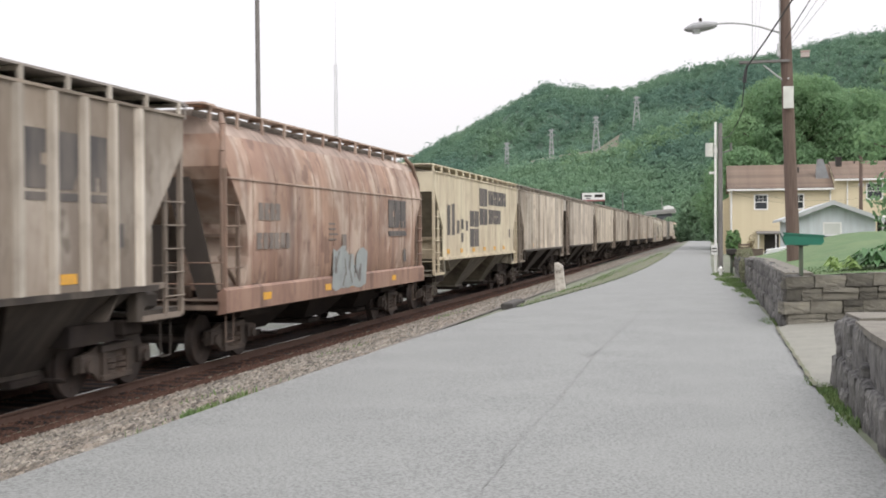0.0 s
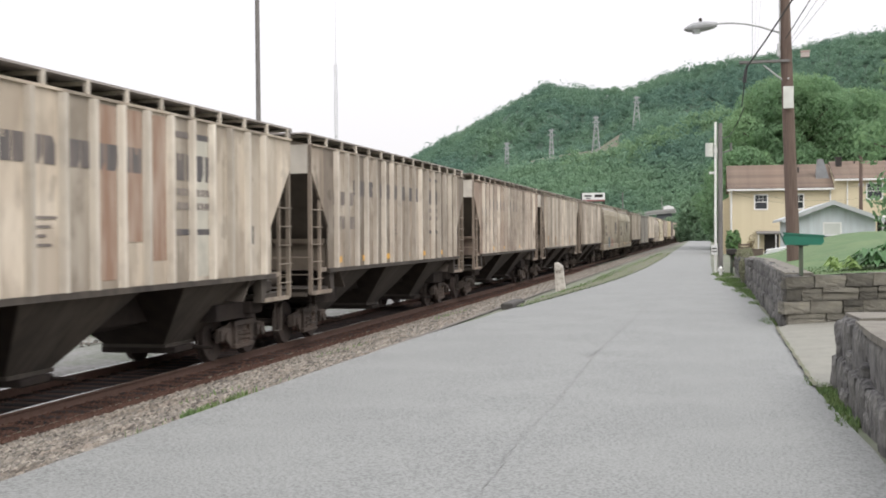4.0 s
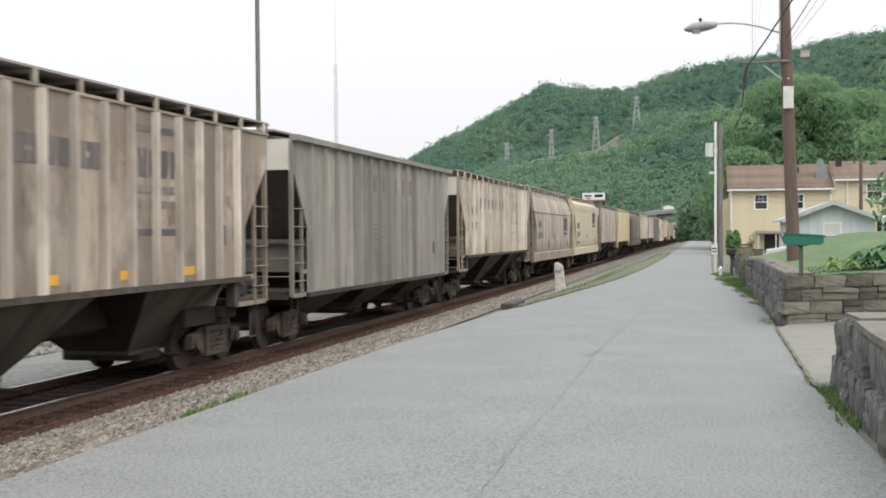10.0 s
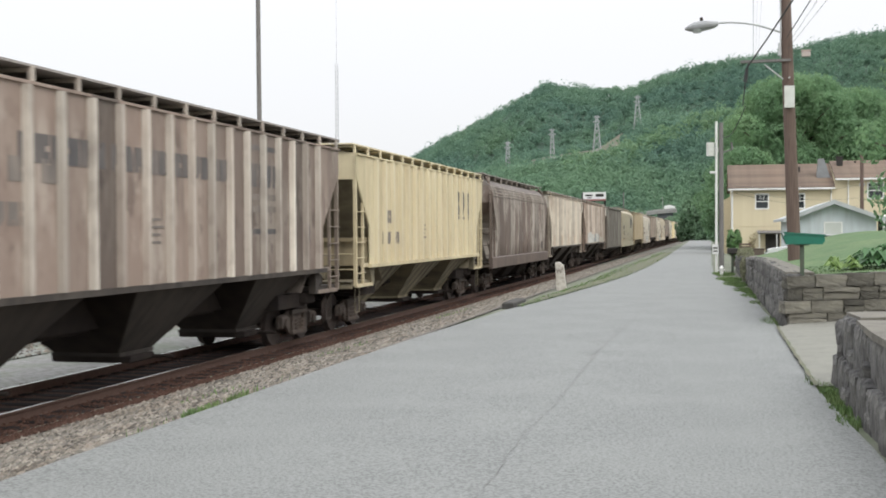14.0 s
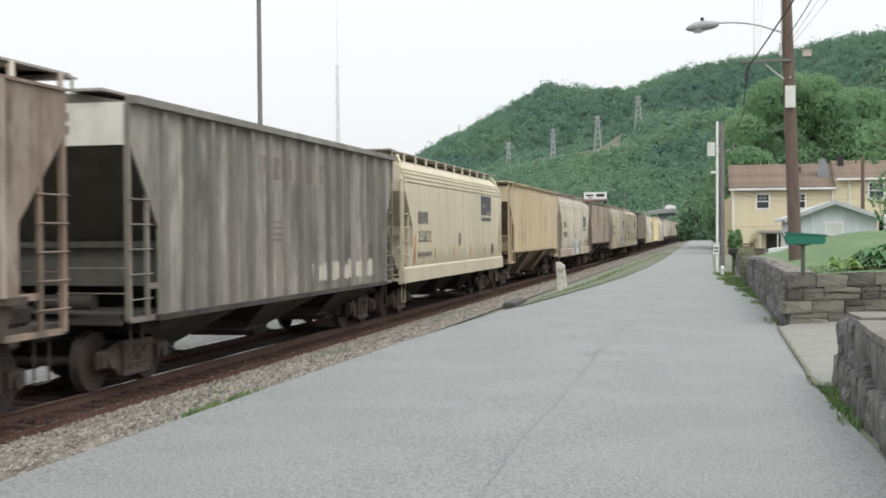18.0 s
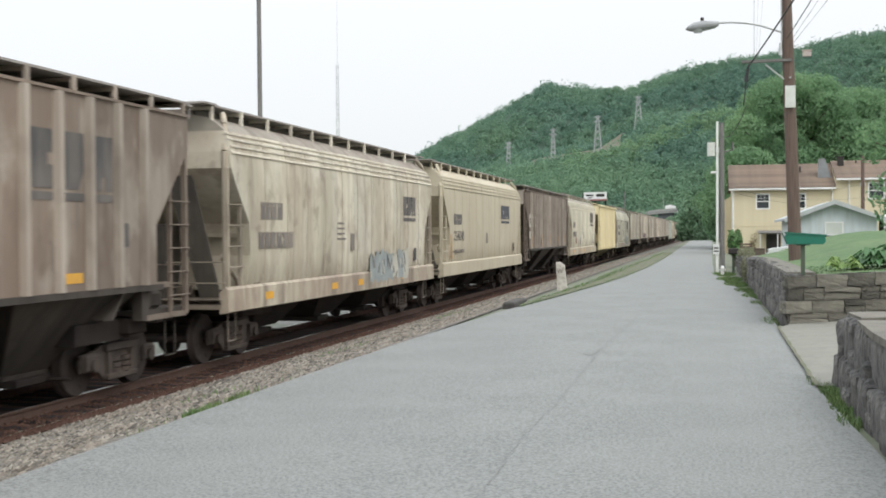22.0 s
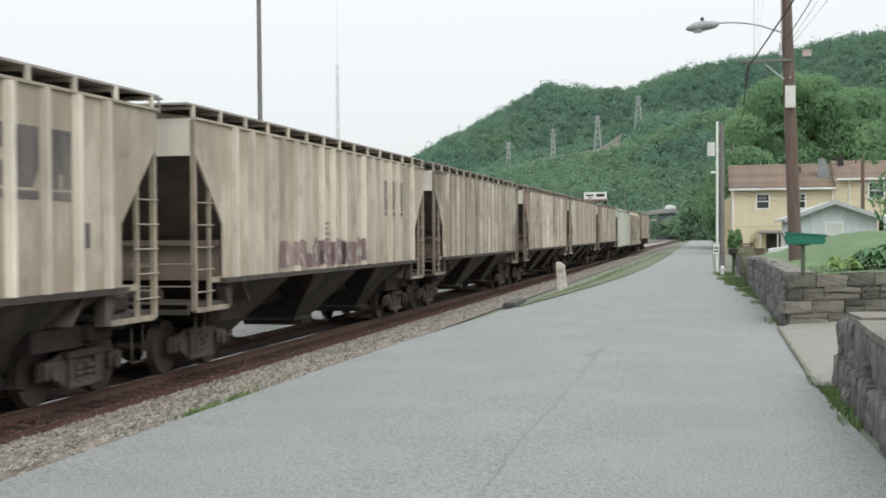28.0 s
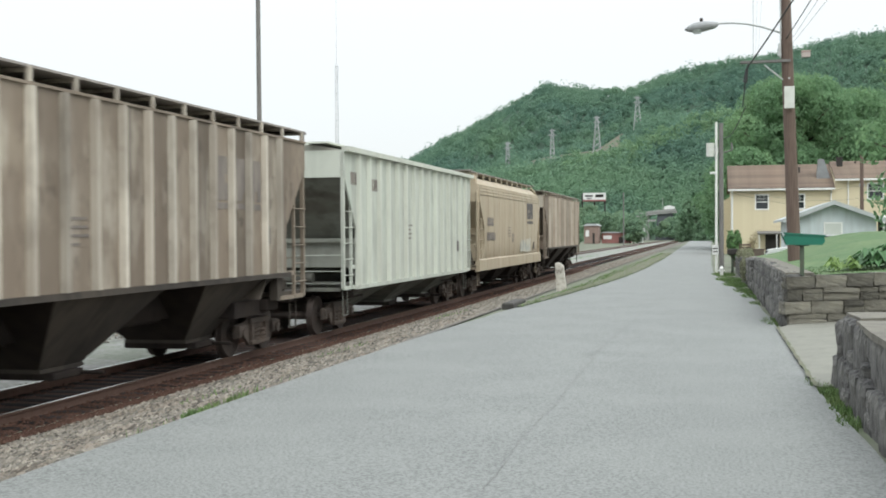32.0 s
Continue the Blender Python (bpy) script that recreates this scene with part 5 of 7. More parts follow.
for c_i, (c_kind, c_t, c_col, c_dirt, c_amt, c_marks, c_label) in enumerate(TRAIN):
    flow_kind = c_kind in ("flow", "ridge")
    car = thing("hopper_car", c_label, "rail car", (TRACK_X, 0, RAIL_Z), group="hopper cars of the train")
    clean = c_amt < 0.42
    if flow_kind and not clean and c_i not in (1, 19):  # road dust rather than rust
        c_dirt = blend(c_dirt, (0.3, 0.26, 0.205), 0.3)
        c_col = (c_col[0] * 1.04, c_col[1] * 1.08, c_col[2] * 1.08)
    c_col = tuple(v * k for v, k in zip(c_col, (0.945, 0.965, 0.935) if clean or flow_kind else (0.935, 0.9, 0.865)))
    chalky = c_i in (3, 5, 14, 20, 34, 37)
    body = c_col if clean or flow_kind or chalky else shade(blend(c_col, c_dirt, 0.3), 0.87)
    light_rib = blend(c_col, (0.78, 0.74, 0.64), 0.3 if sum(c_col) < 0.86 else 0.2 if clean else 0.6)
    if c_i == 37:  # here the posts are dirtier than the sheets
        light_rib = blend(c_col, c_dirt, 0.4)
    if c_kind == "deep" and not clean:
        light_rib = shade(blend(c_col, c_dirt, 0.6), 0.8) if c_i != 39 else c_col
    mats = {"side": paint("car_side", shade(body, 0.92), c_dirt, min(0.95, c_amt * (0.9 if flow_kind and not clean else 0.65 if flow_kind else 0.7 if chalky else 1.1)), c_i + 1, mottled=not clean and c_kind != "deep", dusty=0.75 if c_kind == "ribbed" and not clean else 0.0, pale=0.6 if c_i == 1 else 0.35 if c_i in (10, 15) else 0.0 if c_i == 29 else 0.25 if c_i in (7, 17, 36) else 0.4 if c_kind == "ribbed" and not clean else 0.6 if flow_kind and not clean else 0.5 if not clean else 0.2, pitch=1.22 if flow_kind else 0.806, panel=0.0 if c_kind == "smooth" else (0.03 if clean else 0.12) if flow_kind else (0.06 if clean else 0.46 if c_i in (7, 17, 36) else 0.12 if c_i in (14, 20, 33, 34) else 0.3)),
            "rib": paint("car_rib", light_rib, c_dirt, c_amt * (0.5 if clean else 0.65), c_i + 60, piece=0.05 if clean else 0.24), "dark": paint("car_dark", blend(c_col, c_dirt, 0.4) if clean else shade(blend(c_col, c_dirt, 0.85), 0.72), SOOT, 0.6, c_i + 120, 0.8)}
    # Bay and slope colours hold grime plus the shade under the car body.
    mats["hopper"] = paint("car_hopper_shaded", blend(c_col, (0.05, 0.041, 0.031), 0.55 if clean and not flow_kind else 0.82 if clean else 0.94), (0.032, 0.026, 0.022), 0.6, c_i + 180, 0.85, 0.05)
    mats["slope"] = paint("car_slope_sheet_shaded", blend(c_col, (0.05, 0.042, 0.035), 0.6 if clean and not flow_kind else 0.78 if clean else 0.9), shade(SOOT, 0.6), 0.5, c_i + 420, 0.85, 0.05)
    mats["trim"] = mats["side"] if clean else paint("car_trim", shade(blend(c_col, c_dirt, 0.5), 0.95), SOOT, 0.45, c_i + 240, 0.75, 0.1)
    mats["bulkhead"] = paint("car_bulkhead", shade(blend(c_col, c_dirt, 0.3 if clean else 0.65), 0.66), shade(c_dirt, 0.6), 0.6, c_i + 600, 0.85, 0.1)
    mats["light"] = paint("car_end", blend(c_col, (0.74, 0.71, 0.62), 0.1 if clean else 0.88 if sum(c_col) > 0.8 else 0.3), c_dirt, 0.18, c_i + 300)
    mats["roof"] = mats["dark"]
    mats["sill"] = mats["side"] if clean else paint("car_sill", blend(body, c_dirt, 0.25), c_dirt, 0.8, c_i + 360, pale=0.1)
    boards = c_i in (1, 10, 11, 15)
    mats["walk"] = mats["rib"] if c_i == 2 or boards or (clean and not flow_kind) else WALKWAY
    mats["bracket"] = mats["rib"]
    if flow_kind:
        mats["roof"] = mats["side"] if clean else paint("car_roof", (0.47, 0.37, 0.3) if c_i == 1 else shade(blend(c_col, (0.2, 0.19, 0.18), 0.6), 0.9), blend(c_dirt, (0.12, 0.11, 0.1), 0.5), 0.6, c_i + 480, 0.85, 0.2)
        mats["bead"] = mats["side"] if clean else mats["dark"] if c_kind == "ridge" and c_i != 1 else mats["rib"]
        mats["seam"] = paint("car_seam", shade(body, 0.9 if clean else 0.72), c_dirt, 0.4, c_i + 540, pale=0.1)
    long_half = 7.35 if c_i in (1, 10) else 7.85 if flow_kind else 7.45 if c_kind == "deep" else 8.07
    if flow_kind:
        center_flow_car(car, mats, c_kind == "ridge", long_half + 0.2, boards)
    else:
        ribbed_car(car, mats, 15 if c_kind == "deep" else 17, c_kind == "deep", long_half, c_kind == "smooth")
    marks(car, c_marks, c_kind, c_i * 7 + 3, long_half)
    CARS.append((car, SPEED * c_t - 1.93 - long_half + (0.08 if c_kind in ("ribbed", "smooth") else 0)))
    car.location.y = CARS[-1][1]

# ---- loose stone, grass and leaves as joined stuff ----
def array_mesh(name, verts, faces, mat, label, category, smooth=False):
    """One object of kind stuff from arrays of corners and of equal-sided faces."""
    me = bpy.data.meshes.new(name)
    k = faces.shape[1]
    me.vertices.add(len(verts))
    me.vertices.foreach_set("co", verts.astype(np.float32).ravel())
    me.loops.add(faces.size)
    me.loops.foreach_set("vertex_index", faces.astype(np.int32).ravel())
    me.polygons.add(len(faces))
    me.polygons.foreach_set("loop_start", np.arange(0, faces.size, k, dtype=np.int32))
    me.polygons.foreach_set("use_smooth", np.full(len(faces), smooth))
    me.update()
    me.validate()
    me.materials.append(mat)
    ob = new(name, me)
    return tagged(ob, label, category, kind="stuff")


def scatter(base_v, base_f, at, size, rng, flat=1.0):
    """Copies of a small solid at the given places, each turned and sized by chance."""
    n = len(at)
    a = rng.uniform(0, 2 * np.pi, n)
    c, s = np.cos(a), np.sin(a)
    sc = size[:, None] * rng.uniform(0.65, 1.35, (n, 3)) * np.array([1, 1, flat])
    v = base_v[None] * sc[:, None, :]
    v = np.stack([v[..., 0] * c[:, None] - v[..., 1] * s[:, None], v[..., 0] * s[:, None] + v[..., 1] * c[:, None], v[..., 2]], -1) + at[:, None, :]
    f = base_f[None] + (np.arange(n) * len(base_v))[:, None, None]
    return v.reshape(-1, 3), f.reshape(-1, base_f.shape[1])


RNG = np.random.default_rng(7)
pebble_v = np.array([(1, 0, 0), (0, 1, 0.1), (-1, 0.1, 0), (0.1, -1, 0), (0.2, 0.1, 0.9), (-0.1, 0.3, -0.8)])
pebble_f = np.array([(0, 1, 4), (1, 2, 4), (2, 3, 4), (3, 0, 4), (1, 0, 5), (2, 1, 5), (3, 2, 5), (0, 3, 5)])


def spread(n, x0, x1, y0, y1, near=1.0):
    """Places by chance, denser towards the start of the stretch."""
    k = RNG.uniform(0, 1, n) ** near
    return np.stack([RNG.uniform(x0, x1, n), y0 + (y1 - y0) * k], 1)


g_at = spread(40000, -8.7, -4.75, 6, 110, 2.0)
g_edge = -4.72 - 0.25 * np.array([noise.noise((y * 0.7, 5, 1)) + 0.6 for y in g_at[:, 1]])
g_at = g_at[g_at[:, 0] < g_edge]
g_z = np.array([ground_height(x, y) for x, y in g_at]) + 0.005
g_v, g_f = scatter(pebble_v, pebble_f, np.column_stack([g_at, g_z]), RNG.uniform(0.018, 0.048, len(g_at)), RNG, 0.75)
array_mesh("ballast_stones", g_v, g_f, STONE_CHIPS, "loose grey-brown crushed stone beside the track", "gravel")
s_at = spread(9000, -18.4, -13.2, 8, 75, 1.4)
s_v, s_f = scatter(pebble_v, pebble_f, np.column_stack([s_at, np.where(np.abs(s_at[:, 0] + 15.9) < 2.0, -0.84, -1.12)]), RNG.uniform(0.03, 0.075, len(s_at)), RNG, 0.8)
array_mesh("siding_stones", s_v, s_f, STONE_CHIPS, "loose pale crushed stone along the second track", "gravel")
g_at = np.concatenate([spread(12000, -8.75, -8.0, 6, 75, 1.5), spread(22000, -9.7, -8.5, 6, 90, 1.8), spread(5000, -11.7, -10.4, 10, 60, 1.5)])
g_z = np.where(g_at[:, 0] > -8.6, np.array([ground_height(x, y) for x, y in g_at]) + 0.03, RAIL_Z - 0.155)
g_v, g_f = scatter(pebble_v, pebble_f, np.column_stack([g_at, g_z]), RNG.uniform(0.02, 0.05, len(g_at)), RNG, 0.75)
array_mesh("rusty_ballast", g_v, g_f, RUSTY_CHIPS, "rust-stained ballast along the rails", "gravel")
bed_s = sheet(steps((-8.7, -4.66, 10)), steps((-20, 120, 60), (120, 300, 20)), lambda x, y: ground_height(x, y) + 0.012)
solo("gravel_shoulder", bed_s, BALLAST_BED, "gravel slope between road and track", "gravel", kind="structure")


def blades(at, height, width, name, mat, label):
    """Grass: each blade a bent strip of two faces."""
    n = len(at)
    a = RNG.uniform(0, 2 * np.pi, n)
    h = RNG.uniform(0.5, 1.2, n) * height
    w = RNG.uniform(0.6, 1.3, n) * width
    lean = RNG.uniform(0.1, 0.6, n) * h
    b = a + RNG.uniform(0.8, 2.2, n)
    side = np.stack([np.cos(a), np.sin(a), np.zeros(n)], 1)
    out = np.stack([np.cos(b), np.sin(b), np.zeros(n)], 1)
    up = np.array([0, 0, 1.0])
    p0, p1 = at - side * w[:, None], at + side * w[:, None]
    mid = at + up * (h * 0.6)[:, None] + out * (lean * 0.35)[:, None]
    tip = at + up * h[:, None] + out * lean[:, None]
    v = np.stack([p0, p1, mid + side * (w * 0.7)[:, None], mid - side * (w * 0.7)[:, None], tip + side * (w * 0.15)[:, None], tip - side * (w * 0.15)[:, None]], 1).reshape(-1, 3)
    f = (np.array([[0, 1, 2, 3], [3, 2, 4, 5]])[None] + (np.arange(n) * 6)[:, None, None]).reshape(-1, 4)
    return array_mesh(name, v, f, mat, label, "grass")


b_rows = []
for y in np.arange(26, 95, 0.03):
    e = road_left(y)
    w = float(np.interp(y, [26, 33, 45, 60, 95], [0.22, 0.45, 1.0, 1.3, 0.9]))
    for _ in range(4 if y < 50 else 2):
        x = e + 0.08 - random.random() ** 1.2 * w
        if random.random() < 0.55 + 0.45 * noise.noise((x * 1.5, y * 0.6, 2)) + 0.2:
            b_rows.append((x, y, ground_height(min(x, -4.7), y) if x < -4.65 else 0.0))
for y in np.arange(9.2, 13.2, 0.012):
    if random.random() < 0.25 + 0.9 * noise.noise((y * 1.3, 0, 4)):
        b_rows.append((-4.72 - random.random() * 0.25, y, -0.075))
for cx, cy, r, n in ((1.14, 12.75, 0.1, 420), (1.18, 12.4, 0.14, 220), (1.14, 11.6, 0.12, 200), (1.12, 10.7, 0.1, 160), (1.0, 22.4, 0.2, 260), (1.02, 13.4, 0.08, 60), (0.85, 34, 0.35, 900), (0.65, 38, 0.4, 1500), (0.9, 31, 0.25, 500),
                     (0.5, 42, 0.45, 1800), (0.35, 47, 0.45, 1200), (0.9, 28, 0.12, 160), (-4.82, 10.6, 0.1, 200), (-4.86, 11.6, 0.08, 90), (-6.4, 20, 0.3, 60), (-6.0, 13.5, 0.2, 40), (-6.6, 30, 0.4, 80)):
    for _ in range(n):
        a, k = random.uniform(0, 6.28), random.random() ** 0.5
        x, y = cx + r * k * math.cos(a), cy + r * 4 * k * math.sin(a)
        b_rows.append((x, y, ground_height(x, y)))
blades(np.array(b_rows), 0.07, 0.008, "verge_grass", GRASS, "rough green grass along the road's edges")

# grass turf under the verge blades, on the road's left side
vg = Shape()
vg_ys = steps((26, 95, 46))
vg_vs = []
for y in vg_ys:
    e = road_left(y) + 0.06 * noise.noise((y * 1.1, 0, 9))
    w = float(np.interp(y, [26, 33, 45, 60, 95], [0.16, 0.36, 0.8, 1.1, 0.8]))
    vg_vs += [(e + 0.05, y, 0.036), (e - w * 0.5, y, 0.05), (e - w, y, ground_height(e - w, y) - 0.02)]
vg.add(vg_vs, [(j * 3 + i, j * 3 + i + 1, j * 3 + i + 4, j * 3 + i + 3) for j in range(len(vg_ys) - 1) for i in range(2)], True)
solo("verge", vg, VERGE, "grassy verge between road and gravel", "grass", kind="structure")


# ---- stone walls, driveway and lawn ----
def rough_block(seed, n=4, amp=0.07, fine=0.05, soften=0.1):
    """A block of quarry-faced stone: each face a small grid, pushed about by noise."""
    bm = bmesh.new()
    bmesh.ops.create_cube(bm, size=1.0)
    bmesh.ops.subdivide_edges(bm, edges=bm.edges, cuts=n, use_grid_fill=True)
    for v in bm.verts:
        c = v.co.copy()
        edge = sorted(abs(q) for q in c)[1]
        c *= 1 - soften * max(0.0, edge - 0.3) / 0.2
        k = Vector((noise.noise(c * 2.2 + Vector((seed * 7, 0, 0))), noise.noise(c * 2.2 + Vector((0, seed * 7, 4))), noise.noise(c * 2.2 + Vector((9, 0, seed * 7)))))
        f = Vector((noise.noise(c * 6 + Vector((seed, 1, 0))), noise.noise(c * 6 + Vector((0, seed, 4))), noise.noise(c * 6 + Vector((9, 0, seed)))))
        v.co = c + k * amp + f * fine
    me = bpy.data.meshes.new("stone")
    bm.to_mesh(me)
    bm.free()
    return me


ROUGH = [rough_block(k + 1) for k in range(7)]
DRESSED = [rough_block(k + 11, 4, 0.03, 0.035, 0.04) for k in range(7)]


def wall_run(wall, p, q, z0, top_p, top_q, mat, course=0.2, length=0.5, depth=0.22, seed=0, batter=0.0, inward=(1, 0), swell=1.06, blocks=None, split=0.0):
    """Courses of rough stones along the line p to q, the faces on the line."""
    rng = random.Random(seed)
    p, q = Vector((*p, 0)), Vector((*q, 0))
    d = q - p
    run, way = d.length, d.normalized()
    turn = math.degrees(math.atan2(way.y, way.x))
    rows = max(2, round((max(top_p, top_q) - z0) / course))
    for r in range(rows):
        u = -rng.uniform(0, 0.2)
        while u < run - 0.05:
            w = length * rng.uniform(0.55, 1.5)
            c = u + w / 2
            k = min(1, max(0, c / run))
            top = top_p + (top_q - top_p) * k
            hh = (top - z0) / rows
            z = z0 + hh * (r + 0.5)
            halves = ((z, hh),)
            if split and rng.random() < split:
                e = rng.uniform(0.35, 0.65)
                halves = ((z0 + hh * (r + e / 2), hh * e), (z0 + hh * (r + (1 + e) / 2), hh * (1 - e)))
            for zc, hc in halves:
                pos = p + way * min(c, run) + Vector((inward[0] * batter * (zc - z0), inward[1] * batter * (zc - z0), zc))
                st = part("stone", (blocks or ROUGH)[rng.randrange(7)], mat, wall)
                st.matrix_basis = pose(*pos, rng.uniform(-2, 2), rng.uniform(-2, 2), turn + rng.uniform(-2, 2)) @ Matrix.Diagonal((w * swell, depth * rng.uniform(0.85, 1.15), hc * swell, 1))
            u += w


def coping(points, z_list, w, t, seed):
    s, rng = Shape(), random.Random(seed)
    vs = []
    for (x, y, nx, ny), z in zip(points, z_list):
        j = rng.uniform(-0.03, 0.03)
        vs += [(x - nx * (0.05 + j), y - ny * (0.05 + j), z), (x + nx * w, y + ny * w, z + j * 0.3), (x + nx * w, y + ny * w, z + t), (x - nx * (0.05 + j), y - ny * (0.05 + j), z + t + j * 0.4)]
    n = len(points)
    fs = [(j * 4 + i, j * 4 + (i + 1) % 4, j * 4 + 4 + (i + 1) % 4, j * 4 + 4 + i) for j in range(n - 1) for i in range(4)] + [(0, 1, 2, 3), (4 * n - 1, 4 * n - 2, 4 * n - 3, 4 * n - 4)]
    return s.add(vs, fs)


wall_a = thing("stone_wall", "old rough-stone retaining wall holding up the lawn", "wall", group="stone walls by the road")
part("wall_core", Shape().prism([(1.42, 22.0), (7.5, 23.9), (7.5, 24.4), (1.7, 22.8), (1.42, 34), (1.3, 52), (1.15, 52), (1.26, 34)], "z", -0.1, 0.76), MORTAR, wall_a, "recessed dark mortar and earth")
wall_run(wall_a, (1.26, 21.5), (1.16, 34.2), -0.02, 0.88, 0.88, WALL_DARK, 0.3, 0.3, 0.3, 1, 0.12, (1, 0), 1.25, ROUGH, 0.3)
wall_run(wall_a, (1.16, 34.2), (1.05, 52), -0.02, 0.88, 0.62, WALL_DARK, 0.24, 0.6, 0.3, 2)
wall_run(wall_a, (1.26, 21.5), (7.5, 23.4), 0.0, 0.86, 1.1, WALL_STONE, 0.29, 0.47, 0.3, 8, 0.0, (0, 1), 1.0, DRESSED, 0.22)
part("coping", coping([(1.14, 52, 1, 0), (1.22, 34.2, 1, 0), (1.27, 26, 1, 0), (1.3, 21.6, 1, 0.3)], [0.6, 0.86, 0.87, 0.87], 0.42, 0.05, 5), CAP_STONE, wall_a, "pale weathered coping")
wall_b = thing("stone_wall", "dark weathered rough-stone wall beside the driveway", "wall", group="stone walls by the road")
part("wall_core", Shape().prism([(1.42, 2), (1.42, 12.85), (6.5, 13.5), (6.5, 12.8), (1.95, 12.2), (1.95, 2)], "z", -0.1, 0.74), MORTAR, wall_b, "recessed dark mortar")
wall_run(wall_b, (1.315, 13.0), (1.315, 2.0), -0.08, 0.71, 0.71, WALL_DARK, 0.4, 0.27, 0.26, 6, 0.2, (1, 0), 1.22, ROUGH, 0.3)
wall_run(wall_b, (1.45, 12.95), (6.5, 13.55), 0.0, 0.68, 0.76, WALL_DARK, 0.36, 0.34, 0.26, 7, 0.1, (0, -1), 1.25, ROUGH)
part("coping", coping([(1.36, 2, 1, 0), (1.34, 5, 1, 0), (1.37, 8, 1, 0), (1.35, 10.5, 1, 0), (1.37, 12.1, 1, -0.04)], [0.735, 0.735, 0.73, 0.73, 0.73], 0.62, 0.06, 8), CAP_STONE, wall_b, "pale worn coping slab")
part("coping", coping([(1.36, 13.06, 0.05, -1), (2.2, 13.16, -0.05, -1), (3.5, 13.32, -0.05, -1), (6.5, 13.7, -0.05, -1)], [0.735, 0.75, 0.77, 0.81], 0.84, 0.06, 9), CAP_STONE, wall_b, "pale worn coping slab")
solo("yard_fill", Shape().prism([(1.6, 2), (1.6, 12.4), (6.5, 13.0), (14, 13), (14, 2)], "z", -0.05, 0.77), LAWN, "raised grassy yard behind the wall", "lawn", kind="structure")
dv = Shape()
dv_pts = [((1.035, 12.9), (1.04, 20.7)), ((1.3, 12.9), (1.28, 21.3)), ((3.0, 13.4), (2.9, 21.9)), ((6.5, 13.7), (6.5, 23.2)), ((12, 13.7), (12, 24))]
dv_z = [0.03, 0.045, 0.11, 0.26, 0.5]
dv.add([(p[0], p[1], z) for pq, z in zip(dv_pts, dv_z) for p in pq] + [(p[0], p[1], -0.1) for p in dv_pts[0]], [(2 * i, 2 * i + 1, 2 * i + 3, 2 * i + 2) for i in range(4)] + [(0, 1, 11, 10)])
solo("driveway", dv, CONCRETE, "pale concrete driveway apron rising from the road", "driveway", kind="structure")
joint = Shape()
joint.add([(1.035 + 0.006 * math.sin(i * 2.1) + k * (0.022 + 0.008 * math.sin(i * 1.3)), 12.9 + i * 0.19, 0.046 + 0.006 * math.sin(i)) for i in range(42) for k in (-1, 1)], [(2 * i, 2 * i + 1, 2 * i + 3, 2 * i + 2) for i in range(41)])
part("mossy_joint", joint, VERGE, road, "mossy joint at the driveway")


def lawn_height(x, y):
    """A bank that swells up from the top of the wall and falls away behind."""
    near = 0.86 + 0.04 * max(0, x - 1.3)
    back = float(np.interp(x, [1.3, 1.93, 2.47, 3.23, 3.99, 4.71, 8, 16], [0.84, 0.97, 1.16, 1.41, 1.55, 1.62, 1.75, 1.9]))
    k = min(1, max(0, (y - 23) / 12))
    fall = max(0, min(1, (y - 40) / 12))
    return (near + (back - near) * k) * (1 - fall) + fall * 0.35 + 0.03 * noise.noise((x * 0.8, y * 0.4, 1))


lawn_xs = steps((1.35, 16, 22))
lawn_ys = steps((21.75, 60, 34))
lw = Shape()
lw.add([(x if x > 1.4 else 1.42 - (y - 23) * 0.006, y + max(0, (x - 1.4)) * (0.304 if y < 21.8 else 0.15 if y < 23 else 0), lawn_height(x, y)) for y in lawn_ys for x in lawn_xs],
       [(j * 23 + i, j * 23 + i + 1, j * 23 + i + 24, j * 23 + i + 23) for j in range(34) for i in range(22)], True)
solo("lawn", lw, LAWN, "mown sloping green lawn behind the stone wall", "lawn", kind="structure")
b_rows = []
for _ in range(2600):
    x, y = 1.55 + random.random() * 4, 21.9 + random.random() ** 1.6 * 4
    if y > 22.0 + max(0, x - 1.4) * 0.304:
        b_rows.append((x, y, lawn_height(x, y) - 0.01))
blades(np.array(b_rows), 0.04, 0.01, "lawn_grass", LAWN, "short mown grass blades of the lawn")


# ---- leaves, bushes and trees ----
def leaf_cloud(centres, radii, n, size, rng, droop=0.0, skin=0.7, inner=0.35):
    """Many small folded leaves spread over the skins of ellipsoids; returns corners and faces."""
    m = len(centres)
    which = rng.integers(0, m, n)
    d = rng.normal(size=(n, 3))
    d /= np.linalg.norm(d, axis=1)[:, None]
    r = rng.uniform(inner, 1.0, n) ** 0.5
    at = centres[which] + d * radii[which] * r[:, None]
    out = d + rng.normal(size=(n, 3)) * (1 - skin)
    out /= np.linalg.norm(out, axis=1)[:, None]
    a = rng.normal(size=(n, 3))
    a[:, 2] -= droop
    a -= out * np.sum(a * out, axis=1)[:, None]
    a /= np.linalg.norm(a, axis=1)[:, None]
    b = np.cross(out, a)
    s = (size * rng.uniform(0.6, 1.4, n))[:, None]
    c = np.cross(a, b)
    v = np.stack([at - a * s, at + b * s * 0.5 + c * s * 0.15, at + a * s, at - b * s * 0.5 + c * s * 0.15], 1).reshape(-1, 3)
    f = np.arange(4)[None] + (np.arange(n) * 4)[:, None]
    return v, f


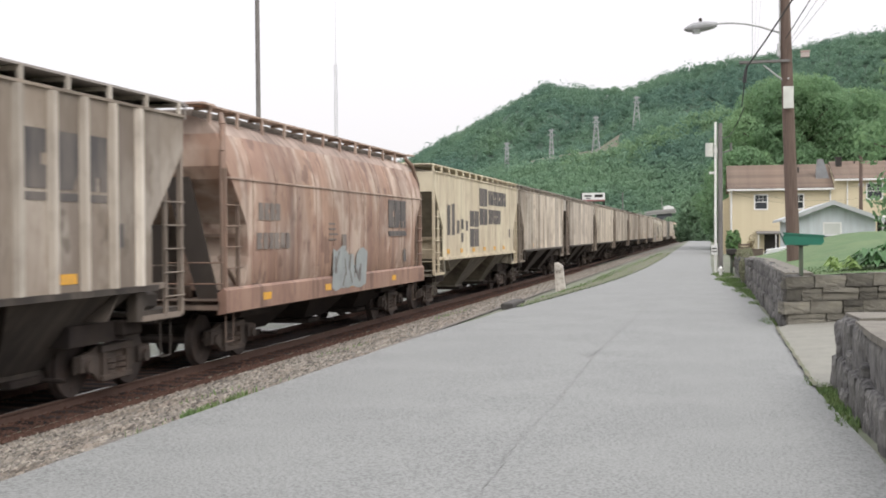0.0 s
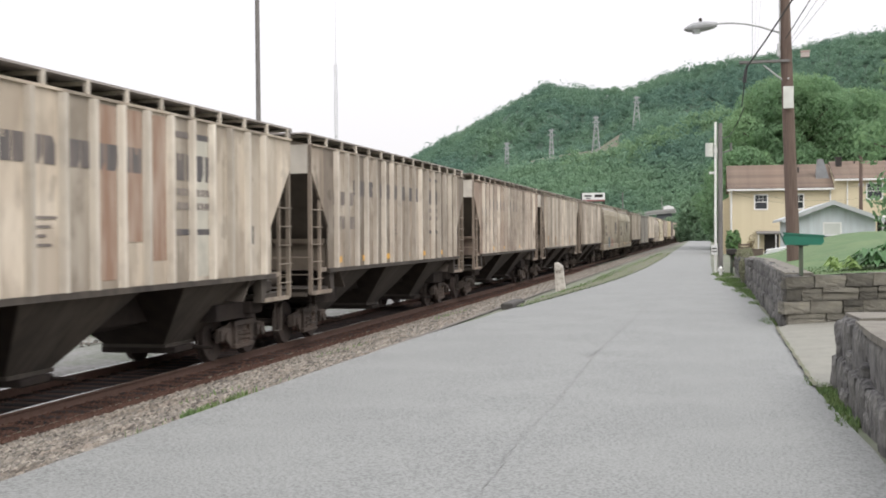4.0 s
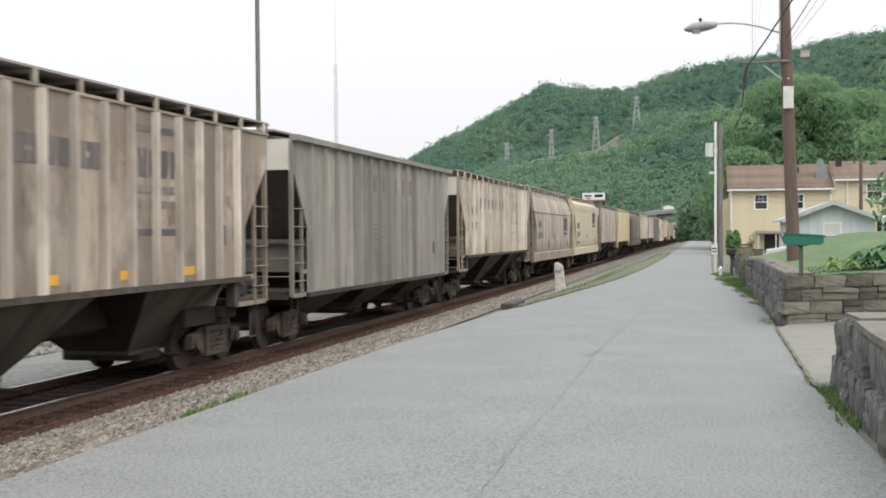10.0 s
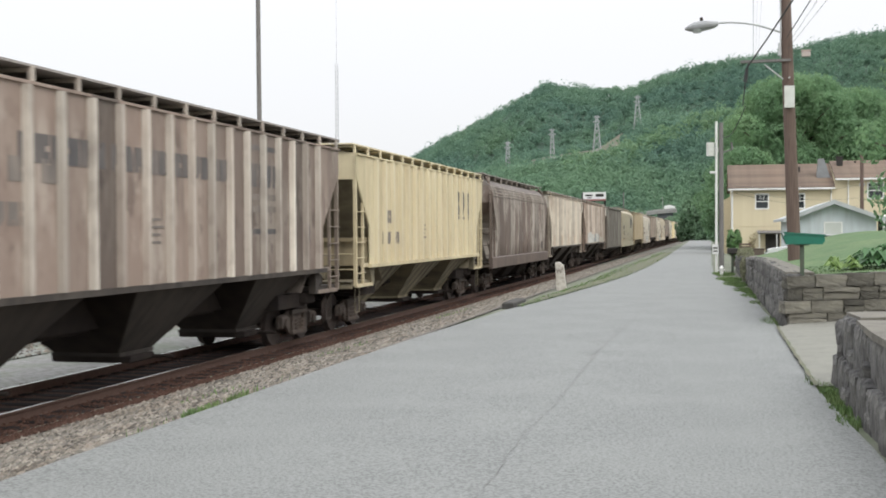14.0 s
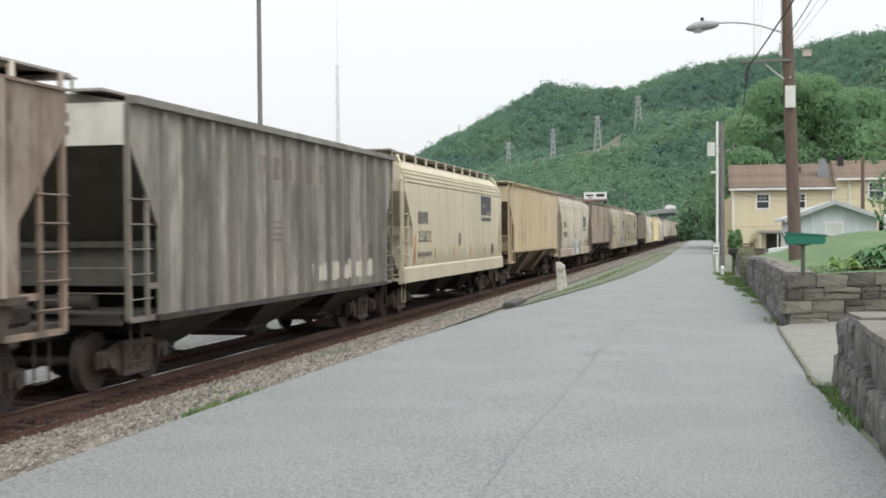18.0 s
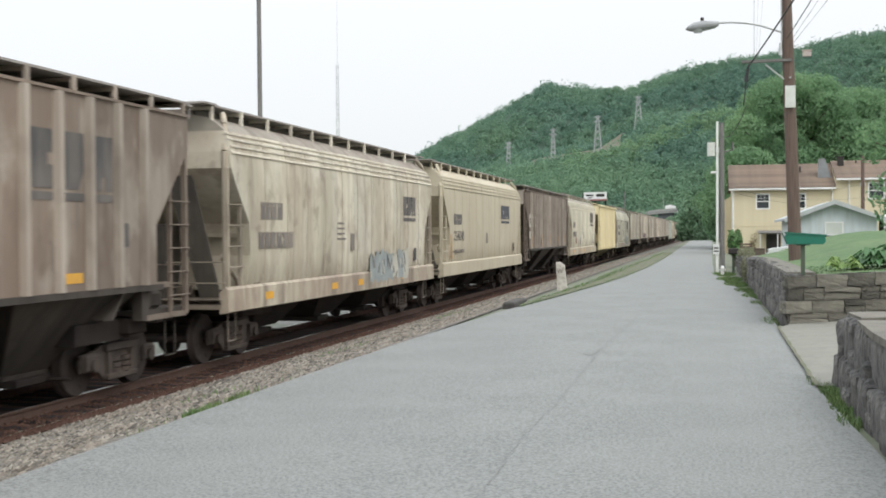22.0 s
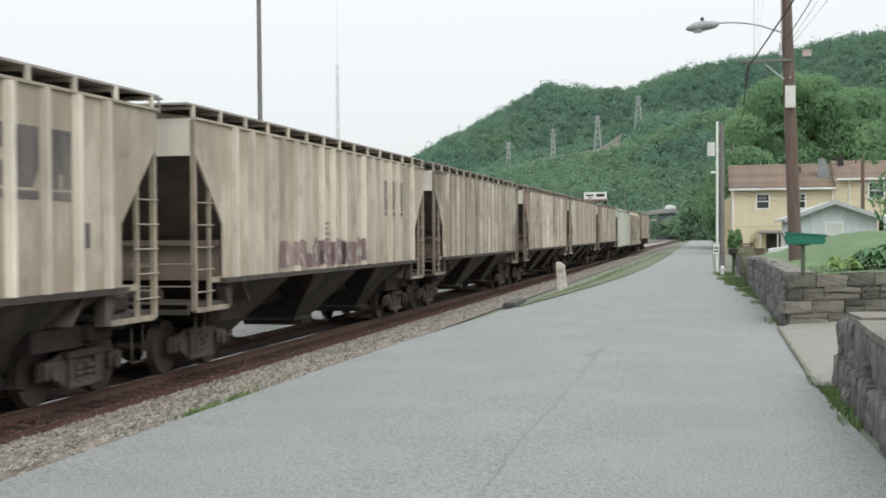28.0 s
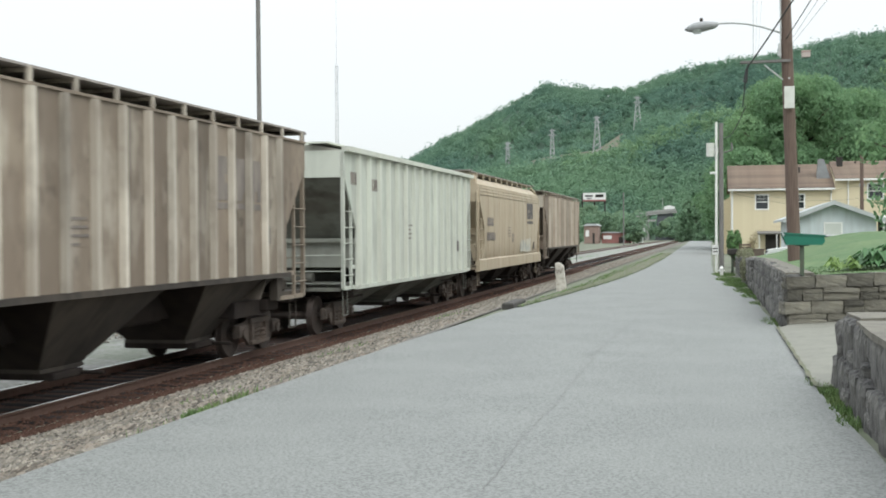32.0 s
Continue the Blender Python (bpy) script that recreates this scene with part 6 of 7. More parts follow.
def foliage(name, v, f, mat, parent):
    ob = array_mesh(name, v, f, mat, "", "")
    for key in ("kind",):
        del ob[key]
    ob.parent = parent
    return ob


def tree(at, height, spread_r, n_leaf, leaf, seed, label, mat=None, low=0.3, group="", bark=None):
    rng, pr = np.random.default_rng(seed), random.Random(seed)
    t = thing("tree", label, "tree", at, group=group)
    s = Shape()
    top = height * 0.62
    knots = [(0, 0, -0.2)] + [(pr.uniform(-0.2, 0.2), pr.uniform(-0.2, 0.2), top * k / 4) for k in range(1, 5)]
    r0 = height * 0.022
    for i in range(4):
        s.tube(knots[i], knots[i + 1], r0 * (1 - i * 0.18), r0 * (0.82 - i * 0.18), 8)
    part("trunk", s, bark or BARK, t)
    cs, rs = [], []
    for i in range(64):
        a = i * 2.4 + pr.uniform(-0.4, 0.4)
        zz = height * (low + (0.9 - low) * (i + 0.5) / 64)
        k = math.sin(math.pi * min(1, 0.25 + 0.72 * (zz / height - low) / (1 - low)))
        rr = spread_r * k * pr.uniform(0.25, 0.95)
        c = Vector((rr * math.cos(a), rr * math.sin(a), zz))
        z_start = min(top * 0.95, zz * 0.75)
        part("limb", Shape().tube((0, 0, z_start), c, r0 * 0.4, r0 * 0.12, 5), bark or BARK, t)
        cs.append(c)
        rs.append((spread_r * pr.uniform(0.26, 0.42), spread_r * pr.uniform(0.26, 0.42), height * pr.uniform(0.07, 0.12)))
    cs.append(Vector((0, 0, height * 0.88)))
    rs.append((spread_r * 0.4, spread_r * 0.4, height * 0.12))
    v, f = leaf_cloud(np.array([c[:] for c in cs]), np.array(rs), n_leaf, leaf, rng, 0.3, 0.55, 0.5)
    foliage("crown", v, f, mat or LEAF, t)
    return t


def bush(at, rx, ry, rz, n, leaf, seed, label, mat=None):
    rng, pr = np.random.default_rng(seed), random.Random(seed)
    t = thing("bush", label, "bush", at)
    s = Shape()
    cs = []
    for i in range(9):
        c = (pr.uniform(-rx, rx) * 0.6, pr.uniform(-ry, ry) * 0.6, rz * pr.uniform(0.4, 1.0))
        cs.append(c)
        s.tube((c[0] * 0.2, c[1] * 0.2, -0.05), c, 0.018, 0.008, 5)
    part("stems", s, BARK, t)
    v, f = leaf_cloud(np.array(cs), np.array([(rx * 0.5, ry * 0.5, rz * 0.45)] * 9), n, leaf, rng, 0.6)
    foliage("leaves", v, f, mat or LEAF_DARK, t)
    return t


def leafy_clump(at, radius, height, n, length, seed, label, mat):
    """Long arching leaves that rise from a crown and droop outwards."""
    pr = random.Random(seed)
    t = thing("leafy_plant", label, "plant", at, group="leafy plants above the wall")
    for _ in range(n):
        a, k = pr.uniform(0, 2 * math.pi), pr.uniform(0.15, 1.0)
        d, q = Vector((math.cos(a), math.sin(a), 0)), Vector((-math.sin(a), math.cos(a), 0))
        foot = d * radius * k * 0.55
        ln, top, w = length * pr.uniform(0.7, 1.25), height * (1.05 - 0.55 * k) * pr.uniform(0.75, 1.15), length * pr.uniform(0.15, 0.24)
        mid, tip = foot + d * ln * 0.5 + Vector((0, 0, top)), foot + d * ln + Vector((0, 0, top * pr.uniform(0.35, 0.75)))
        base = foot + Vector((0, 0, top * 0.55))
        part("leaf", Shape().add([base, mid + q * w + Vector((0, 0, 0.02)), tip, mid - q * w + Vector((0, 0, 0.02)), mid - Vector((0, 0, 0.015))], [(0, 4, 1), (1, 4, 2), (0, 3, 4), (3, 2, 4)]), mat, t)
    return t


for i, (bx, by, bz, brx, brz) in enumerate([(2.95, 23.5, 0.86, 0.45, 0.46), (3.5, 23.7, 0.88, 0.5, 0.66), (4.05, 23.9, 0.9, 0.5, 0.72)]):
    leafy_clump((bx, by, bz), brx, brz, 76, 0.42, 3 + i * 11, "spreading dark green plant with long arching leaves", LEAF_HOSTA)
leafy_clump((2.3, 23.0, 0.86), 0.25, 0.3, 30, 0.3, 5, "small yellow-green plant with long leaves", LEAF_YELLOW)
bush((0.95, 58, 0.0), 0.36, 0.9, 1.3, 1800, 0.12, 6, "dark clipped hedge beside the pole")
bush((1.15, 46, 0.35), 0.3, 2.2, 0.5, 2600, 0.045, 17, "overgrown dull green shrubs on the old wall", LEAF_DRY)
bush((1.05, 40, 0.0), 0.25, 2.4, 0.75, 2400, 0.045, 18, "creeping dull green shrubs over the old wall", LEAF_DRY)
bush((1.72, 57, 0.3), 0.24, 0.3, 1.05, 260, 0.05, 16, "straggly half-bare tan shrub in front of the house", LEAF_TAN)
# branch of a garden tree that reaches into the view
tree((8.5, 46, 0.9), 8.2, 3.0, 12000, 0.12, 8, "leafy green garden tree on the lawn", low=0.1)
for i, (x, y, h, r, n, lf) in enumerate([(7.6, 122, 17.5, 8.5, 90000, 0.17), (14.5, 128, 16.5, 8.0, 60000, 0.18), (3.4, 135, 11.0, 3.4, 22000, 0.2), (20, 118, 15, 7, 14000, 0.26),
                                        (3.0, 112, 9.5, 4.2, 18000, 0.19), (26, 125, 19, 8, 12000, 0.3)]):
    tree((x, y, 0), h, r, n, lf, 20 + i, "tall leafy green tree behind the house", LEAF_FAR if x < 2 else LEAF, low=0.16, group="trees behind the house")


# ---- mailbox, marker stone, hydrant and small street things ----
mb = thing("mailbox", "long green metal mailbox on a dark post", "mailbox", (1.5, 21.6, 0.05))
part("post", Shape().box(-0.035, 0.035, -0.035, 0.035, -0.05, 1.37, bevel=0.006), POST_GREEN, mb, "dark green square post")
body_out = [(-0.28, 1.365), (0.33, 1.365), (0.38, 1.42), (0.36, 1.52), (-0.28, 1.565), (-0.31, 1.5)]
part("box", Shape().prism(body_out, "y", -0.11, 0.11), GREEN_PAINT, mb)
part("lid", Shape().prism([(-0.3, 1.555), (0.385, 1.51), (0.39, 1.535), (-0.31, 1.585)], "y", -0.125, 0.125), GREEN_PAINT, mb, "sloping green lid")
part("door", Shape().prism([(-0.285, 1.39), (-0.27, 1.385), (-0.345, 1.575), (-0.36, 1.57)], "y", -0.115, 0.115), material("mailbox_door_dark", (0.03, 0.08, 0.06), 0.5), mb, "dark hanging end flap")
part("bracket", Shape().box(-0.12, 0.12, -0.07, 0.07, 1.345, 1.368), POST_GREEN, mb)

ms = thing("marker_post", "weathered white concrete whistle post with a pointed top", "marker post", (-4.28, 34.1, -0.03), turn=0.0)
part("shaft", Shape().frustum((-0.14, 0.14, -0.1, 0.1), (-0.12, 0.12, -0.085, 0.085), -0.1, 0.72).frustum((-0.12, 0.12, -0.085, 0.085), (-0.11, 0.0, -0.06, 0.05), 0.72, 0.84), MARKER_STONE, ms)
ms.matrix_basis = pose(-4.28, 34.1, -0.03, 0, -4.5, 0)
cu = bpy.data.curves.new("letter", "FONT")
cu.body, cu.size, cu.extrude, cu.align_x = "W", 0.17, 0.004, "CENTER"
tmp = bpy.data.objects.new("letter", cu)
scene.collection.objects.link(tmp)
bpy.context.view_layer.update()
w_me = bpy.data.meshes.new_from_object(tmp.evaluated_get(bpy.context.evaluated_depsgraph_get()))
bpy.data.objects.remove(tmp)
w_me.materials.clear()
w_me.materials.append(FADED_PAINT)
w_ob = new("letter", w_me)
w_ob.parent = ms
w_ob.matrix_basis = pose(-0.02, -0.096, 0.52, 90)
w_ob["label"] = "faded black letter"
solo("kerb_block", Shape().box(-0.13, 0.13, -0.85, 0.85, -0.12, 0.13, bevel=0.03), KERB_DARK, "dark concrete kerb block at the end of the verge", "kerb", at=(-4.4, 26.45, 0))

hy = thing("fire_hydrant", "small white fire hydrant in the grass", "hydrant", (0.28, 46, 0.0))
part("barrel", Shape().tube((0, 0, -0.05), (0, 0, 0.42), 0.1, n=12), WHITE_PVC, hy)
part("bonnet", Shape().tube((0, 0, 0.42), (0, 0, 0.48), 0.14, 0.13, 12).tube((0, 0, 0.48), (0, 0, 0.6), 0.12, 0.04, 12), WHITE_PVC, hy)
part("nozzle", Shape().tube((-0.18, 0, 0.32), (0.18, 0, 0.32), 0.05, n=8), WHITE_PVC, hy)
for q in hy.children:
    q.scale = (0.65, 0.65, 0.6)
lb = thing("letter_box", "dark letter box on a post by the pole", "mailbox", (0.72, 48.5, 0.0))
part("post", Shape().box(-0.05, 0.05, -0.05, 0.05, -0.1, 0.75), POST_GREEN, lb)
part("box", Shape().box(-0.2, 0.2, -0.25, 0.25, 0.75, 0.98, bevel=0.03), DARK_VOID, lb)


# ---- poles and wires ----
def pole(at, top, r0, r1, mat, label, lean=(0, 0), group="utility poles"):
    p = thing("utility_pole", label, "pole", at, group=group)
    part("shaft", Shape().tube((0, 0, -0.3), (lean[0] * top, lean[1] * top, top), r0, r1, 12), mat, p)
    return p


pr_ = pole((1.93, 30, 0.65), 8.6, 0.165, 0.125, POLE_WOOD, "brown wooden utility pole with a street lamp arm", lean=(-0.033, 0))
part("crossarm", Shape().box(-1.28, -0.1, -0.17, -0.09, 5.1, 5.16).box(-1.28, -0.1, 0.12, 0.2, 5.13, 5.19), POLE_GREY, pr_, "double wooden crossarm")
part("brace", Shape().path([(-0.72, -0.1, 5.05), (-0.2, -0.05, 4.62)], 0.02), GALV, pr_)
sb = part("notice_board", Shape().box(-0.26, -0.02, -0.24, -0.2, 3.97, 4.5, bevel=0.008), LIGHT_METAL, pr_, "pale blank plate")
part("bolt", Shape().tube((-0.14, -0.2, 4.7), (-0.14, -0.13, 4.7), 0.025, n=6), GALV, pr_)
part("conduit", Shape().path([(-0.34, -0.1, 5.2), (-0.33, -0.1, 6.0), (-0.36, -0.1, 8.3)], 0.02), GALV, pr_)
part("insulator", Shape().tube((-0.36, -0.12, 5.25), (-0.36, -0.12, 5.55), 0.05, 0.035, 8), GALV, pr_)
lamp = thing("street_lamp", "cobra-head street lamp on a curved steel arm", "street lamp", (1.62, 30, 6.42))
part("arm", Shape().path([(0.12, 0, -0.1), (-0.02, 0, 0.06), (-0.2, 0, 0.13), (-0.5, 0, 0.24), (-0.85, 0, 0.32), (-1.2, 0, 0.355), (-1.62, 0, 0.35)], 0.026, 8), GALV, lamp)
hd = Shape()
hs = [(-1.5, 0.05, 0.055), (-1.6, 0.1, 0.09), (-1.86, 0.17, 0.13), (-2.06, 0.16, 0.125), (-2.2, 0.11, 0.08), (-2.3, 0.02, 0.02)]
hn = 10
hd.add([(x, w * math.cos(2 * math.pi * i / hn), 0.335 - 0.02 * j + h * math.sin(2 * math.pi * i / hn)) for j, (x, w, h) in enumerate(hs) for i in range(hn)],
       [(j * hn + i, j * hn + (i + 1) % hn, (j + 1) * hn + (i + 1) % hn, (j + 1) * hn + i) for j in range(5) for i in range(hn)], True)
part("head", hd, LAMP_GREY, lamp, "grey cast lamp head")
part("lens", Shape().tube((-2.0, 0, 0.21), (-2.0, 0, 0.13), 0.15, 0.09, 12), material("lamp_lens", (0.5, 0.52, 0.52), 0.15), lamp, "clear glass refractor bowl")
part("photocell", Shape().tube((-1.9, 0, 0.4), (-1.9, 0, 0.5), 0.04, n=8), UNDER, lamp, "dark photocell")

p2 = pole((0.3, 50, 0.0), 6.1, 0.11, 0.095, POLE_GREY, "grey wooden utility pole with a white riser pipe")
part("riser_pipe", Shape().tube((-0.2, -0.1, -0.05), (-0.18, -0.1, 6.15), 0.055, 0.05, 10), WHITE_PVC, p2, "white plastic riser pipe")
part("transformer", Shape().tube((-0.42, 0, 4.75), (-0.42, 0, 5.3), 0.17, n=12).box(-0.3, -0.1, -0.03, 0.03, 4.9, 5.1), LIGHT_METAL, p2, "pale grey transformer can")
part("lamp_head", Shape().box(-0.45, -0.15, -0.08, 0.08, 4.02, 4.12, bevel=0.03), WHITE_PVC, p2, "small white yard lamp")
part("notice", Shape().box(-0.36, -0.12, -0.22, -0.2, 0.72, 1.12), SIGN_WHITE, p2, "small pale notice")
part("notice_text", Shape().box(-0.33, -0.15, -0.226, -0.222, 0.82, 0.87).box(-0.33, -0.15, -0.226, -0.222, 0.95, 1.0), DARK_VOID, p2)
part("insulator", Shape().tube((0.45, 0, 5.0), (0.42, 0, 5.3), 0.04, n=6).path([(0.1, 0, 4.9), (0.45, 0, 5.0)], 0.03), POLE_GREY, p2)
pole((-17.8, 45, -1.15), 16.5, 0.105, 0.085, POLE_GREY, "tall weathered wooden pole across the track", lean=(-0.003, 0))
for i, (x, y, h) in enumerate([(-16.5, 225, 10.2), (-4.8, 330, 6.8), (-7.2, 420, 9), (-23, 480, 17)]):
    pole((x, y, -1), h, 0.13, 0.09, POLE_GREY, "distant wooden utility pole")
ph = pole((8.55, 74, 0.3), 5.9, 0.12, 0.1, POLE_WOOD, "short brown pole beside the house")
for x in (-0.13, 0.13):
    part("insulator", Shape().tube((x, -0.1, 4.0), (x, -0.1, 4.14), 0.035, 0.025, 6), GALV, ph)


def cable(name, pts, r, label):
    cu = []
    for (a, b, sag) in pts:
        a, b = Vector(a), Vector(b)
        cu += [a.lerp(b, i / 8) - Vector((0, 0, sag * 4 * (i / 8) * (1 - i / 8))) for i in range(9)]
    return solo(name, Shape().path(cu, r, 5), WIRE, label, "cable", group="overhead wires")


cable("overhead_cable", [((0.8, 29.8, 5.62), (3.6, 8, 8.6), 0.3)], 0.018, "thick black service cable dropping to the crossarm")
dp = solo("cable_splice", Shape().tube((0.76, 29.8, 5.28), (0.8, 29.8, 5.6), 0.05, 0.035, 8).tube((0.8, 29.8, 5.6), (0.84, 29.75, 5.72), 0.03, 0.02, 6).tube((0.7, 29.85, 4.7), (0.76, 29.8, 5.28), 0.014, n=5), WIRE,
          "black cable splice hanging from the crossarm", "cable", group="overhead wires")
cable("overhead_cable", [((1.72, 30, 6.3), (4.2, 6, 9.4), 0.2)], 0.012, "thin black overhead wire")
cable("overhead_cable", [((1.75, 30, 6.05), (2.96, 8, 6.0), 0.02)], 0.004, "thin dark overhead wire")
cable("overhead_cable", [((1.75, 30, 6.15), (2.6, 8, 6.1), 0.02)], 0.004, "thin dark overhead wire")
cable("overhead_cable", [((0.76, 29.9, 4.7), (0.3, 50, 5.6), 0.35)], 0.012, "black overhead wire between the poles")
for z_a, z_b in ((3.2, 4.35), (3.05, 3.6), (2.95, 3.1)):
    cable("overhead_cable", [((0.35, 50, z_a + 0.4), (8.5, 74, z_b), 0.3)], 0.006, "thin service wire to the house")

# ---- the yellow house ----
CHEST_WOOD = material("chest_wood", (0.16, 0.125, 0.1), 0.85, spots=(0.1, 0.075, 0.06), scale=5, amount=0.7, stretch=(0.4, 3, 3))
DARK_GREY = material("dull_grey_metal", (0.2, 0.21, 0.21), 0.7, spots=(0.14, 0.14, 0.14), scale=2)
house = thing("house", "two-storey pale yellow house with a red-brown shingle roof", "house", (0, 88, 0))
X0, X1, X2, EV1, EV2 = 1.25, 8.35, 17.0, 4.68, 5.3


def gable_block(x0, x1, z_top, ridge, depth):
    s = Shape()
    s.prism([(0, -0.3), (0, z_top), (depth / 2, ridge), (depth, z_top), (depth, -0.3)], "x", x0, x1)
    return s


part("wall", gable_block(X0, X1, EV1, EV1 + 1.75, 8.0), SIDING, house, "pale yellow lap siding")
part("wall", gable_block(X1 + 0.002, X2, EV2, EV2 + 1.3, 8.0), SIDING, house, "pale yellow lap siding")
for z in np.arange(0.2, 4.6, 0.2):
    part("siding_board", once("siding_board", lambda: Shape().prism([(-0.012, 0), (-0.003, 0.19), (0, 0.19), (0, 0)], "x", X0, X1)), SIDING, house, at=(0, 0, float(z)))
for z in np.arange(2.6, 5.2, 0.2):
    part("siding_board", once("siding_board_b", lambda: Shape().prism([(-0.012, 0), (-0.003, 0.19), (0, 0.19), (0, 0)], "x", X1, X2)), SIDING, house, at=(0, 0, float(z)))


def roof_slope(x0, x1, z_e, z_r, half):
    return Shape().prism([(-0.35, z_e - 0.05), (half, z_r + 0.05), (2 * half + 0.35, z_e - 0.05), (2 * half + 0.35, z_e + 0.06), (half, z_r + 0.18), (-0.35, z_e + 0.06)], "x", x0, x1)


rf1 = part("roof", roof_slope(X0 - 0.25, X1, EV1, EV1 + 1.75, 4.0), SHINGLE, house, "red-brown asphalt shingles")
rf2 = part("roof", roof_slope(X1 + 0.004, X2, EV2, EV2 + 1.3, 4.0), SHINGLE, house, "red-brown asphalt shingles")


def shingles(roof, x0, x1, z_e, z_r, rows):
    sl = math.atan2(z_r - z_e + 0.12, 4.35)
    ln = 4.35 / math.cos(sl)
    for r in range(rows):
        d = ln * r / rows
        s = once(("shingle_course", x1), lambda: Shape().box(x0, x1, -0.02, ln / rows - 0.02, 0, 0.014))
        st = part("shingle_course", s, SHINGLE, roof)
        st.matrix_basis = Matrix.Translation((0, -0.35 + d * math.cos(sl), z_e + 0.065 + d * math.sin(sl))) @ Matrix.Rotation(sl + 0.03, 4, "X")


shingles(rf1, X0 - 0.25, X1, EV1, EV1 + 1.75, 14)
shingles(rf2, X1 + 0.004, X2, EV2, EV2 + 1.3, 12)
part("gutter", Shape().box(X0 - 0.25, X1, -0.46, -0.36, EV1 - 0.1, EV1 + 0.03), TRIM, house, "white gutter")
part("gutter", Shape().box(X1, X2, -0.46, -0.36, EV2 - 0.1, EV2 + 0.03), TRIM, house, "white gutter")
for x, z in ((X0 + 0.06, EV1 - 0.1), (X1 - 0.25, EV1 - 0.1), (X1 + 0.9, EV2 - 0.1)):
    part("downpipe", Shape().path([(x, -0.4, z), (x, -0.08, z - 0.25), (x, -0.08, -0.2)], 0.05), TRIM, house, "white downpipe")
part("corner_board", Shape().box(X0 - 0.03, X0 + 0.12, -0.03, 0.0, -0.2, EV1 - 0.1), TRIM, house)
part("band_board", Shape().box(X0, X1, -0.03, -0.013, 2.0, 2.06), SIDING, house)
for wi, (x, z, w, h) in enumerate([(2.97, 3.3, 0.8, 0.95), (5.45, 3.3, 0.8, 0.95), (10.6, 3.95, 0.95, 1.0), (13.4, 3.95, 0.95, 1.0)]):
    wd = part("window", Shape().box(x - 0.1, x, -0.06, -0.013, z - 0.1, z + h + 0.1).box(x + w, x + w + 0.1, -0.06, -0.013, z - 0.1, z + h + 0.1).box(x, x + w, -0.06, -0.013, z + h, z + h + 0.1)
              .box(x, x + w, -0.06, -0.013, z - 0.1, z).box(x, x + w, -0.05, -0.013, z + h / 2 - 0.03, z + h / 2 + 0.03), TRIM, house, "white sash frame")
    part("pane", Shape().box(x, x + w, -0.03, -0.015, z, z + h / 2 - 0.03), GLASS, wd, "dark window glass")
    part("pane", Shape().box(x, x + w, -0.03, -0.015, z + h / 2 + 0.03, z + h), GLASS, wd, "dark window glass")
    part("muntin", Shape().box(x + w / 3 - 0.012, x + w / 3 + 0.012, -0.045, -0.03, z + h / 2, z + h).box(x + 2 * w / 3 - 0.012, x + 2 * w / 3 + 0.012, -0.045, -0.03, z + h / 2, z + h)
         .box(x, x + w, -0.045, -0.03, z + h * 0.74, z + h * 0.76), TRIM, wd)
part("porch_roof", Shape().prism([(-1.4, 1.46), (-0.013, 1.62), (-0.013, 1.7), (-1.45, 1.53)], "x", 3.02, 4.75), POLE_GREY, house, "grey porch awning")
# A dark panel on the wall holds the doorway's shade in its colour.
part("doorway", Shape().box(3.6, 4.6, -0.05, -0.014, 0.0, 1.45), DARK_VOID, house, "dark panel with the porch doorway's shade in its colour")
part("porch_post", Shape().box(3.1, 3.16, -1.38, -1.32, -0.2, 1.48), TRIM, house)
part("porch_post", Shape().box(4.3, 4.36, -1.38, -1.28, -0.2, 1.45), TRIM, house)
part("chimney", Shape().frustum((7.2, 8.3, 1.2, 2.0), (7.35, 7.75, 1.4, 1.9), 5.0, 6.85), DARK_GREY, house, "grey metal-clad chimney")
part("chimney", Shape().box(8.75, 9.15, 2.6, 3.1, 5.8, 7.0).box(8.72, 9.18, 2.57, 3.13, 6.95, 7.05), DARK_VOID, house, "dark chimney stack")
part("vent_pipe", Shape().tube((6.1, 2.4, 5.6), (6.1, 2.4, 6.35), 0.06), DARK_VOID, house)
part("vent_pipe", Shape().tube((10.1, 3.4, 6.2), (10.1, 3.4, 6.75), 0.06), DARK_VOID, house)
an = thing("lean_to", "weathered lean-to shed against the house", "shed", (0.55, 92, 0))
part("wall", Shape().prism([(0, -0.2), (0, 3.9), (0.7, 4.3), (0.7, -0.2)], "y", 0, 3), SIDING, an)
pk = thing("garden_bench", "brown wooden garden bench with a slatted back", "bench", (1.38, 56, 0.33))
part("seat", Shape().box(-0.25, 0.27, -0.3, 0.1, 0.32, 0.36, bevel=0.008), POLE_WOOD, pk)
for z in (0.44, 0.56, 0.68):
    part("back_slat", Shape().box(-0.25, 0.27, 0.08, 0.11, z, z + 0.08), POLE_WOOD, pk)
for x in (-0.24, 0.22):
    part("back_post", Shape().box(x, x + 0.04, 0.1, 0.14, -0.03, 0.8), POLE_WOOD, pk)
    part("leg", Shape().box(x, x + 0.04, -0.28, -0.24, -0.03, 0.32), POLE_WOOD, pk)
    part("armrest", Shape().box(x, x + 0.04, -0.28, 0.1, 0.5, 0.53), POLE_WOOD, pk)
ck = thing("wooden_chest", "weathered brown wooden chest at the wall's end", "chest", (1.75, 50.2, 0.36))
for i in range(4):
    part("plank", Shape().box(-0.24, 0.24, -0.22, -0.2, 0.02 + i * 0.13, 0.14 + i * 0.13), CHEST_WOOD, ck)
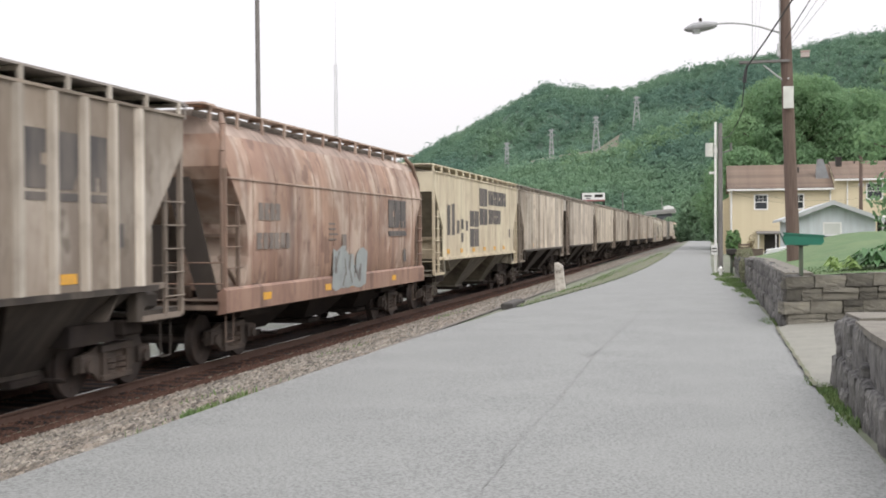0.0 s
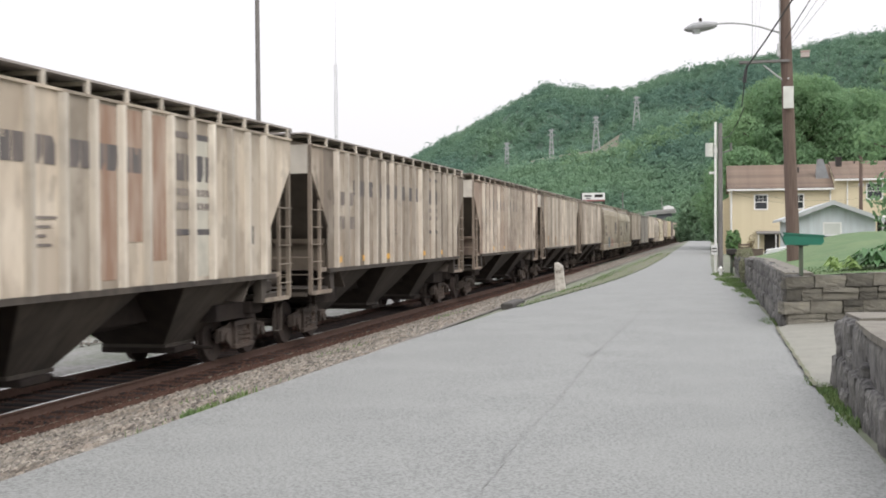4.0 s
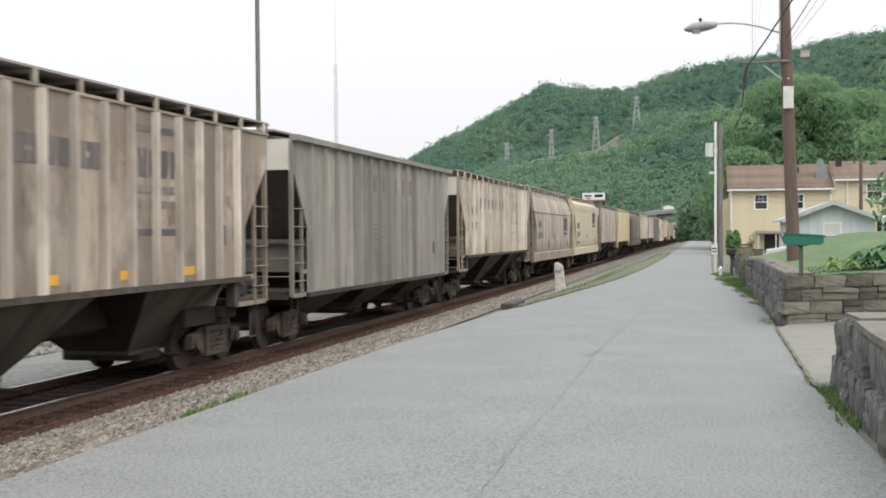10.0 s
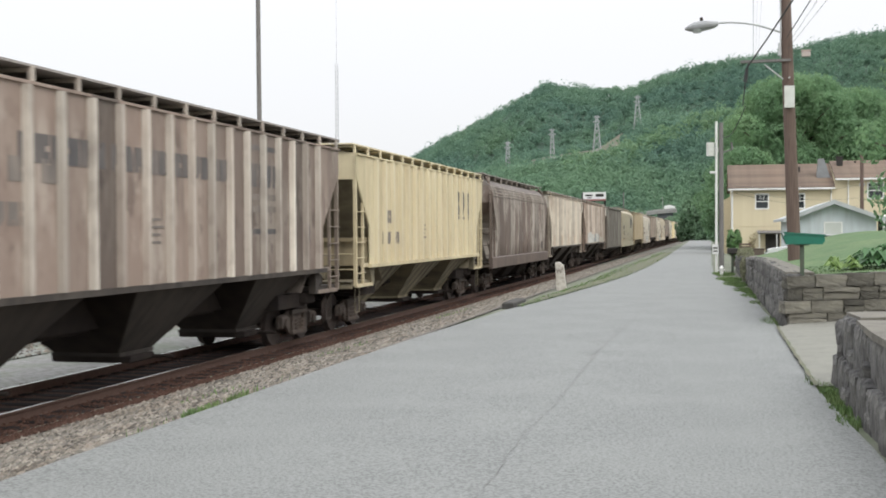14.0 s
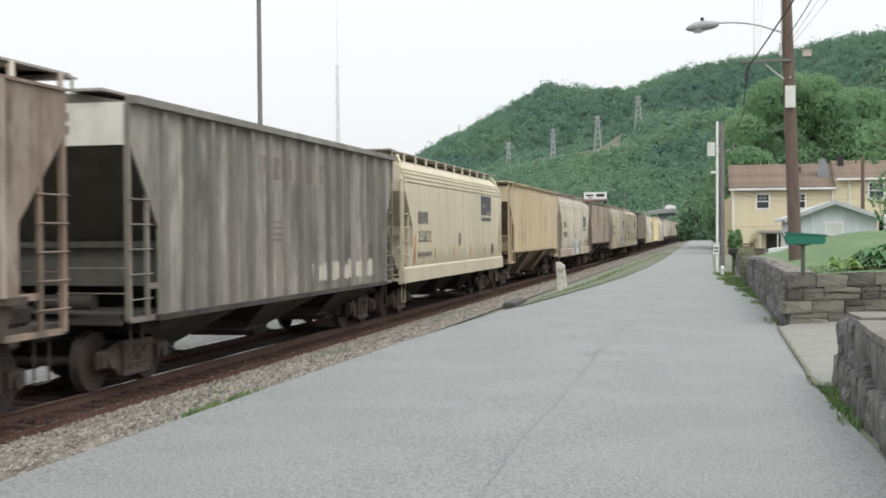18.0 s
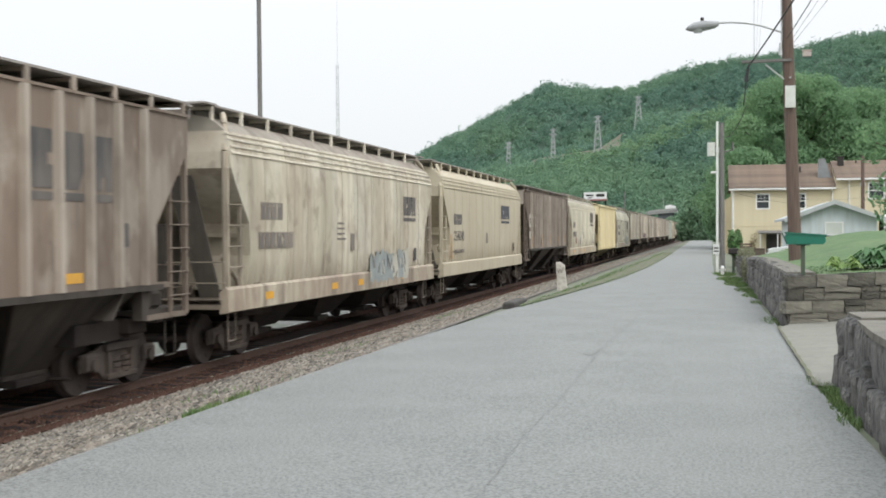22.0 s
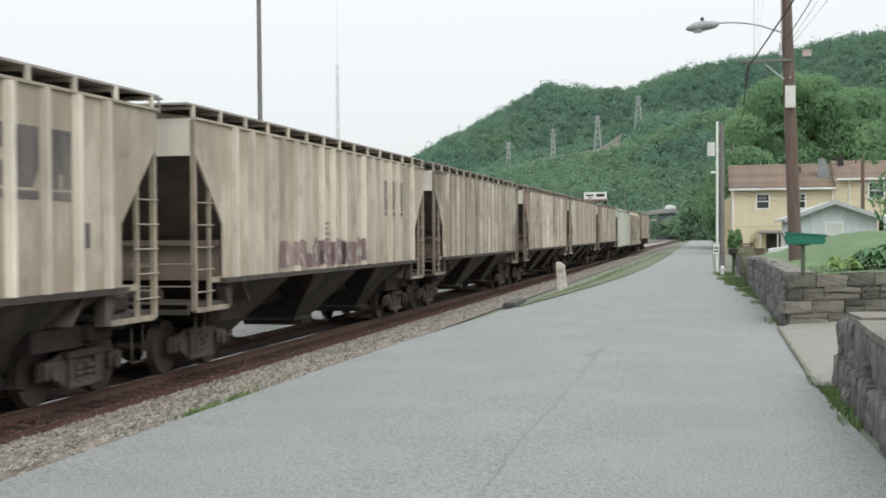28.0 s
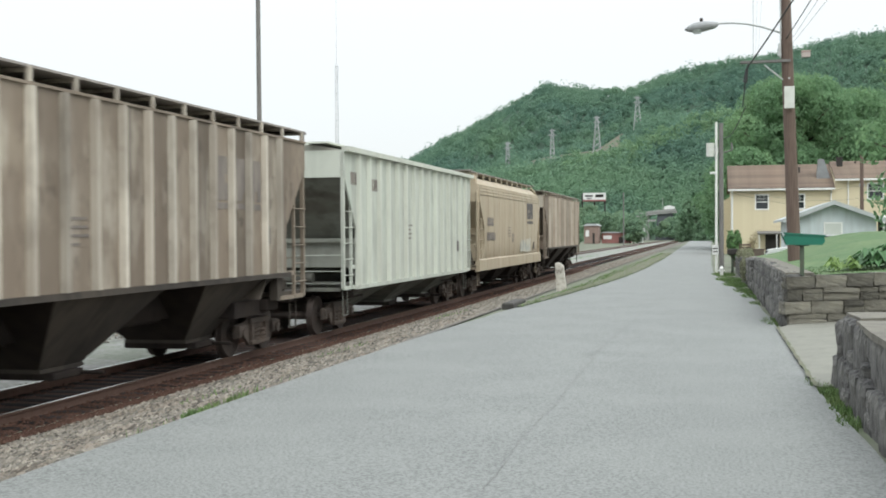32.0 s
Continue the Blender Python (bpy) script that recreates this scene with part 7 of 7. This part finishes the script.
part("body", Shape().box(-0.24, 0.24, -0.2, 0.22, -0.03, 0.55), CHEST_WOOD, ck)
part("lid", Shape().box(-0.26, 0.26, -0.24, 0.24, 0.55, 0.59, bevel=0.01), CHEST_WOOD, ck)

# ---- the pale blue shed ----
shed = thing("garage", "small pale blue board garage with a shallow gable", "garage", (0, 62, 0))
SX0, SX1, SE, SR = 3.8, 7.85, 2.3, 3.05
part("wall", Shape().prism([(SX0, 0.2), (SX0, SE), ((SX0 + SX1) / 2, SR - 0.08), (SX1, SE), (SX1, 0.2)], "y", 0, 9.5), SHED_PAINT, shed, "pale blue-grey boards")
for i in range(20):
    x = SX0 + 0.1 + i * 0.2
    zt = SE + (SR - 0.1 - SE) * (1 - abs(x - (SX0 + SX1) / 2) / ((SX1 - SX0) / 2))
    part("batten", Shape().box(x - 0.015, x + 0.015, -0.014, 0.0, 0.3, zt - 0.05), SHED_PAINT, shed)
mx = (SX0 + SX1) / 2
for k, (xa, xb) in enumerate(((SX0 - 0.4, mx), (SX1 + 0.4, mx))):
    zz = SE - 0.4 * (SR - SE) / ((SX1 - SX0) / 2)
    part("roof", Shape().prism([(xa, zz), (xb, SR), (xb, SR + 0.12), (xa, zz + 0.12)], "y", -0.4, 9.9), SHED_ROOF, shed, "pale grey roofing")
    part("barge_board", Shape().prism([(xa, zz - 0.08), (xb, SR - 0.08), (xb, SR + 0.13), (xa, zz + 0.13)], "y", -0.44, -0.402), SHED_ROOF, shed, "pale barge board")
wd = part("window", Shape().box(5.35, 5.42, -0.05, -0.015, 1.3, 2.1).box(6.18, 6.25, -0.05, -0.015, 1.3, 2.1).box(5.42, 6.18, -0.05, -0.015, 2.03, 2.1).box(5.42, 6.18, -0.05, -0.015, 1.3, 1.37), TRIM, shed)
part("pane", Shape().box(5.42, 6.18, -0.03, -0.016, 1.37, 2.03), material("blind_white", (0.55, 0.57, 0.53), 0.6, spots=(0.48, 0.5, 0.46), scale=2), wd, "pale drawn blind")
part("door", Shape().box(SX0 - 0.03, SX0, 1.2, 2.2, 0.2, 2.0), DARK_VOID, shed)
ax = thing("awning", "small porch roof beside the garage", "porch", (8.4, 63, 0.3))
part("roof", Shape().prism([(-0.3, 1.9), (1.6, 2.4), (1.6, 2.5), (-0.3, 2.0)], "y", 0, 2), TRIM, ax, "white porch roof edge")
# Solid dark panel in place of the shaded opening.
part("doorway", Shape().box(-0.1, 1.5, 1.9, 2.0, 0, 1.95), DARK_VOID, ax, "dark panel for the open doorway's shade")
part("post", Shape().box(-0.1, 0.0, 0.1, 0.2, -0.3, 1.95), TRIM, ax)

# ---- the parked white car ----
pc = thing("car", "white car parked behind the lawn", "car", (4.2, 53, 0.1))
part("body", Shape().prism([(-2.0, 0.3), (-2.05, 0.62), (-1.9, 0.78), (-0.95, 0.92), (1.8, 0.95), (2.1, 0.85), (2.1, 0.3)], "y", -0.85, 0.85), CAR_WHITE, pc)
part("cabin", Shape().prism([(-0.95, 0.92), (-0.25, 1.4), (1.3, 1.42), (1.85, 0.95)], "y", -0.72, 0.72), CAR_WHITE, pc)
part("window", Shape().prism([(-0.75, 0.98), (-0.22, 1.34), (1.2, 1.35), (1.6, 0.98)], "y", -0.735, -0.722), GLASS, pc, "dark side glass")
for x in (-1.35, 1.35):
    for y in (-0.78, 0.78):
        wh = part("wheel", Shape().tube((x, y - 0.1, 0.31), (x, y + 0.1, 0.31), 0.31, n=16), TYRE, pc)
        part("rim", Shape().tube((x, y - 0.11, 0.31), (x, y + 0.11, 0.31), 0.18, n=12), GALV, wh)
part("headlight", Shape().box(-2.06, -1.95, -0.8, -0.5, 0.62, 0.74, bevel=0.02), GLASS, pc)
part("bumper", Shape().box(-2.12, -2.0, -0.84, 0.84, 0.32, 0.52, bevel=0.04), CAR_WHITE, pc)


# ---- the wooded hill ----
# the two crests, fitted to the camera's view: bearing from the track's line in degrees, height in metres
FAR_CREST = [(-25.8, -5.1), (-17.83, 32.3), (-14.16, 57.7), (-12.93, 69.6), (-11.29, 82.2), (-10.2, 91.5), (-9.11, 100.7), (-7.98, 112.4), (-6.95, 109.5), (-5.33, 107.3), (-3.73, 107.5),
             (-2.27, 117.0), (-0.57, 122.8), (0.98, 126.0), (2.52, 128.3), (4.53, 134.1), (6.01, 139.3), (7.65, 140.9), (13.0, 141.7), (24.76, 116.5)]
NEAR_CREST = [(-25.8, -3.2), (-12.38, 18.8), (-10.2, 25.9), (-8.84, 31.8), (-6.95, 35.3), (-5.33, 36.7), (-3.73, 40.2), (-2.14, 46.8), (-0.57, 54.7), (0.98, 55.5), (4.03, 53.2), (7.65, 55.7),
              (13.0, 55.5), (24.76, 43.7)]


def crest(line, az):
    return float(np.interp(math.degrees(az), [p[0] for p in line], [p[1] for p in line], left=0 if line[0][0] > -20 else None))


# the shelf under the power line, 640 m out, raised to fit the camera's view
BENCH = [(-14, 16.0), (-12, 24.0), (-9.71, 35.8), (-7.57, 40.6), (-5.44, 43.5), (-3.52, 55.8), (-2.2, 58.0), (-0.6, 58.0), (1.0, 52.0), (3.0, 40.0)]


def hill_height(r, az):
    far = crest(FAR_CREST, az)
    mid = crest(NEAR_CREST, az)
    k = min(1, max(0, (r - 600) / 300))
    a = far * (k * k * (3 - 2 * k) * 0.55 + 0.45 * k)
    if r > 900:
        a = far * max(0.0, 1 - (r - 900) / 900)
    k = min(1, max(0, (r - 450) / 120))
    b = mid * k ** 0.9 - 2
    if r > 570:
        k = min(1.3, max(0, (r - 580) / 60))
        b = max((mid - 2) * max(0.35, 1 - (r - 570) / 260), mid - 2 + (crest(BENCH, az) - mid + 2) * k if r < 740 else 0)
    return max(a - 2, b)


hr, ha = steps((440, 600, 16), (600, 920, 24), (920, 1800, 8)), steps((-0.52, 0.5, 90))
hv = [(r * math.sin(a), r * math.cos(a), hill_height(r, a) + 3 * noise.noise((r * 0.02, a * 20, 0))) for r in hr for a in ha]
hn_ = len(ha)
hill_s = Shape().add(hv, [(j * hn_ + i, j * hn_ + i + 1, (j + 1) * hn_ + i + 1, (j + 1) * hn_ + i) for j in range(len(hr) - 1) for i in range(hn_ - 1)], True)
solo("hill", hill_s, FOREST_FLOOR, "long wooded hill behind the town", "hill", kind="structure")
strip_s = Shape()
strip_v = [((592 + 8 * j) * math.sin(radians(-8.6 + 0.22 * i)), (592 + 8 * j) * math.cos(radians(-8.6 + 0.22 * i)), hill_height(592 + 8 * j, radians(-8.6 + 0.22 * i)) + 1.2) for j in range(9) for i in range(21)]
strip_s.add(strip_v, [(j * 21 + i, j * 21 + i + 1, (j + 1) * 21 + i + 1, (j + 1) * 21 + i) for j in range(8) for i in range(20)], True)
solo("cleared_slope", strip_s, CLEARING, "bare brownish strip cleared under the power line", "ground", kind="structure")
t_rng = np.random.default_rng(11)
n_far, n_mid = 9500, 5200
rr = np.concatenate([590 + 330 * t_rng.uniform(0, 1, n_far) ** 0.8, 455 + 140 * t_rng.uniform(0, 1, n_mid), t_rng.uniform(560, 740, 260)])
aa = np.concatenate([t_rng.uniform(-0.36, 0.145, n_far), t_rng.uniform(-0.30, 0.145, n_mid), t_rng.uniform(radians(4.5), radians(7.7), 260)])
deg = np.degrees(aa)
strip = (rr > 590) & (rr < 656) & (deg > -8.6) & (deg < -4.2)  # cleared strip under the power line
rr, aa, deg = rr[~strip], aa[~strip], deg[~strip]
at = np.array([(r * math.sin(a), r * math.cos(a), hill_height(r, a)) for r, a in zip(rr, aa)])
size = t_rng.uniform(1.7, 4.1, len(at)) * np.where(t_rng.uniform(0, 1, len(at)) < 0.12, 1.5, 1.0)
at[:, 2] += size * 0.5
# haze is in the leaf colours: lighter, yellower brow, bluer slopes round it
brow = t_rng.uniform(0, 1, len(at)) < np.clip(1 - np.abs(rr - 572) / 34, 0, 0.75) * (deg > -7)
for name, chosen, n_leaf, mat, label in (("hillside_forest", ~brow, 880000, FOREST, "dense broadleaf forest covering the hill, blue-green with haze in the colour"),
                                         ("spur_forest", brow, 110000, FOREST_LIGHT, "lighter trees along the hill's spur, yellow-green with less haze in the colour")):
    c_at, c_size = at[chosen], size[chosen]
    lumps = np.repeat(np.arange(len(c_at)), 3)
    l_dir = t_rng.normal(size=(len(lumps), 3))
    l_dir /= np.linalg.norm(l_dir, axis=1)[:, None]
    l_dir[:, 2] = np.abs(l_dir[:, 2]) * 1.5 - 0.3
    l_at = c_at[lumps] + l_dir * c_size[lumps][:, None] * np.array([0.45, 0.45, 0.6])
    l_size = c_size[lumps][:, None] * t_rng.uniform(0.4, 0.75, (len(lumps), 1)) * np.array([1.0, 1.0, 1.1])
    v, f = leaf_cloud(l_at, l_size, n_leaf, 0.66, t_rng, 0.1, 0.5, 0.5)
    array_mesh(name, v, f, mat, label, "forest")


# ---- the far end of the valley: trees, overpass, billboard, buildings, pylons ----
belt_c, belt_r = [], []
b_rng = random.Random(5)
for i in range(150):
    y = b_rng.uniform(300, 470)
    x = b_rng.uniform(-62, -2) if b_rng.random() < 0.65 else b_rng.uniform(3, 40)
    if -34 < x < -2 and y < 400:
        continue
    h = b_rng.uniform(5, 10)
    belt_c += [(x, y, h * 0.35), (x + b_rng.uniform(-2, 2), y, h * 0.7)]
    belt_r += [(h * 0.5, h * 0.5, h * 0.4), (h * 0.36, h * 0.36, h * 0.32)]
v, f = leaf_cloud(np.array(belt_c), np.array(belt_r), 60000, 0.55, np.random.default_rng(3), 0.2)
array_mesh("valley_trees", v, f, LEAF_FAR, "belt of green trees at the end of the valley", "trees")
for i, (x, y, h, r) in enumerate([(-26.5, 215, 5.5, 3.0), (-19.5, 300, 6, 3.2), (2.5, 205, 7, 3.0), (-1.2, 226, 5.5, 2.4), (-4.1, 234, 9.2, 3.0), (1.5, 300, 9, 4), (-7.5, 310, 5, 3), (-41, 400, 12.5, 5), (-36, 405, 10, 4), (-27, 415, 6.5, 3.5)]):
    tree((x, y, -1), h, r, 3500, 0.4, 60 + i, "leafy green tree by the far track", LEAF_PALE if -5 < x < 0 else LEAF_FAR, low=0.12, group="trees by the far track")
# weeds and bushes beyond the railway, seen under the cars
w_c = [(b_rng.uniform(-40, -15), b_rng.uniform(14, 110), -1.1 + b_rng.uniform(0, 0.3)) for _ in range(300)]
w_c += [(b_rng.uniform(-13.4, -12.3), b_rng.uniform(30, 230), -1.15) for _ in range(150)]
w_r = [(b_rng.uniform(0.5, 1.6), b_rng.uniform(0.5, 1.6), b_rng.uniform(0.3, 0.9)) for _ in range(300)] + [(0.6, b_rng.uniform(1, 3), 0.35) for _ in range(150)]
v, f = leaf_cloud(np.array(w_c), np.array(w_r), 36000, 0.09, np.random.default_rng(4), 0.2)
array_mesh("trackside_weeds", v, f, LEAF, "low green weeds beyond the railway", "weeds")

OVERPASS = material("overpass_concrete", (0.36, 0.36, 0.34), 0.9, spots=(0.26, 0.26, 0.25), scale=0.5)
DARK_GREY_STONE = material("dark_grey_abutment", (0.12, 0.13, 0.14), 0.95, spots=(0.08, 0.085, 0.09), scale=0.4)
ov = thing("overpass", "grey concrete road overpass across the valley", "bridge", (0, 430, 0))
part("deck", Shape().prism([(-27, 7.2), (-20, 8.1), (-13, 8.6), (-13, 9.4), (-20, 8.9), (-27, 8.0)], "y", 0, 9), OVERPASS, ov)
part("parapet", Shape().prism([(-27, 8.0), (-20, 8.9), (-13, 9.4), (-13, 10.1), (-20, 9.6), (-27, 8.6)], "y", -0.3, -0.004), OVERPASS, ov)
part("ramp", Shape().prism([(-26.8, 5.3), (-20, 5.5), (-20, 6.2), (-26.8, 6.0)], "y", -8, -4), OVERPASS, ov)
part("abutment", Shape().prism([(-20.5, -2), (-19.6, 8.2), (-14.5, 8.5), (-13.6, -2)], "y", 1, 8), DARK_GREY_STONE, ov, "dark blue-grey abutment")
for x in (-26, -23.2):
    part("pier", Shape().box(x - 0.5, x + 0.5, 2, 6, -2, 8.0), OVERPASS, ov)
    part("pier", Shape().box(x - 0.4, x + 0.4, -7.5, -4.5, -2, 5.5), OVERPASS, ov)
part("control_cabin", Shape().prism([(-17.2, 9.6), (-17.2, 10.9), (-15.4, 11.3), (-13.6, 10.8), (-13.6, 9.6)], "y", 1, 5), SIGN_WHITE, ov, "pale cabin on the deck")
part("mast", Shape().tube((-17.6, 1, 9.3), (-17.9, 1, 14.2), 0.12, 0.06, 6), OVERPASS, ov)
bb = thing("billboard", "white roadside billboard with a red lower band", "billboard", (-40.8, 418, 0))
part("panel", Shape().box(-4.0, 4.0, -0.2, 0.2, 12.9, 15.7), SIGN_WHITE, bb, "white advertising panel")
part("band", Shape().box(-4.0, 4.0, -0.26, -0.204, 12.7, 13.3), RED_PAINT, bb, "dull red band")
part("lettering", Shape().box(-3.2, -0.6, -0.22, -0.203, 14.3, 14.9).box(0.4, 3.2, -0.22, -0.203, 14.1, 15.1).box(-2.6, -1.0, -0.22, -0.203, 13.6, 13.9), DARK_VOID, bb, "dark unreadable bars")
part("catwalk", Shape().box(-4.6, 4.0, -0.9, -0.3, 12.55, 12.68), DARK_VOID, bb)
for x in (-4.3, 0, 3.6):
    part("post", Shape().box(x - 0.25, x + 0.25, 0.25, 0.7, -2, 15.5), DARK_VOID, bb)
for nm, lab, mat, x0, x1, y, h, hip in [("red_building", "low red commercial building", RED_PAINT, -27.5, -20.4, 300, 2.6, 0.3), ("old_building", "old brick building with a flat roof", BRICKISH, -31.4, -27.9, 295, 4.4, 0.5),
                                         ("white_hut", "small white trackside hut", SIGN_WHITE, -20.2, -18.7, 320, 2.6, 0.4)]:
    t = thing(nm, lab, "building", (0, y, -1.0))
    part("wall", Shape().box(x0, x1, 0, 6, 0, h), mat, t)
    part("roof", Shape().prism([(x0 - 0.3, h), (x0 + 0.5, h + hip), (x1 - 0.5, h + hip), (x1 + 0.3, h)], "y", -0.3, 6.3), SHED_ROOF, t)
    part("window", Shape().box(x0 + 0.4, x0 + (x1 - x0) * 0.35, -0.04, -0.004, h * 0.4, h * 0.75), SIGN_WHITE, t)
    part("door", Shape().box(x0 + (x1 - x0) * 0.6, x0 + (x1 - x0) * 0.75, -0.04, -0.004, 0, h * 0.6), DARK_VOID, t)
sg = thing("rail_signal", "railway signal mast with pale instrument case", "signal", (-17.2, 300, -1))
part("mast", Shape().tube((0, 0, 0), (0, 0, 5.3), 0.1, n=8), GALV, sg)
part("signal_head", Shape().box(-0.4, 0.4, -0.2, 0.2, 2.6, 3.8, bevel=0.1), SIGN_WHITE, sg)
part("case", Shape().box(-1.9, -0.7, 0, 1, 0, 1.9, bevel=0.05), SIGN_WHITE, sg, "white instrument case")
tw = thing("water_tank", "small white domed tank among the trees", "tank", (-45, 345, 8))
part("dome", Shape().tube((0, 0, 0), (0, 0, 1.6), 1.1, n=14).tube((0, 0, 1.6), (0, 0, 2.3), 1.1, 0.4, 14), SIGN_WHITE, tw)
part("stand", Shape().tube((0, 0, -10), (0, 0, 0), 0.5, n=8), DARK_VOID, tw)


def lattice(name, at, height, w0, w1, panels, r, label, arms=()):
    """A four-legged lattice tower with bracing."""
    t = thing(name, label, "tower", at, group="lattice towers")
    legs = [(sx, sy) for sx in (-1, 1) for sy in (-1, 1)]
    width = lambda z: w0 + (w1 - w0) * z / height
    for sx, sy in legs:
        part("leg", Shape().tube((sx * w0 / 2, sy * w0 / 2, -2), (sx * w1 / 2, sy * w1 / 2, height), r, r * 0.7, 4), STEEL_LATTICE, t)
    for (ax_, ay_), (bx_, by_) in (((-1, -1), (1, -1)), ((1, -1), (1, 1)), ((1, 1), (-1, 1)), ((-1, 1), (-1, -1))):
        s = Shape()
        for i in range(panels):
            z0, z1 = height * i / panels, height * (i + 1) / panels
            a, b = width(z0) / 2, width(z1) / 2
            s.tube((ax_ * a, ay_ * a, z0), (bx_ * b, by_ * b, z1), r * 0.5, n=4)
            s.tube((bx_ * a, by_ * a, z0), (ax_ * b, ay_ * b, z1), r * 0.5, n=4)
        part("bracing", s, STEEL_LATTICE, t)
    for z, l in arms:
        part("arm", Shape().tube((-l, 0, z), (l, 0, z), r * 1.1, n=4).tube((-l, 0, z), (0, 0, z + 1), r * 0.6, n=4).tube((l, 0, z), (0, 0, z + 1), r * 0.6, n=4), STEEL_LATTICE, t)
    return t


for deg, r, z0, z1 in ((-3.52, 640, 55.8, 73.8), (-5.44, 640, 43.5, 63.7), (-7.57, 640, 40.6, 57.2), (-9.71, 640, 35.8, 50.5)):
    a = radians(deg)
    lattice("pylon", (r * math.sin(a), r * math.cos(a), z0), z1 - z0, 4.6 if deg > -6 else 2.6, 0.9, 6, 0.26, "pale grey steel lattice pylon on the hillside", arms=((z1 - z0 - 0.6, 1.6), (z1 - z0 - 3, 2.0)))
lattice("radio_mast", (-97, 300, -1), 47.5, 0.75, 0.6, 34, 0.035, "slender grey lattice radio mast")
solo("mast_antenna", Shape().tube((-97, 300, 46.5), (-97, 300, 64), 0.045, 0.03, 5), STEEL_LATTICE, "thin whip antenna above the radio mast", "antenna")
a = radians(1.831)
for da, rr_ in ((0, 0.28), (0.004, 0.1), (0.0085, 0.1)):
    solo("antenna_mast", Shape().tube((880 * math.sin(a + da * 0.4), 880 * math.cos(a), 125), (880 * math.sin(a + da), 880 * math.cos(a), 190), rr_, n=4), STEEL_LATTICE, "thin antenna mast on the hilltop", "antenna")
a = radians(4.19)
hh = thing("hill_house", "small pinkish house among the hilltop trees", "house", (800 * math.sin(a), 800 * math.cos(a), 117))
part("wall", Shape().box(-2.6, 2.6, 0, 5, -3.0, 0.4), HILL_HOUSE, hh)
part("roof", Shape().prism([(-0.4, 0.4), (2.5, 1.6), (5.4, 0.4)], "x", -2.9, 2.9), BRICKISH, hh)


# ---- the moving train ----
def motions():
    for car, y0 in CARS:
        walk(car, [(t, pose(TRACK_X, y0 - SPEED * t, RAIL_Z)) for t in (0, 8, 16, 24, 32)])
    lead = WHEELSETS[0]
    turn = math.degrees(SPEED / 0.457)
    walk(lead, [(i / FPS, pose(0, 0, 0, turn * i / FPS)) for i in range(32 * FPS + 1)])
    for ws in WHEELSETS[1:]:
        ws.animation_data_create()
        ws.animation_data.action = lead.animation_data.action
        ws.animation_data.action_slot = lead.animation_data.action_slot


motions()
